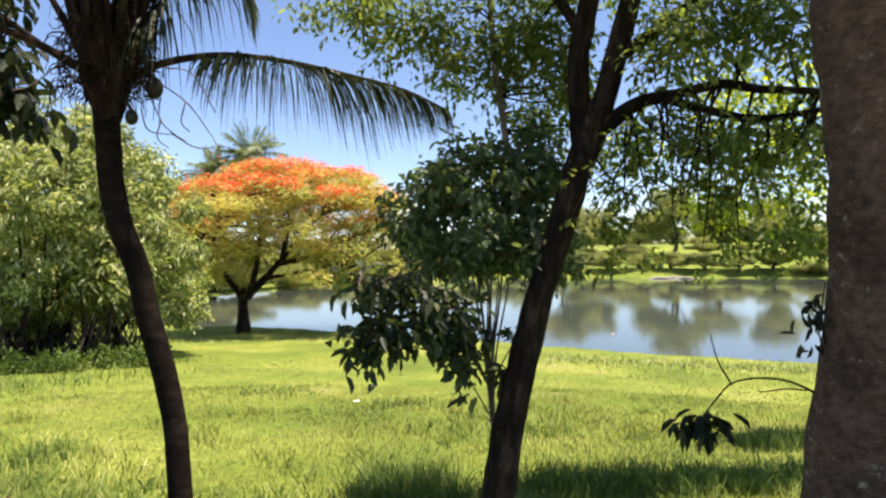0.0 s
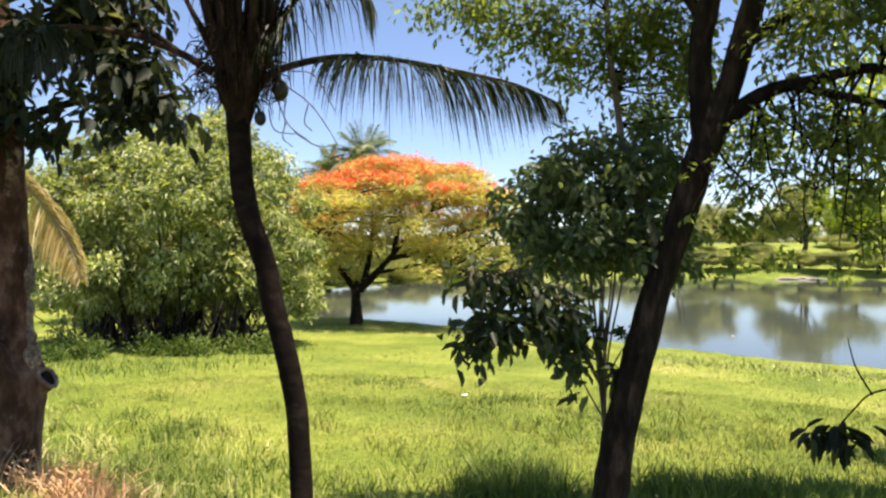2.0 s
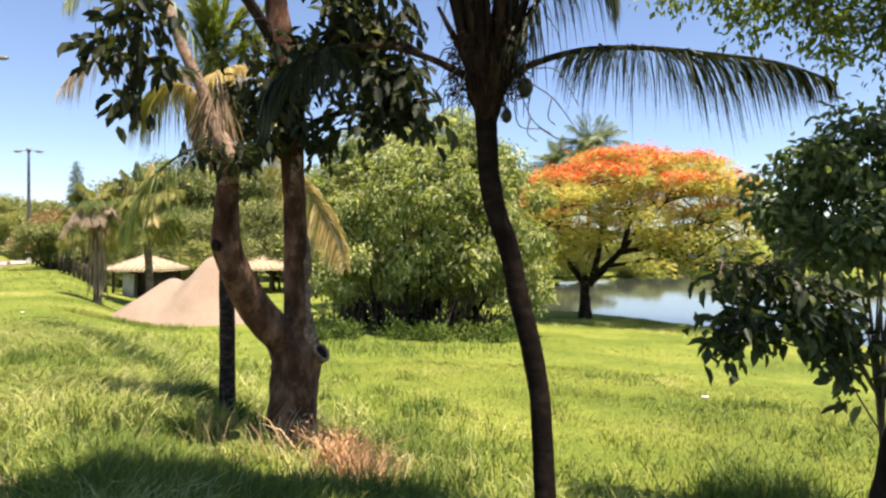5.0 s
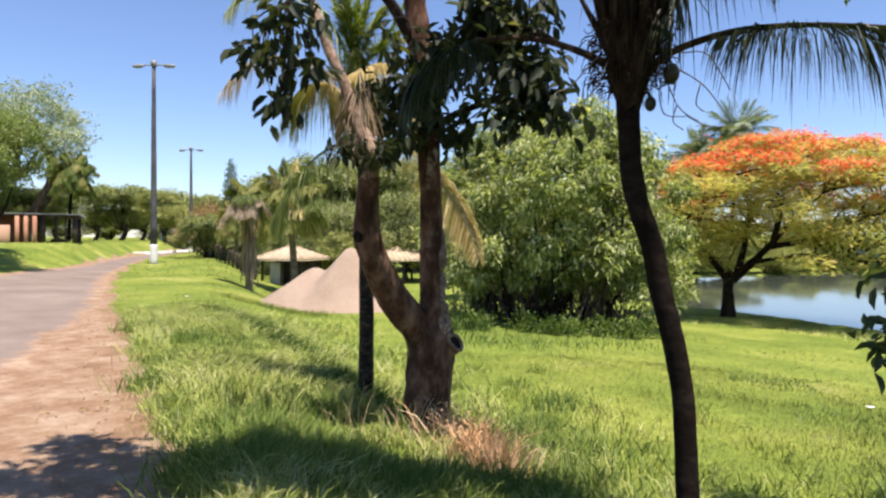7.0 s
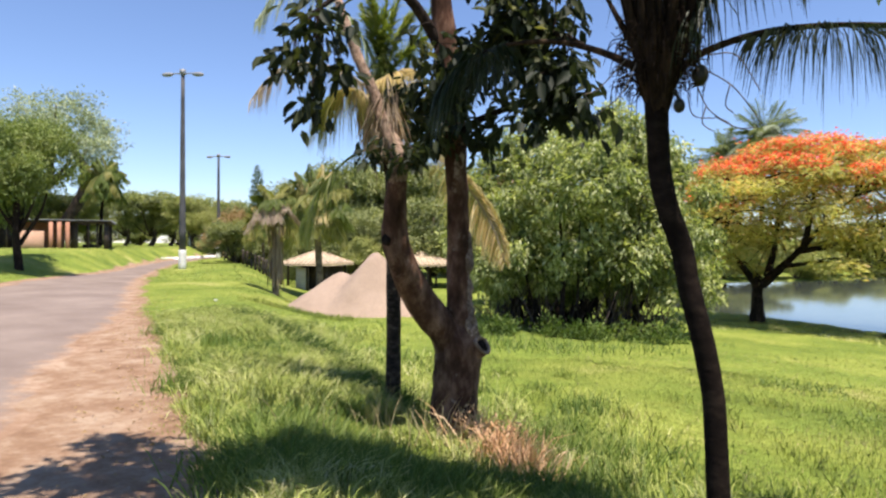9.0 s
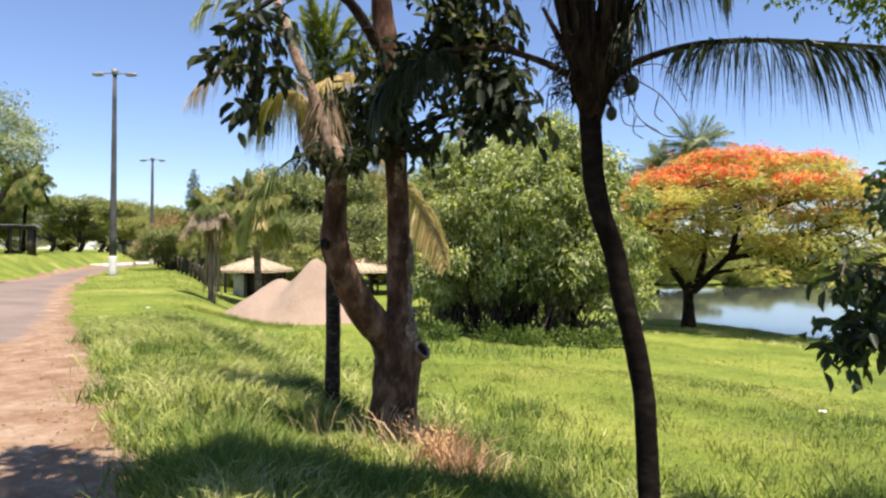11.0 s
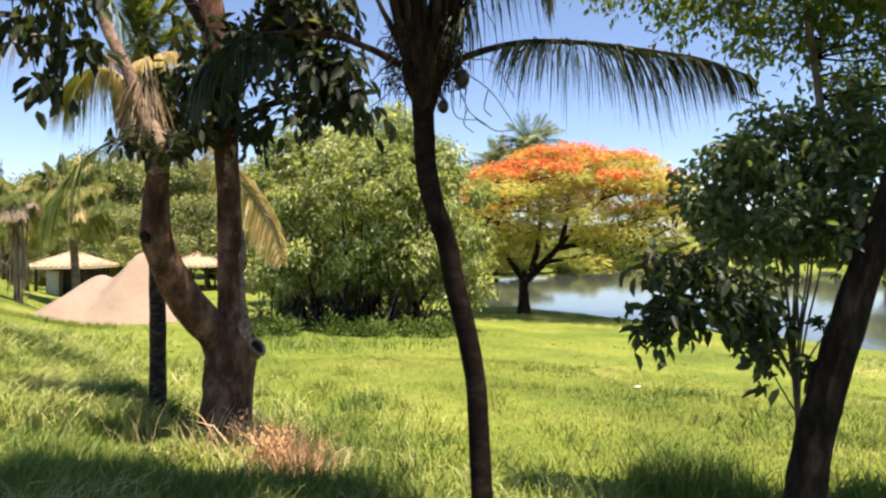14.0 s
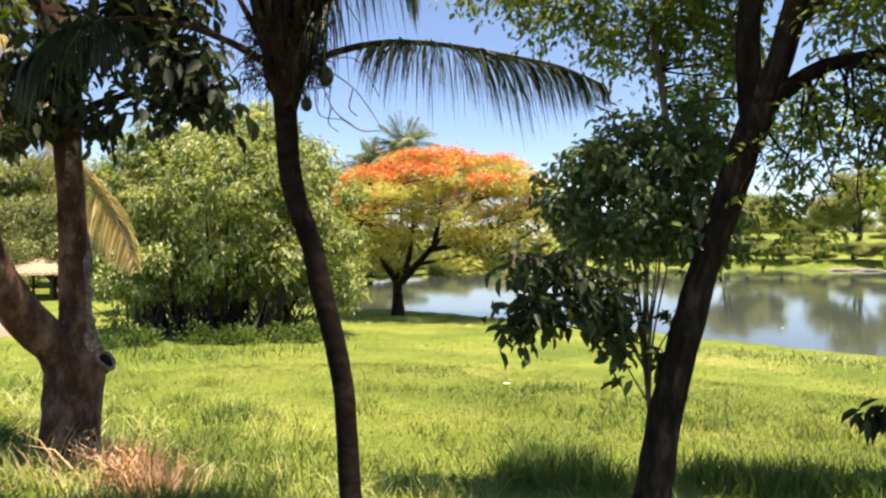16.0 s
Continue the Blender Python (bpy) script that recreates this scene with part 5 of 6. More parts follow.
def flame_tree():
    b = (-7.95, 26.28, -1.27)
    base = on_land(b[0], b[1])
    t = thing("flame_tree", base, "spreading flame tree in orange blossom at the water's edge", "tree")
    g = Geo()
    tube(g, [(base[0], base[1], base[2] - 0.3)] + [(-7.95, 26.28, -1.23), (-7.95, 26.28, -0.5), (-7.95, 26.28, 0.09), (-7.81, 26.32, 0.44)], [0.46, 0.30, 0.21, 0.20, 0.17], 14, 6, 0.14)
    part("trunk", g, M_DARK_BARK, t, smooth=True)
    lines = [
        ([(-7.81, 26.32, 0.09), (-7.16, 26.4, 0.79), (-6.48, 26.37, 1.49), (-5.72, 26.34, 2.41), (-4.83, 26.51, 3.32)], 0.18),
        ([(-7.97, 26.27, 0.09), (-8.45, 26.23, 0.78), (-9.15, 26.1, 1.61), (-9.85, 25.95, 2.67)], 0.16),
        ([(-7.27, 26.37, 0.79), (-6.12, 26.04, 0.99), (-4.9, 25.69, 1.17), (-3.99, 25.54, 0.85)], 0.09),
        ([(-6.68, 26.42, 1.38), (-5.66, 27.17, 1.61), (-4.38, 28.01, 2.21), (-3.28, 28.76, 2.7)], 0.12),
        ([(-7.63, 26.37, 0.44), (-7.6, 27.11, 1.49), (-7.69, 27.91, 2.72), (-8.08, 28.84, 4.04)], 0.14),
        ([(-6.43, 26.38, 1.49), (-6.17, 26.24, 2.64), (-6.01, 26.07, 3.77), (-6.3, 25.79, 4.43)], 0.12),
        ([(-8.19, 26.2, 0.44), (-8.53, 25.36, 1.26), (-8.49, 24.53, 2.38), (-8.12, 24.13, 3.45)], 0.12),
    ]
    hubs = []
    for k, (line, r) in enumerate(lines):
        g = Geo()
        tube(g, line, np.linspace(r, 0.04, len(line)), 9, 6, 0.12, seed=k)
        part("limb", g, M_DARK_BARK, t, smooth=True)
        hubs += [tuple(h) for h in spline(line, 3)[4:]]
    # flat feathery sprays that step down from the middle like an umbrella
    mid = np.array((-6.1, 26.5, 5.3))
    r2 = np.random.default_rng(11)

    def spot(k, of, wide):
        a_, q = k * 2.399 + r2.normal(0, 0.2), math.sqrt((k + 0.5) / of)
        r_ = wide * q * (1 + 0.08 * math.sin(3 * a_ + 1) + 0.05 * math.sin(7 * a_))
        return a_, q, mid[0] + math.cos(a_) * r_, mid[1] + math.sin(a_) * r_

    def dome(x, y):
        d = math.hypot(x - mid[0], y - mid[1]) / 5.1
        return mid[2] - 1.95 * d**1.8 + 0.16 * math.sin(x * 1.7 + y) + 0.12 * math.sin(x * 3.3 - y * 2.1)

    top, low = [], []
    for k in range(120):
        a_, q, x, y = spot(k, 120, 5.1)
        top.append((x, y, dome(x, y) + r2.normal(0, 0.07), r2.uniform(0.45, 0.85)))
    for k in range(255):
        a_, q, x, y = spot(k, 255, 4.9)
        under = 0.55 if x < mid[0] - 1.0 else (1.5 if q < 0.6 else 0.2 + 0.9 * r2.random())
        z_ = dome(x, y) - 0.35 - (dome(x, y) - 0.35 - under) * r2.random() ** (0.9 if x < mid[0] - 1.0 else 1.2)
        # sprays before the heavy leaning limb are left out to fit the camera's view
        if not (-8.2 < x < -5.0 and z_ < 0.55 + 0.85 * (x + 8.2) and y < 27.5):
            low.append((x, y, z_, r2.uniform(0.35, 0.75)))

    def sprays(geo, pads, per, leaf_len, leaf_wide, thick=0.05):
        """Leaflets lying in each pad's plane and running out from its middle."""
        c = np.repeat(np.array(pads), per, 0)
        a_ = rng.uniform(0, 6.283, len(c))
        r_ = np.sqrt(rng.random(len(c))) * c[:, 3] * (1 + 0.25 * np.sin(a_ * 5 + c[:, 0] * 9))
        d = np.stack([np.cos(a_), np.sin(a_), -0.15 + rng.normal(0, 0.12, len(c))], 1)
        pos = c[:, :3] + d * r_[:, None] * (1, 1, 0.6) + rng.normal(0, 1, (len(c), 3)) * (0.08, 0.08, thick)
        way = unit(d + rng.normal(0, 0.45, (len(c), 3)) * (1, 1, 0.5))
        leaves(geo, pos, way, rng.normal(0, 0.3, (len(c), 3)) + (0, 0, 1), leaf_len * rng.uniform(0.6, 1.3, len(c)), leaf_wide * rng.uniform(0.7, 1.3, len(c)), "rhomb")
        return pos

    g, tw = Geo(), Geo()
    sprays(g, low, 150, 0.18, 0.06, 0.15)
    sprays(g, top, 150, 0.18, 0.06, 0.10)
    for x, y, z_, r_ in low + top[::2]:
        hs = np.array(hubs)
        h = hs[np.argmin(np.linalg.norm((hs - (x, y, z_ - 0.4)) * (1, 1, 1.4), axis=1))]
        tube(tw, [h, (h + (x, y, z_)) / 2 + (0, 0, 0.12), (x, y, z_ - 0.04)], [0.035, 0.026, 0.012], 5, 3, 0, False)
    part("crown", g, M_FLAM_LEAF, t, "feathery yellow-green foliage")
    part("twig_spray", tw, M_DARK_BARK, t, kind="stuff")
    g = Geo()
    bloom = [(x, y, z_ + 0.07, r_ * 0.95) for x, y, z_, r_ in top if z_ > mid[2] - 1.45 and noise.noise(Vector((x, y, 0)) * 0.55) > -0.25]
    some = [(x, y, z_ + 0.06, r_ * 0.7) for x, y, z_, r_ in low if z_ > 2.6 and noise.noise(Vector((x, y, z_)) * 0.7) > 0.12]
    knot = [(-2.9, 24.6, 3.95, 0.5), (-3.3, 24.4, 4.05, 0.5), (-9.6, 24.2, 3.6, 0.45), (-9.0, 23.4, 3.3, 0.5)]
    sprays(g, bloom, 210, 0.12, 0.09, 0.10)
    sprays(g, some, 60, 0.10, 0.08, 0.08)
    sprays(g, knot, 190, 0.11, 0.09, 0.07)
    part("blossom", g, M_FLAM_FLOWER, t, "orange-red blossom over the top")
    return t


round_bush()
flame_tree()


# ---- distant trees ----
def far_tree(name, label, height, radius, bole, clusters, leaf, mat, bark=None, flat=0.8, category="tree", lobes=9, per=7, group="", lumps=170):
    """A tree at the origin: trunk, a few limbs, and a lumpy crown of many small leaves."""
    r2 = np.random.default_rng(int(height * 100 + radius * 10 + clusters))
    t = thing(name, (0, 0, 0), label, category, group)
    g = Geo()
    r = 0.025 * height + 0.04
    tube(g, [(0, 0, -0.4), (0, 0, 0.1), (0.05 * height * r2.normal(), 0.05 * height * r2.normal(), bole), (0, 0, height * 0.8)], [r * 1.5, r * 1.15, r * 0.9, r * 0.3], 9, 5, 0.08)
    clumps = []
    mid = bole + (height - bole) * 0.5
    for k in range(lobes):
        a = k * 2.4 + r2.random()
        e = r2.uniform(-0.7, 0.85)
        rr_ = radius * (0.52 if k else 0)
        c = np.array((math.cos(a) * rr_ * math.cos(e), math.sin(a) * rr_ * math.cos(e), mid + math.sin(e) * (height - bole) * 0.36))
        clumps.append((*c, radius * r2.uniform(0.28, 0.42), radius * r2.uniform(0.28, 0.42), (height - bole) * flat * r2.uniform(0.15, 0.23)))
        if k % 2 == 0:
            tube(g, [(0, 0, bole * 0.9), tuple(c * (0.5, 0.5, 0.4) + np.array((0, 0, bole * 0.5))), tuple(c)], [r * 0.55, r * 0.35, r * 0.12], 6, 4, 0.1)
    part("trunk", g, bark or M_BUSH_BARK, t, smooth=True)
    g = Geo()
    crown(g, lumpy(clumps, lumps, radius * 0.16, radius * 0.3), clusters, per, leaf * 0.7, leaf, leaf * 0.5, 0.3, "rhomb", 0.5)
    part("crown", g, mat, t)
    return t


def far_palm(name, label, height, length, count, mats, seed, lean=0.3, rise=-0.1, leaf=0.28, hang=0.8, bark=None, sag=0.5, wide=0.055):
    r2 = np.random.default_rng(seed)
    t = thing(name, (0, 0, 0), label, "palm tree")
    g = Geo()
    tube(g, [(0, 0, -0.4), (0, 0, 0.2), (lean * 0.4, 0, height * 0.5), (lean, 0, height)], [0.22, 0.17, 0.14, 0.13], 9, 5, 0.08)
    part("trunk", g, bark or M_PALM_BARK, t, smooth=True)
    for k in range(count):
        a = k * 2.4
        el = rise + (1.35 - rise) * ((k * 0.7549) % 1) + r2.normal(0, 0.08)
        out_, up_ = math.cos(el), math.sin(el)
        d = np.array((math.cos(a), math.sin(a), 0))
        top = np.array((lean, 0, height))
        line = [top + d * length * out_ * q + (0, 0, length * (up_ * q - sag * q * q * (0.25 + out_))) for q in (0.02, 0.3, 0.65, 1.0)]
        st, lf = Geo(), Geo()
        frond(st, lf, line, 0.04, length * leaf, 90, 0.15, hang, 0.75, wide * 0.75, seed=seed * 50 + k)
        f = part("frond", st, M_PALM_GREEN, t, smooth=True)
        part("leaf_blade", lf, mats[k % len(mats)], f)
    return t


def stand(ob, place, scale=1.0, turn=0.0, sink=0.0, wide=1.0):
    """Puts a thing that was built at the origin on the land."""
    x, y = place
    ob.matrix_basis = Matrix.Translation((x, y, float(land(x, y)) - sink)) @ pose(0, 0, 0, 0, 0, turn) @ Matrix.Diagonal((scale * wide, scale * wide, scale, 1))
    return ob


def again(ob, place, scale=1.0, turn=0.0, sink=0.0, wide=1.0, label=""):
    c = copy_thing(ob, Matrix())
    stand(c, place, scale, turn, sink, wide)
    return tagged(c, label)


roadside = far_tree("roadside_tree", "broad green tree on the grassy bank beside the road", 8.6, 4.8, 2.3, 5600, 0.19, M_ROADSIDE_LEAF, M_DARK_BARK, 1.0, lumps=85)
g = Geo()
tube(g, [(0.05, 0.05, 1.4), (0.55, 0.5, 2.2), (1.1, 1.0, 3.1), (1.5, 1.35, 4.3)], [0.15, 0.13, 0.10, 0.05], 8, 5, 0.1)
part("limb", g, M_DARK_BARK, roadside, "long slanting limb", smooth=True)
stand(roadside, (-34.74, 9.4), 0.84, 0, wide=0.78)
sparse = far_tree("sparse_tree", "tall thinly leaved grey-green tree", 16, 6.2, 7.0, 3000, 0.23, M_FAR_GREY, M_BUSH_BARK, 0.8, lobes=13, lumps=110)
stand(sparse, (-73.0, 22.6), 0.98, 10, wide=1.35)
wood = far_tree("dark_green_tree", "rounded dark green park tree", 8.0, 4.3, 1.6, 2800, 0.25, M_FAR_LEAF, lumps=75)
light = far_tree("light_green_tree", "rounded light green park tree", 7.5, 4.0, 1.4, 2700, 0.25, M_FAR_YELLOW, lumps=75)
dry = far_tree("withered_tree", "half-withered brownish park tree", 5.0, 3.0, 0.8, 900, 0.26, M_DRY_LEAF, lobes=7)
cyp = thing("cypress", (0, 0, 0), "narrow pointed dark conifer behind the palms", "tree")
g = Geo()
tube(g, [(0, 0, -0.4), (0, 0, 6), (0, 0, 12.3)], [0.2, 0.12, 0.02], 7, 3)
part("trunk", g, M_BUSH_BARK, cyp, smooth=True)
g = Geo()
crown(g, [(0.12 * math.cos(k * 2.4), 0.12 * math.sin(k * 2.4), 0.9 + k * 0.55, 0.42 + (20 - k) * 0.11, 0.42 + (20 - k) * 0.11, 0.5) for k in range(21)], 3000, 8, 0.08, 0.2, 0.08, -0.5, "rhomb", 0.4)
part("crown", g, M_SAP_LEAF, cyp)
stand(wood, (-89.43, 40.19), 0.9, 0, wide=1.45)
stand(light, (-81.76, 42.26), 0.9, 30, wide=1.25)
stand(dry, (-53.12, 32.02), 0.95, 0)
stand(cyp, (-65.95, 41.68), 0.85, 0)
for k, (x, y, sc, kind, sink, wide) in enumerate(([(-97.13, 40.02, 0.95, 0, 0, 1.1), (-99.19, 47.65, 0.92, 0, 0, 1.4), (-90.53, 51.25, 1, 1, 0, 1.1), (-89.42, 32.28, 0.8, 0, 0, 1.2), (-75.05, 45.99, 0.85, 0, 0, 1.2), (-66.17, 44.99, 1, 1, 0, 1), (-55.49, 35.77, 0.8, 2, 0, 1), (-56.09, 41.89, 1.25, 0, 0, 1.1), (-46.24, 38.22, 1.3, 0, 0, 1), (-53.69, 47.95, 1.5, 1, 0, 1), (-43.53, 44.11, 1.25, 0, 0, 1.1), (-44.07, 49.08, 1.5, 1, 0, 1), (-38.95, 31.34, 0.75, 0, 0.5, 1), (-38.66, 34.75, 0.8, 0, 0.5, 1)] +
        [(-32.69, 35.1, 0.85, 0, 0.5, 1), (-65.46, 36.67, 0.85, 2, 0, 1), (-48.37, 28.27, 0.5, 0, 0.6, 1.3), (-49.39, 30.45, 0.42, 0, 0.9, 1.3), (-46.98, 30.51, 0.45, 0, 0.9, 1.2), (-47.1, 32.12, 0.42, 0, 0.9, 1.2), (-47.2, 33.73, 0.5, 0, 0.9, 1.2), (-40.27, 29.64, 0.36, 0, 0.8, 1.2), (-38.64, 31.73, 0.45, 0, 0.9, 1.2), (-40.75, 35.41, 0.5, 0, 0.9, 1.2), (-40.5, 38.65, 0.5, 0, 0.9, 1.2), (-36.37, 31.31, 0.55, 1, 0.5, 1.2), (-37.74, 46.58, 1, 0, 0, 1.2), (-38.84, 53.29, 1, 1, 0, 1.2)] +
        [(-77.5, 20.18, 1, 0, 0, 1.2), (-68.53, 14.69, 1.1, 0, 0, 1.2), (-59.21, 10.32, 1.1, 1, 0, 1.2), (-29.91, 42.46, 0.9, 0, 0, 1.2), (-37.55, 58.99, 1, 1, 0, 1.2)])):
    again((wood, light, dry)[int(kind)], (x, y), sc, 67 * k, sink, wide)
for k, (x, y, sc, kind, wide) in enumerate([(-107.35, 24.39, 0.6, 0, 1.8), (-107.63, 31.27, 0.6, 1, 1.8), (-106.36, 35.32, 0.6, 0, 1.8), (-110.2, 42.36, 0.6, 0, 1.8), (-112.01, 48.49, 0.6, 1, 1.8), (-111.2, 54.96, 0.6, 0, 1.8), (-101.61, 56.03, 0.6, 0, 1.8), (-88.68, 54.38, 0.6, 1, 1.8), (-81.02, 55.15, 0.6, 0, 1.8), (-71.85, 54.2, 0.6, 0, 1.8), (-64.46, 53.84, 0.6, 1, 1.8), (-61.17, 57.54, 0.6, 0, 1.8), (-57.64, 61.06, 0.6, 0, 1.8)]):
    again((wood, light, dry)[int(kind)], (x, y), sc, 53 * k, 1.0, wide)
for k, (x, y, sc, kind, wide) in enumerate(([(-20.16, 27.38, 0.62, 1, 1), (20.26, 110.15, 1.3, 1, 1.05), (27.83, 122.89, 1.15, 1, 1.1), (37.87, 128.54, 0.5, 1, 1.6), (34.3, 127.47, 0.4, 1, 1.6), (37.9, 109.63, 1.6, 1, 1.0), (50.48, 121.97, 1.1, 1, 1.2), (53.05, 105.4, 1.25, 1, 1), (64.38, 115.24, 0.5, 1, 1.6), (62.79, 97.53, 1.2, 1, 1), (71.22, 96.58, 1.4, 1, 1.2), (15.05, 121.07, 0.5, 1, 1.8), (6.84, 121.81, 0.45, 1, 1.8), (-2.42, 117.97, 0.5, 1, 1.8), (-9.27, 115.63, 0.4, 1, 1.8), (-15.23, 108.94, 0.45, 1, 1.8), (-19.5, 102.15, 0.45, 1, 1.8)] +
        [(-23.05, 95.25, 0.45, 1, 1.8), (-24.19, 82.53, 0.6, 1, 1.5), (-25.39, 73.75, 0.6, 1, 1.6), (-25.74, 65.1, 0.7, 1, 1.4), (-26.51, 58.25, 0.8, 0, 1.2), (-26.54, 51.57, 0.9, 1, 1.2), (-26.89, 46.83, 0.9, 0, 1.2), (27.7, 94, 0.4, 1, 1.4), (39.83, 90.64, 0.35, 1, 1.5), (49.46, 83.44, 0.45, 1, 1.4), (24.7, 113.34, 0.26, 1, 3.2), (31.56, 113.7, 0.25, 0, 3.2), (43.52, 109.68, 0.26, 1, 3.2), (47.42, 105.86, 0.25, 1, 3.2), (57.23, 100.9, 0.26, 1, 3.2), (9.34, 103.58, 0.4, 1, 1.9), (3.06, 99.95, 0.4, 1, 1.9)])):
    again((wood, light, dry)[int(kind)], (x, y), sc, 41 * k, 0, wide)

for k, (x, y) in enumerate(((-73.2, 20.1), (-75.6, 23.3), (-78.4, 26.2))):
    again((light, wood)[k % 2], (x, y), 0.62 + 0.06 * k, 83 * k, 0.0, 1.3, "leafy tree behind the brick building")
crown_palm = far_palm("tall_palm", "tall palm rising behind the flame tree", 9.6, 3.6, 58, [M_PALM_GREEN, M_FAR_GREY, M_PALM_FRESH], 3, rise=-0.45, leaf=0.26, hang=0.55, sag=0.36, wide=0.036)
stand(crown_palm, (-21.53, 72.84), 1.46, 0)
again(crown_palm, (-25.51, 73.66), 1.28, 100)
leafy_palm = far_palm("leafy_palm", "full dark green palm beside the brick building", 6.6, 2.3, 60, [M_PALM_GREEN, M_PALM_OLIVE, M_PALM_GREEN], 8, rise=-0.7, leaf=0.34, hang=1.0, sag=0.5, wide=0.06)
stand(leafy_palm, (-63.72, 23.91), 1.0, 60)
yellow_palm = far_palm("yellowing_palm", "short palm with drooping yellowed leaves near the shelters", 4.8, 2.0, 52, [M_PALM_OLIVE, M_PALM_FRESH, M_PALM_OLIVE, M_PALM_GREEN, M_PALM_OLIVE, M_PALM_YELLOW], 6, rise=-0.9, leaf=0.36, hang=0.8, bark=M_TWIG, sag=0.45, wide=0.046)
stand(yellow_palm, (-28.7, 21.85), 1.14, 200, wide=1.1)
withered_palm = far_palm("withered_palm", "small palm hung with brown withered leaves on the bank", 3.7, 1.6, 40, [M_PALM_OLIVE, M_PALM_OLIVE, M_PALM_FRESH, M_PALM_HUSK], 12, lean=-0.1, rise=-0.5, leaf=0.34, hang=0.7, sag=0.5, bark=M_TWIG, wide=0.035)
g = Geo()
k = 210
r2 = np.random.default_rng(77)
a_ = r2.uniform(0, 6.283, k)
d = np.stack([np.cos(a_), np.sin(a_), np.zeros(k)], 1)
pos = np.stack([0 * a_, 0 * a_, r2.uniform(1.0, 3.8, k)], 1) + d * r2.uniform(0.08, 0.34, k)[:, None]
leaves(g, pos, d * r2.uniform(0, 0.25, k)[:, None] - (0, 0, 1), d + r2.normal(0, 0.3, (k, 3)), r2.uniform(0.5, 1.1, k), r2.uniform(0.04, 0.10, k), "rhomb", 0.05)
part("dead_skirt", g, M_PALM_HUSK, withered_palm, "skirt of dead brown leaves")
stand(withered_palm, (-23.45, 15.5), 1.0, 30, wide=0.85)
again(yellow_palm, (-42.07, 27.06), 0.8, 220, label="palm with yellowed leaves by the fence")
again(yellow_palm, (-48.68, 35.09), 1.15, 300, label="palm with yellowed leaves by the fence")

for k, s_at in enumerate(range(-84, 38, 4)):
    x, y = from_road(s_at, 90.5 + 0.05 * s_at + 1.2 * math.sin(s_at * 0.11) + 0.6 * (k % 3))
    again((light, wood)[k % 4 == 2], (x, y), 0.25 + 0.05 * (k % 3), 77 * k, 0.3, 2.3, "low spreading bush along the far shore")
again(light, (-20.05, 54.38), 1.15, 20, 0.0, 0.9, "light green tree between the round bush and the flame tree")
again(dry, (-25.51, 35.82), 1.75, 20, 0.0, 0.7, "half-withered tree behind the round bush")
for k, (x, y) in enumerate([(-192.67, 267.91), (-191.64, 286.88), (-173.26, 280.86), (-169.89, 300.27), (-151.01, 293.42), (-145.09, 313.01), (-125.82, 305.07), (-117.23, 324.47), (-97.76, 315.19), (-86.52, 333.98), (-67.18, 323.09), (-53.45, 340.83), (-34.69, 328.17), (-18.81, 344.49), (-1.15, 330), (16.41, 344.61), (32.42, 328.4), (51.12, 341.19), (65.01, 323.53), (84.32, 334.54), (95.73, 315.81), (115.2, 325.2), (123.97, 305.83), (143.25, 313.85), (149.35, 294.27), (168.25, 301.19), (171.79, 281.76), (190.2, 287.83), (191.39, 268.83)]):
    again((wood, light)[k % 3 == 1], (x, y), 0.75 + 0.12 * (k % 4) + 1.1 * (x > 16), 59 * k, 0.6 + 6.0 * (x > 16), 2.6 - 1.0 * (x > 16), "far park tree on the rise beyond the lake")
for k, n_at in enumerate(range(32, 90, 4)):
    x, y = from_road(42.5 + 0.05 * (n_at - 24) + 0.8 * math.sin(n_at * 0.3) + 0.5 * (k % 3), n_at)
    again((light, wood)[k % 4 == 1], (x, y), 0.30 + 0.05 * (k % 3), 71 * k, 0.5, 2.2, "low spreading bush along the far shore")


# ---- built things ----
def street_lamp(place, height, turn):
    x, y = place
    base = on_land(x, y)
    t = thing("street_lamp", base, "tall grey concrete street lamp with a white-painted foot", "street lamp", "lamps along the road")
    g = Geo()
    tube(g, [(x, y, base[2] + 1.15), (x, y, base[2] + height * 0.5), (x, y, base[2] + height)], [0.20, 0.155, 0.105], 14, 4)
    part("pole", g, M_CONCRETE, t, smooth=True)
    g = Geo()
    tube(g, [(x, y, base[2] - 0.5), (x, y, base[2] + 1.0), (x, y, base[2] + 1.18)], [0.24, 0.225, 0.215], 14, 2)
    part("painted_foot", g, M_WHITEWASH, t, "white-painted foot", True)
    spin = Matrix.Translation((x, y, base[2] + height)) @ pose(0, 0, 0, 0, 0, turn)
    g = Geo()
    box(g, (-0.14, -0.14, -0.05), (0.14, 0.14, 0.28), spin)
    part("cap", g, M_METAL, t, "dark metal cap")
    for sgn in (-1, 1):
        g = Geo()
        pts = [spin @ Vector(q) for q in ((0, 0, 0.02), (sgn * 0.45, 0, 0.04), (sgn * 0.75, 0, 0.02))]
        tube(g, [tuple(q) for q in pts], [0.045, 0.04, 0.04], 8, 3)
        arm = part("arm", g, M_METAL, t, smooth=True)
        g = Geo()
        pts = [spin @ Vector(q) for q in ((sgn * 0.60, 0, 0.0), (sgn * 0.8, 0, -0.02), (sgn * 1.15, 0, -0.03), (sgn * 1.3, 0, -0.02))]
        tube(g, [tuple(q) for q in pts], [0.05, 0.13, 0.12, 0.05], 10, 3)
        part("lantern", g, M_METAL, arm, "grey lantern head", True)
    return t


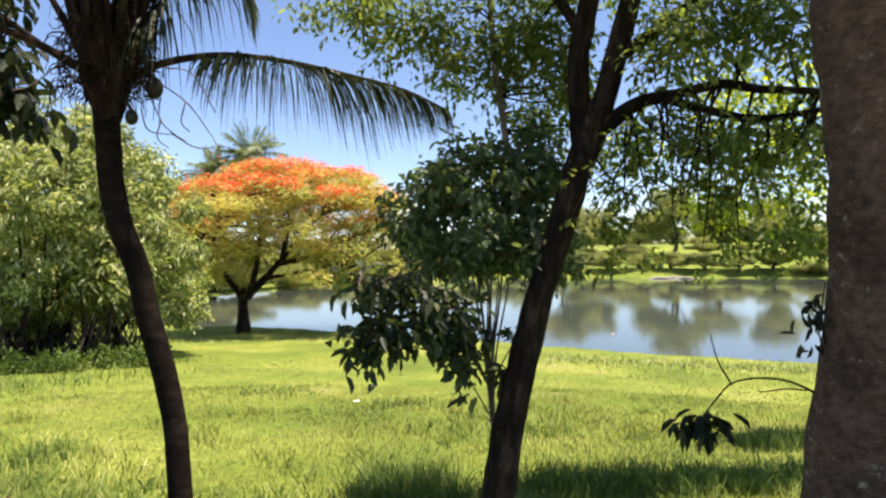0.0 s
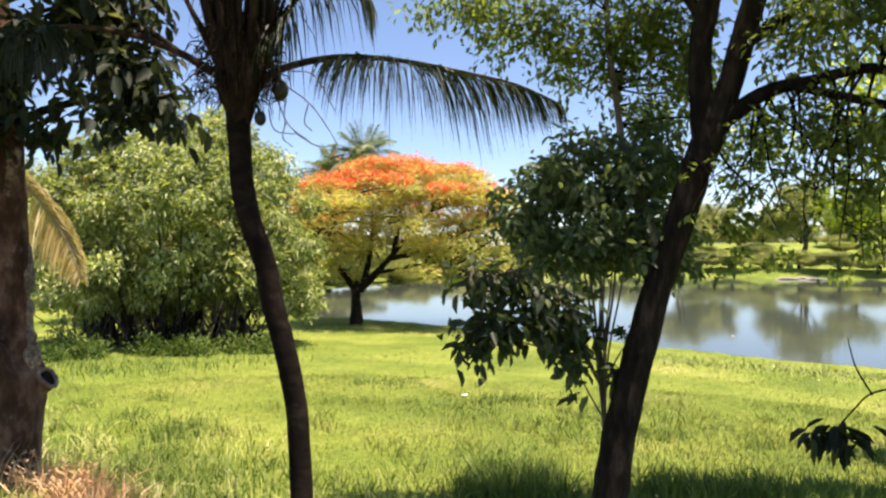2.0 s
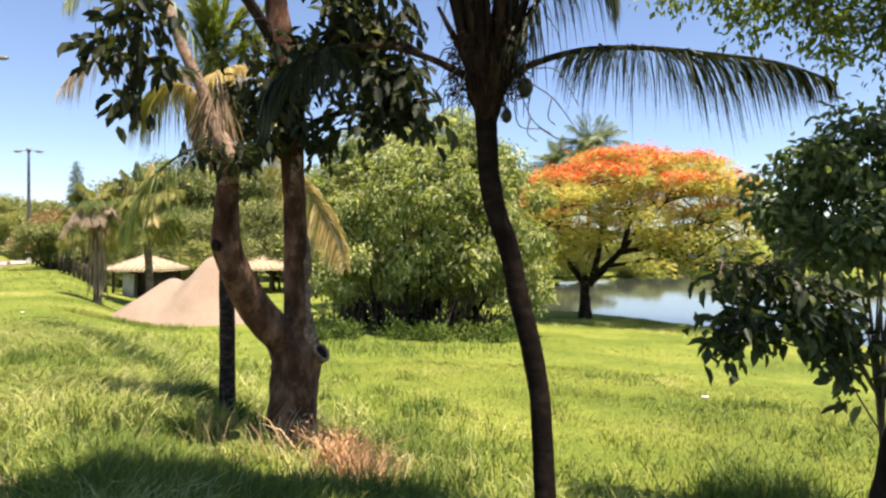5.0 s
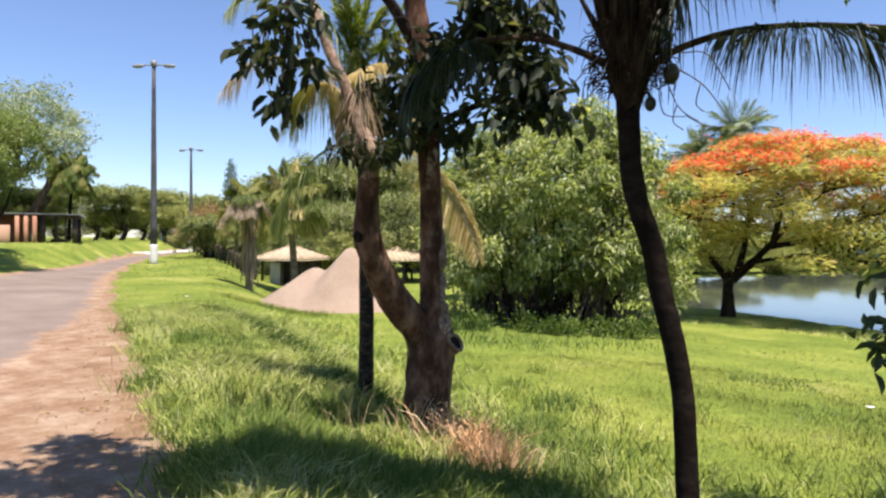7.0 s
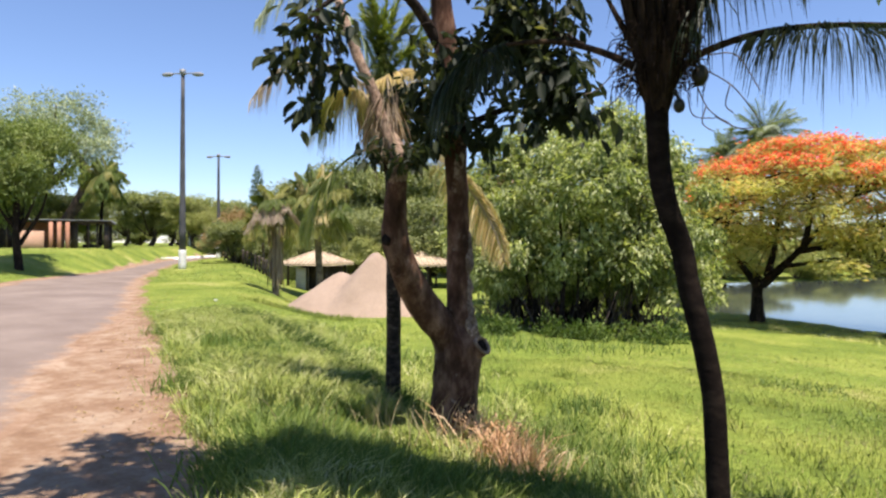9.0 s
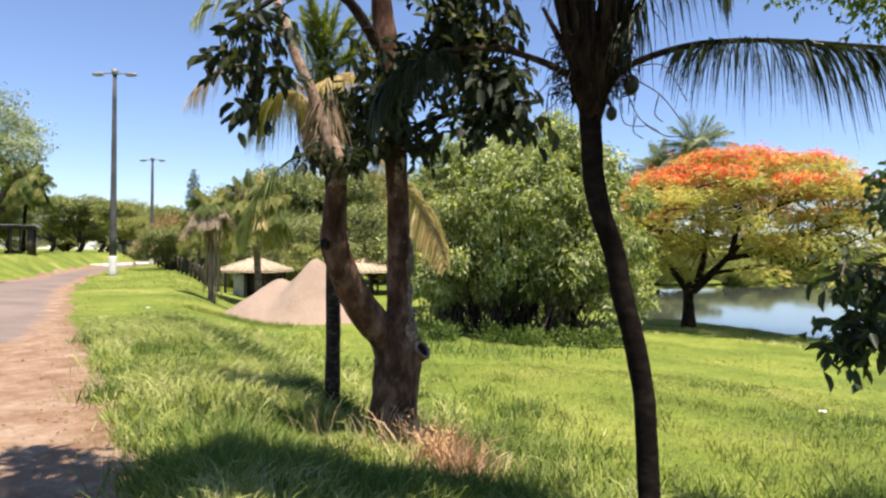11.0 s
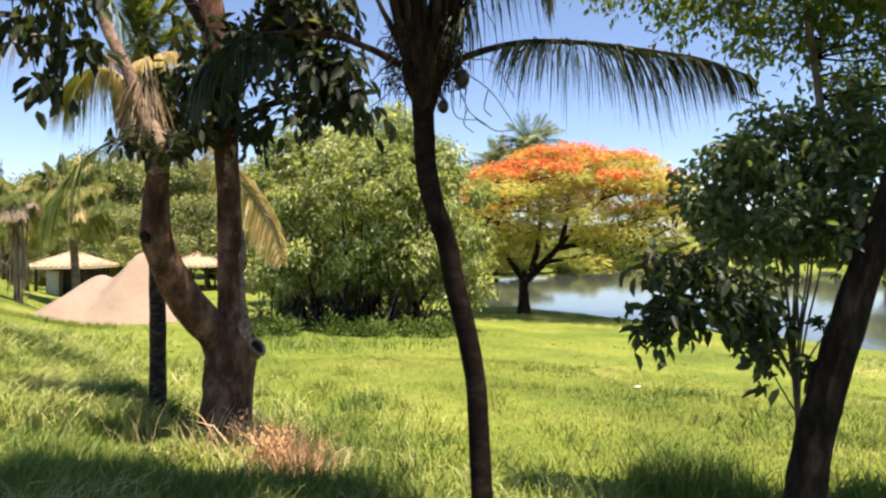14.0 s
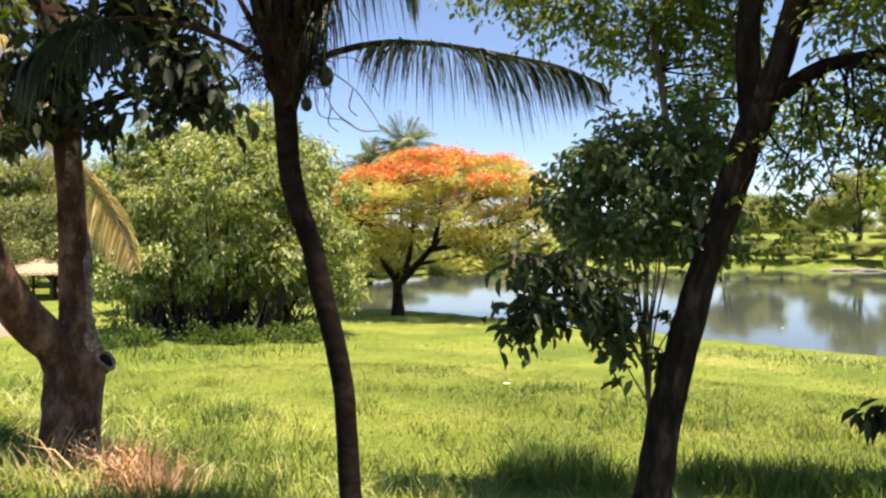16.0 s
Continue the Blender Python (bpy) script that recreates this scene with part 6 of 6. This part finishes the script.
street_lamp((-39.02, 19.32), 11.9, 38)
street_lamp((-63.75, 35.63), 10.6, 35)
street_lamp((-99.82, 50.89), 6.0, 35)


def shelter(place, half, eave, rise, turn, walled):
    """An open park shelter: low hipped roof on posts, with an inner wall where walled."""
    x, y = place
    z = float(land(x, y))
    t = thing("park_shelter", (x, y, z), "small open shelter with a pale hipped roof on dark posts", "shelter", "shelters by the lake")
    sp = Matrix.Translation((x, y, z)) @ pose(0, 0, 0, 0, 0, turn)
    g = Geo()
    o, th = half + 0.45, 0.09
    ring = [(-o, -o), (o, -o), (o, o), (-o, o)]
    v = [(a, b, eave) for a, b in ring] + [(0, 0, eave + rise)] + [(a, b, eave - th) for a, b in ring] + [(0, 0, eave + rise - th - 0.05)]
    v = [tuple(sp @ Vector(p)) for p in v]
    g.add(v, [(0, 1, 6, 5), (1, 2, 7, 6), (2, 3, 8, 7), (3, 0, 5, 8)], [(0, 1, 4), (1, 2, 4), (2, 3, 4), (3, 0, 4), (6, 5, 9), (7, 6, 9), (8, 7, 9), (5, 8, 9)])
    roof = part("roof", g, M_THATCH, t, "pale weathered roof")
    g = Geo()
    for a, b in ring:
        tube(g, [tuple(sp @ Vector((a, b, eave + 0.03))), tuple(sp @ Vector((0, 0, eave + rise + 0.04)))], [0.05, 0.05], 6, 2)
    part("ridge_tiles", g, M_THATCH, roof)
    for k in range(4):
        (a0, b0), (a1, b1) = ring[k], ring[(k + 1) % 4]
        for i in range(1, 12):
            u = i / 12
            foot = Vector((a0 + (a1 - a0) * u, b0 + (b1 - b0) * u, eave + 0.012))
            reach = 2 * min(u, 1 - u) * 0.97
            mid_ = Vector(((a0 + a1) / 2, (b0 + b1) / 2, eave + 0.012))
            head = foot + (Vector((0, 0, eave + rise + 0.012)) - mid_) * reach
            g = Geo()
            tube(g, [tuple(sp @ foot), tuple(sp @ head)], [0.045, 0.04], 5, 2, 0.05, seed=i)
            part("roof_course", g, M_THATCH, roof)
    for a in (-half, 0, half):
        for b in (-half, half):
            g = Geo()
            tube(g, [tuple(sp @ Vector((a, b, -0.4))), tuple(sp @ Vector((a, b, eave)))], [0.09, 0.08], 8, 2, 0.05)
            part("post", g, M_DARKWOOD, t)
    if walled:
        g = Geo()
        box(g, (-half * 0.95, half * 0.2, -0.3), (half * 0.95, half * 0.9, eave - 0.12), sp)
        part("inner_wall", g, M_DARKWOOD, t, "dark boarded back wall")
        g = Geo()
        box(g, (-half * 0.98, half * -0.3, -0.3), (-half * 0.55, half * 0.19, eave - 0.3), sp)
        part("counter", g, M_WHITEWASH, t, "pale counter")
    return t


shelter((-35.2, 26.6), 1.36, 1.72, 0.82, 25, True)
shelter((-31.96, 33.04), 1.6, 1.68, 0.78, 60, False)


def sand_mound():
    """Two merging heaps of tipped sand with a slumped skirt."""
    c1, c2, c3 = [(-15.53, 13.81), (-16.75, 13.48), (-14.69, 14.12)]
    u = np.linspace(-3.6, 3.6, 70)
    U, V = np.meshgrid(u, u, indexing="ij")
    X, Y = c1[0] + U, c1[1] + V
    d1 = np.hypot(X - c1[0], Y - c1[1])
    d2 = np.hypot(X - c2[0], Y - c2[1])
    h1 = 2.3 - 1.3 * np.sqrt(d1**2 + 0.03) * (1 + 0.05 * np.sin(np.arctan2(Y - c1[1], X - c1[0]) * 5))
    h2 = 1.82 - 0.98 * np.sqrt(d2**2 + 0.12)
    h3 = 1.15 - 0.75 * np.hypot(X - c3[0], Y - c3[1])
    h = np.log(np.exp(h1 * 6) + np.exp(h2 * 6) + np.exp(h3 * 6)) / 6 + 0.03 * wobble(X * 3, Y * 3) - 0.1
    Zs = land(X, Y) + np.clip(h, -0.15, None)
    i, j = np.meshgrid(np.arange(69), np.arange(69), indexing="ij")
    a = i * 70 + j
    g = Geo().add(np.stack([X, Y, Zs], -1).reshape(-1, 3), np.stack([a, a + 70, a + 71, a + 1], -1).reshape(-1, 4))
    solo("sand_mound", g, M_SAND, "heap of pinkish building sand on the grass", "sand heap", smooth=True)


sand_mound()


def brick_building():
    x, y, z = -49.3, 18.85, 0.95
    sp = Matrix.Translation((x, y, z)) @ pose(0, 0, 0, 0, 0, 66)
    t = thing("brick_building", (x, y, z), "low orange brick building with a flat roof and open porch", "building")

    def block(name, x0, y0, z0, x1, y1, z1, mat, label="", parent=t):
        return part(name, box(Geo(), (x0, y0, z0), (x1, y1, z1), sp), mat, parent, label)

    block("floor_slab", -15.0, -0.3, -0.7, 0.2, 6.2, 0.06, M_CONCRETE, "grey concrete floor slab")
    block("wall", -15.0, 1.2, 0.06, -3.2, 1.42, 2.05, M_BRICK, "orange brick wall")
    block("end_wall", -3.42, 1.424, 0.06, -3.2, 6.0, 2.05, M_BRICK, "orange brick wall")
    block("back_wall", -15.0, 6.01, 0.06, -3.2, 6.2, 2.05, M_BRICK)
    block("wall_panel", -5.3, -0.62, -0.3, -3.75, -0.46, 1.42, M_PLASTER, "pale ochre plastered breast wall")
    block("wall_panel", -9.4, -0.62, -0.3, -6.4, -0.46, 1.42, M_BRICK, "brick breast wall")
    door = block("door", -6.6, 1.13, 0.06, -5.7, 1.196, 2.0, M_DARKWOOD, "dark timber door")
    block("door_handle", -5.85, 1.07, 0.95, -5.80, 1.128, 1.1, M_METAL, "metal handle", door)
    window = block("window", -9.2, 1.14, 0.9, -7.4, 1.196, 1.8, M_DARKWOOD, "dark window")
    block("mullion", -8.33, 1.10, 0.9, -8.27, 1.138, 1.8, M_METAL, "", window)
    for a in (-3.35, -2.85, -2.35):
        block("brick_pier", a - 0.12, -0.60, -0.4, a + 0.12, -0.32, 2.05, M_BRICK, "orange brick pier")
    block("screen", -2.22, 0.0, 0.06, -1.75, 0.06, 2.05, M_DARKWOOD, "dark timber screen")
    for a, b, w in ((0.0, -0.1, 0.15), (-0.55, -0.1, 0.06), (-1.1, -0.1, 0.07), (0.0, 2.6, 0.09), (0.0, 5.8, 0.12), (-1.6, 5.8, 0.08), (-6.0, 0.0, 0.08), (-10.0, 0.0, 0.08)):
        block("porch_post", a - w, b - w, 0.06, a + w, b + w, 2.05, M_DARKWOOD, "dark porch post")
    block("rail", -1.05, -0.13, 0.75, -0.15, -0.07, 0.82, M_DARKWOOD, "dark porch rail")
    block("bench", -1.6, 1.9, 0.06, -0.5, 2.3, 0.5, M_DARKWOOD, "dark bench in the porch")
    block("roof", -15.3, -0.46, 2.054, 0.3, 6.6, 2.16, M_DARKWOOD, "thin dark flat roof")
    for k in range(11):
        block("rafter", -14.5 + 1.42 * k, -0.30, 1.95, -14.42 + 1.42 * k, 6.5, 2.05, M_DARKWOOD)
    block("roof_sheet", -15.35, -0.54, 2.164, 0.36, 6.65, 2.22, M_METAL, "pale grey roof sheeting")
    block("roof_edge", 0.364, -0.54, 2.05, 0.40, 6.65, 2.23, M_METAL, "pale roof edge")


brick_building()


def wall_and_fence():
    a, b = [(-57.2, 25.0), (-73.14, 41.36)]
    a, b = np.array(a), np.array(b)
    t = thing("low_wall", on_land(*a), "low whitewashed wall beyond the bend", "wall")
    foot, head = float(land(*(a + (b - a) * 0.3))), float(land(*b))
    for k in range(10):
        p0, p1 = a + (b - a) * k / 10, a + (b - a) * (k + 0.97) / 10
        d = unit(p1 - p0)
        sp = Matrix.Translation((*p0, foot + (head - foot) * k / 10)) @ pose(0, 0, 0, 0, 0, math.degrees(math.atan2(d[1], d[0])))
        part("panel", box(Geo(), (0, -0.08, -0.7), (float(np.linalg.norm(p1 - p0)), 0.08, 0.24), sp), M_WHITEWASH, t)
    line = np.array([(-57.37, 32.69), (-44.4, 27.11), (-37.68, 24.64), (-34.8, 23.54)])
    pts = spline(line, 6)
    t = thing("post_fence", on_land(*pts[0]), "row of dark wooden fence posts with rails", "fence")
    for k, p in enumerate(pts):
        z = float(land(*p))
        g = Geo()
        tube(g, [(*p, z - 0.3), (*p, z + 1.15)], [0.08, 0.07], 7, 2, 0.08, seed=k)
        part("post", g, M_DARKWOOD, t)
    for h in (0.5, 1.0):
        g = Geo()
        tube(g, [(*p, float(land(*p)) + h) for p in pts], [0.035] * len(pts), 5, 1)
        part("rail", g, M_DARKWOOD, t)


wall_and_fence()


def scrap(name, place, size, mat, label, category, seed):
    """A small crumpled sheet."""
    r2 = np.random.default_rng(seed)
    x, y = place
    z = float(land(x, y))
    u = np.linspace(-1, 1, 6)
    U, V = np.meshgrid(u, u, indexing="ij")
    h = 0.35 * size * r2.random((6, 6)) + size * 0.25 + 0.03
    v = np.stack([x + U * size, y + V * size * 0.7, z + h], -1).reshape(-1, 3)
    i, j = np.meshgrid(np.arange(5), np.arange(5), indexing="ij")
    a = (i * 6 + j).ravel()
    solo(name, Geo().add(v, np.stack([a, a + 6, a + 7, a + 1], -1)), mat, label, category)


scrap("litter", (-1.33, 9.95), 0.045, M_PAPER, "crumpled white paper scrap on the grass", "litter", 1)
scrap("litter", (-16.29, 8.84), 0.06, M_PAPER, "small white paper scrap on the bank", "litter", 2)

for k, (x, y) in enumerate([(6.71, 26.42)]):
    g = Geo()
    tube(g, [(x - 0.07, y, WATER - 0.02), (x - 0.03, y, WATER + 0.025), (x + 0.04, y, WATER + 0.02), (x + 0.07, y, WATER - 0.02)], [0.015, 0.032, 0.03, 0.012], 8, 4)
    solo("float", g, M_WHITEWASH, "small white float on the lake", "buoy", smooth=True)
for k, (x, y) in enumerate([(26.96, 82.25), (29.11, 83.38), (29.67, 81.03), (35.41, 84.85)]):
    g = Geo()
    tube(g, [(x - 1.6, y, WATER - 0.08), (x - 0.3, y + 0.6, WATER + 0.10), (x + 1.5, y - 0.3, WATER - 0.02)], [0.10, 0.17, 0.08], 7, 4, 0.2, seed=k)
    solo("driftwood", g, M_DEAD, "grey driftwood stranded at the far shore", "driftwood", smooth=True, group="driftwood by the lake")


# ---- grass and undergrowth ----
def scatter(count, r0, r1, a0, a1, power=1.0):
    """Places in a sector round the first eye; a in degrees to the left of +y."""
    r = (rng.random(count) * (r1**power - r0**power) + r0**power) ** (1 / power)
    a = np.radians(rng.uniform(a0, a1, count))
    return -np.sin(a) * r, np.cos(a) * r


def grassy(x, y):
    s, n_ = road_frame(x, y)
    m_ = n_ - bend(s)
    edge = 0.04 - 0.34 * step(s, 8, 16) + 0.22 * wobble(x * 1.5, y * 1.5)
    return ((m_ > edge + rng.normal(0, 0.12, len(x))) | (m_ < -0.2 - verge(s))) & (lake_depth(x, y) < -0.8)


def lawn(name, count, r0, r1, height, width, mat, label, power, a0=-42, a1=86, patch=0.0, lean=0.6):
    x, y = scatter(count, r0, r1, a0, a1, power)
    keep = grassy(x, y)
    if patch:
        keep &= wobble(x * 0.8 + 3, y * 0.8) + 0.5 * wobble(x * 2.2, y * 2.2 + 5) > patch
    x, y = x[keep], y[keep]
    k = len(x)
    pos = np.stack([x, y, land(x, y) - 0.01], 1)
    h = height * rng.uniform(0.4, 1.25, k) * np.clip(0.9 + 0.3 * wobble(x * 0.5, y * 0.5) + 0.22 * wobble(x * 2.7 + 4, y * 2.7), 0.4, 1.8)
    a = rng.uniform(0, 6.283, k)
    out = np.stack([np.cos(a), np.sin(a), np.zeros(k)], 1) * (h * lean * rng.random(k))[:, None]
    tip = pos + out + np.stack([np.zeros(k), np.zeros(k), h], 1)
    solo(name, blades(Geo(), pos, tip, width * rng.uniform(0.7, 1.3, k)), mat, label, "grass", "stuff")


lawn("near_grass", 190000, 2.6, 12, 0.05, 0.008, M_GRASS, "short sunlit yellow-green lawn grass", 1.3)
lawn("middle_grass", 150000, 11, 32, 0.034, 0.014, M_GRASS, "sunlit yellow-green lawn grass", 1.2, lean=1.0)
lawn("far_grass", 34000, 30, 80, 0.07, 0.05, M_GRASS, "grass on the bank and verge", 1.2, 30, 86)
lawn("weed_patches", 26000, 8, 27, 0.055, 0.014, M_GRASS_DARK, "darker weedy patches in the lawn", 1.2, patch=0.45, lean=1.1)
lawn("dry_blades", 17000, 2.8, 15, 0.07, 0.004, M_STRAW, "pale dry blades mixed into the lawn", 1.3, patch=-0.25, lean=1.0)
lawn("rank_grass", 40000, 2.8, 12, 0.11, 0.012, M_GRASS_DARK, "longer rank grass in tufts", 1.3, patch=0.55, lean=1.1)


def bank_grass(k, sign, tall, mat, name, label):
    """Long arching grass on the bank between the road and the forked tree."""
    s, n_ = rng.uniform(1.5, 17, k), rng.gamma(2.2, 0.85, k)
    x, y = from_road(s, n_)
    keep = grassy(x, y) & (n_ < 5.5) & (sign * wobble(x * 2.3 + 1, y * 2.3) < 0.15) & (wobble(x * 1.6, y * 1.6) + 0.6 * wobble(x * 4.1, y * 3.7 + 2) > -0.25)
    x, y = x[keep], y[keep]
    k = len(x)
    h = tall * rng.uniform(0.06, 0.19, k) * np.clip(0.9 + 0.6 * wobble(x * 1.6, y * 1.6), 0.4, 1.6)
    a = rng.uniform(0, 6.283, k)
    pos = np.stack([x, y, land(x, y) - 0.01], 1)
    tip = pos + np.stack([np.cos(a) * h * 0.9, np.sin(a) * h * 0.9, h], 1)
    solo(name, blades(Geo(), pos, tip, rng.uniform(0.007, 0.012, k), 0.4), mat, label, "grass", "stuff")


bank_grass(76000, 1, 0.78, M_GRASS_BANK, "bank_grass", "long arching grass on the roadside bank")
bank_grass(24000, -1, 0.95, M_GRASS_DARK, "bank_tussocks", "dark tussocks in the long bank grass")


def tuft(name, places, count, spread, height, width, mat, label, lean=0.9):
    g = Geo()
    for x, y in places:
        px = x + rng.normal(0, spread, count)
        py = y + rng.normal(0, spread, count)
        pos = np.stack([px, py, land(px, py) - 0.01], 1)
        h = height * rng.uniform(0.4, 1.15, count)
        a = rng.uniform(0, 6.283, count)
        out = np.stack([np.cos(a), np.sin(a), np.zeros(count)], 1) * (h * lean * rng.random(count))[:, None]
        blades(g, pos, pos + out + np.stack([0 * h, 0 * h, h], 1), width * rng.uniform(0.7, 1.3, count))
    solo(name, g, mat, label, "grass", "stuff")


bs, bn = rng.uniform(2.2, 15, 900), rng.gamma(2.0, 0.75, 900)
bx, by = from_road(bs, bn)
ok = grassy(bx, by) & (bn < 4.2) & (wobble(bx * 1.1 + 2, by * 1.1) > -0.35)
tuft("bank_clumps", list(zip(bx[ok], by[ok])), 60, 0.085, 0.23, 0.009, M_GRASS_BANK, "light arching tussocks on the roadside bank", 1.35)
tuft("grass_tufts", [(0.98, 5.92), (1.28, 5.81), (1.65, 5.98), (1.93, 5.85), (2.33, 6.05), (2.64, 5.98), (3.05, 6.16), (3.45, 6.35), (3.66, 7.7), (4.24, 7.86), (-0.52, 6.08), (-0.26, 6.16), (-4.16, 6.9), (-0.64, 5.75), (-3.77, 5.84), (-3.27, 5.66), (-0.05, 5.74)] + [(-3.4, 5.25), (-2.98, 5.35), (-3.81, 5.6), (-0.5, 5.75), (-2.81, 4.74)] + [(-7.83, 3.94), (-8.12, 4.75), (-6.87, 3.24), (-11.26, 5.15), (-6.51, 3.97), (-11.16, 6.38), (-5.32, 4.11), (-6.34, 4.46), (-7.97, 5.19), (-9.51, 5.02)], 400, 0.17, 0.23, 0.009, M_GRASS_DARK, "dark tussocks of long grass")
# dark grass laid inside the shaded patch to deepen its tone
tuft("shade_tussocks", [(-4.08, 2.22), (-4.06, 2.47), (-4.1, 2.79), (-3.78, 2.84), (-3.57, 2.97), (-3.33, 3.07), (-3.16, 3.23), (-2.99, 3.38), (-2.86, 3.66), (-2.72, 3.97), (-3.74, 2.13), (-3.61, 2.38), (-3.39, 2.57), (-3.21, 2.79), (-3.06, 3.05), (-2.54, 4.05)] + [(-4.63, 2.76), (-4.61, 3.03), (-4.24, 3.11), (-3.8, 3.12), (-4.09, 2.53), (-3.79, 2.65)], 520, 0.17, 0.25, 0.009, M_GRASS_DARK, "rank tussocks coloured dark to deepen the road-edge shade")
tuft("shore_grass", [(-6.19, 24.49), (-5.16, 23.73), (-4.05, 23.32), (-3, 22.91), (-6.93, 24.71), (-7.75, 23.69), (-8, 21.9), (-2.19, 22.36)] + [(3.8, 17.02), (5.23, 16.95), (6.26, 15.93), (7.49, 15.65), (2.84, 17.32), (8.62, 16.02), (-4.48, 23.25), (-5.9, 24.22)], 500, 0.7, 0.11, 0.018, M_GRASS_BANK, "long grass along the water's edge")
tuft("bush_grass", [(-9.09, 11.14), (-8.13, 10.76), (-7.09, 10.9), (-6.79, 11.42), (-6.4, 15.41), (-8, 10.6), (-6.16, 12.93)], 130, 0.45, 0.18, 0.016, M_GRASS_DARK, "long grass along the edge of the bush's shade")
g = Geo()
for k in range(20):
    u = k / 19
    x, y = -10.3 + 3.9 * u + rng.normal(0, 0.25), 11.5 + 2.9 * u + rng.normal(0, 0.35)
    r = rng.uniform(0.2, 0.45)
    crown(g, [(x, y, float(land(x, y)) + 0.12, r, r, rng.uniform(0.16, 0.38))], 42, 7, 0.06, 0.11, 0.035, -0.3, "rhomb", 0.5)
solo("shade_weeds", g, M_WEED, "leafy weeds at the edge of the bush's shade", "weeds", "stuff")
near_x, near_y = scatter(90, 4.0, 10.5, -38, 40, 1.2)
tuft("soft_tufts", list(zip(near_x, near_y)), 70, 0.13, 0.13, 0.010, M_GRASS, "soft light tufts in the lawn", 1.1)
tuft("russet_grass", [(-4.02, 4.55), (-3.85, 4.5), (-3.7, 4.47), (-3.55, 4.42), (-3.42, 4.3), (-3.3, 4.33), (-3.38, 4.5), (-3.18, 4.25)], 70, 0.14, 0.40, 0.010, M_GRASS_RED, "withered russet grass at the foot of the forked tree", 1.1)
g = Geo()
for x, y in ((-3.95, 4.5), (-3.75, 4.45), (-3.6, 4.4), (-3.45, 4.35), (-3.3, 4.35), (-3.5, 4.5)):
    k = 60
    pos = np.stack([x + rng.normal(0, 0.1, k), y + rng.normal(0, 0.1, k), float(land(x, y)) + rng.uniform(0.05, 0.42, k)], 1)
    leaves(g, pos, rng.normal(0, 1, (k, 3)), rng.normal(0, 1, (k, 3)), rng.uniform(0.03, 0.07, k), rng.uniform(0.012, 0.022, k), "rhomb")
solo("russet_weeds", g, M_GRASS_RED, "withered leaves of the russet weeds", "weeds", "stuff")
# the dark colour stands in for a shaded strip along the crest
tuft("crest_tussocks", [from_road(6.9 + 0.28 * k, 2.35 - 0.012 * k + 0.08 * math.sin(k * 1.7)) for k in range(23)] + [from_road(13.4 + 0.4 * k, 1.9 - 0.12 * k) for k in range(4)], 330, 0.12, 0.24, 0.011, M_WEED, "rank grass along the bank crest, coloured dark in place of shade")
tuft("sand_foot_grass", [(-13.9 - 0.28 * k, 11.3 + 0.12 * math.sin(k * 2.1) - 0.06 * k) for k in range(13)], 120, 0.2, 0.17, 0.012, M_GRASS, "grass growing into the foot of the sand heap")
tuft("straw_grass", [(-4.16, 4.27), (-4.01, 3.86), (-4.9, 4.41), (-5.27, 4.68), (-3.41, 4.53), (-4.62, 3.86), (-3.44, 4.82), (-3.9, 4.2), (-4.29, 2.98)], 22, 0.16, 0.42, 0.005, M_STRAW, "dry straw stems in the long grass", 1.0)

# fallen leaves and small stones on the bare shoulder
g = Geo()
k = 600
s = rng.uniform(1.5, 22, k)
n_ = rng.normal(-0.2, 0.3, k)
x, y = from_road(s, n_)
d = unit(rng.normal(0, 1, (k, 3)) * (1, 1, 0.2))
leaves(g, np.stack([x, y, land(x, y) + 0.02], 1), d, rng.normal(0, 0.3, (k, 3)) + (0, 0, 1), rng.uniform(0.025, 0.06, k), rng.uniform(0.012, 0.03, k), "rhomb", 0.2)
solo("fallen_leaves", g, M_DRY_LEAF, "dry fallen leaves on the dirt shoulder", "leaf litter", "stuff")
g = Geo()
k = 450
s, n_ = rng.uniform(1.5, 20, k), rng.normal(-0.25, 0.33, k)
x, y = from_road(s, n_)
r = rng.uniform(0.004, 0.018, k) ** 1.0 * rng.uniform(0.4, 1.0, k)
c = np.stack([x, y, land(x, y) + r * 0.4 + 0.01], 1)
octa = np.array([(1, 0, 0), (0, 1, 0), (-1, 0, 0), (0, -1, 0), (0, 0, 0.7), (0, 0, -0.7)])
v = (c[:, None] + octa * r[:, None, None] * rng.uniform(0.7, 1.3, (k, 6, 1))).reshape(-1, 3)
f = np.array([(0, 1, 4), (1, 2, 4), (2, 3, 4), (3, 0, 4), (1, 0, 5), (2, 1, 5), (3, 2, 5), (0, 3, 5)])
solo("gravel", g.add(v, None, ((np.arange(k) * 6)[:, None, None] + f).reshape(-1, 3)), M_STONE, "loose gravel on the dirt shoulder", "gravel", "stuff")
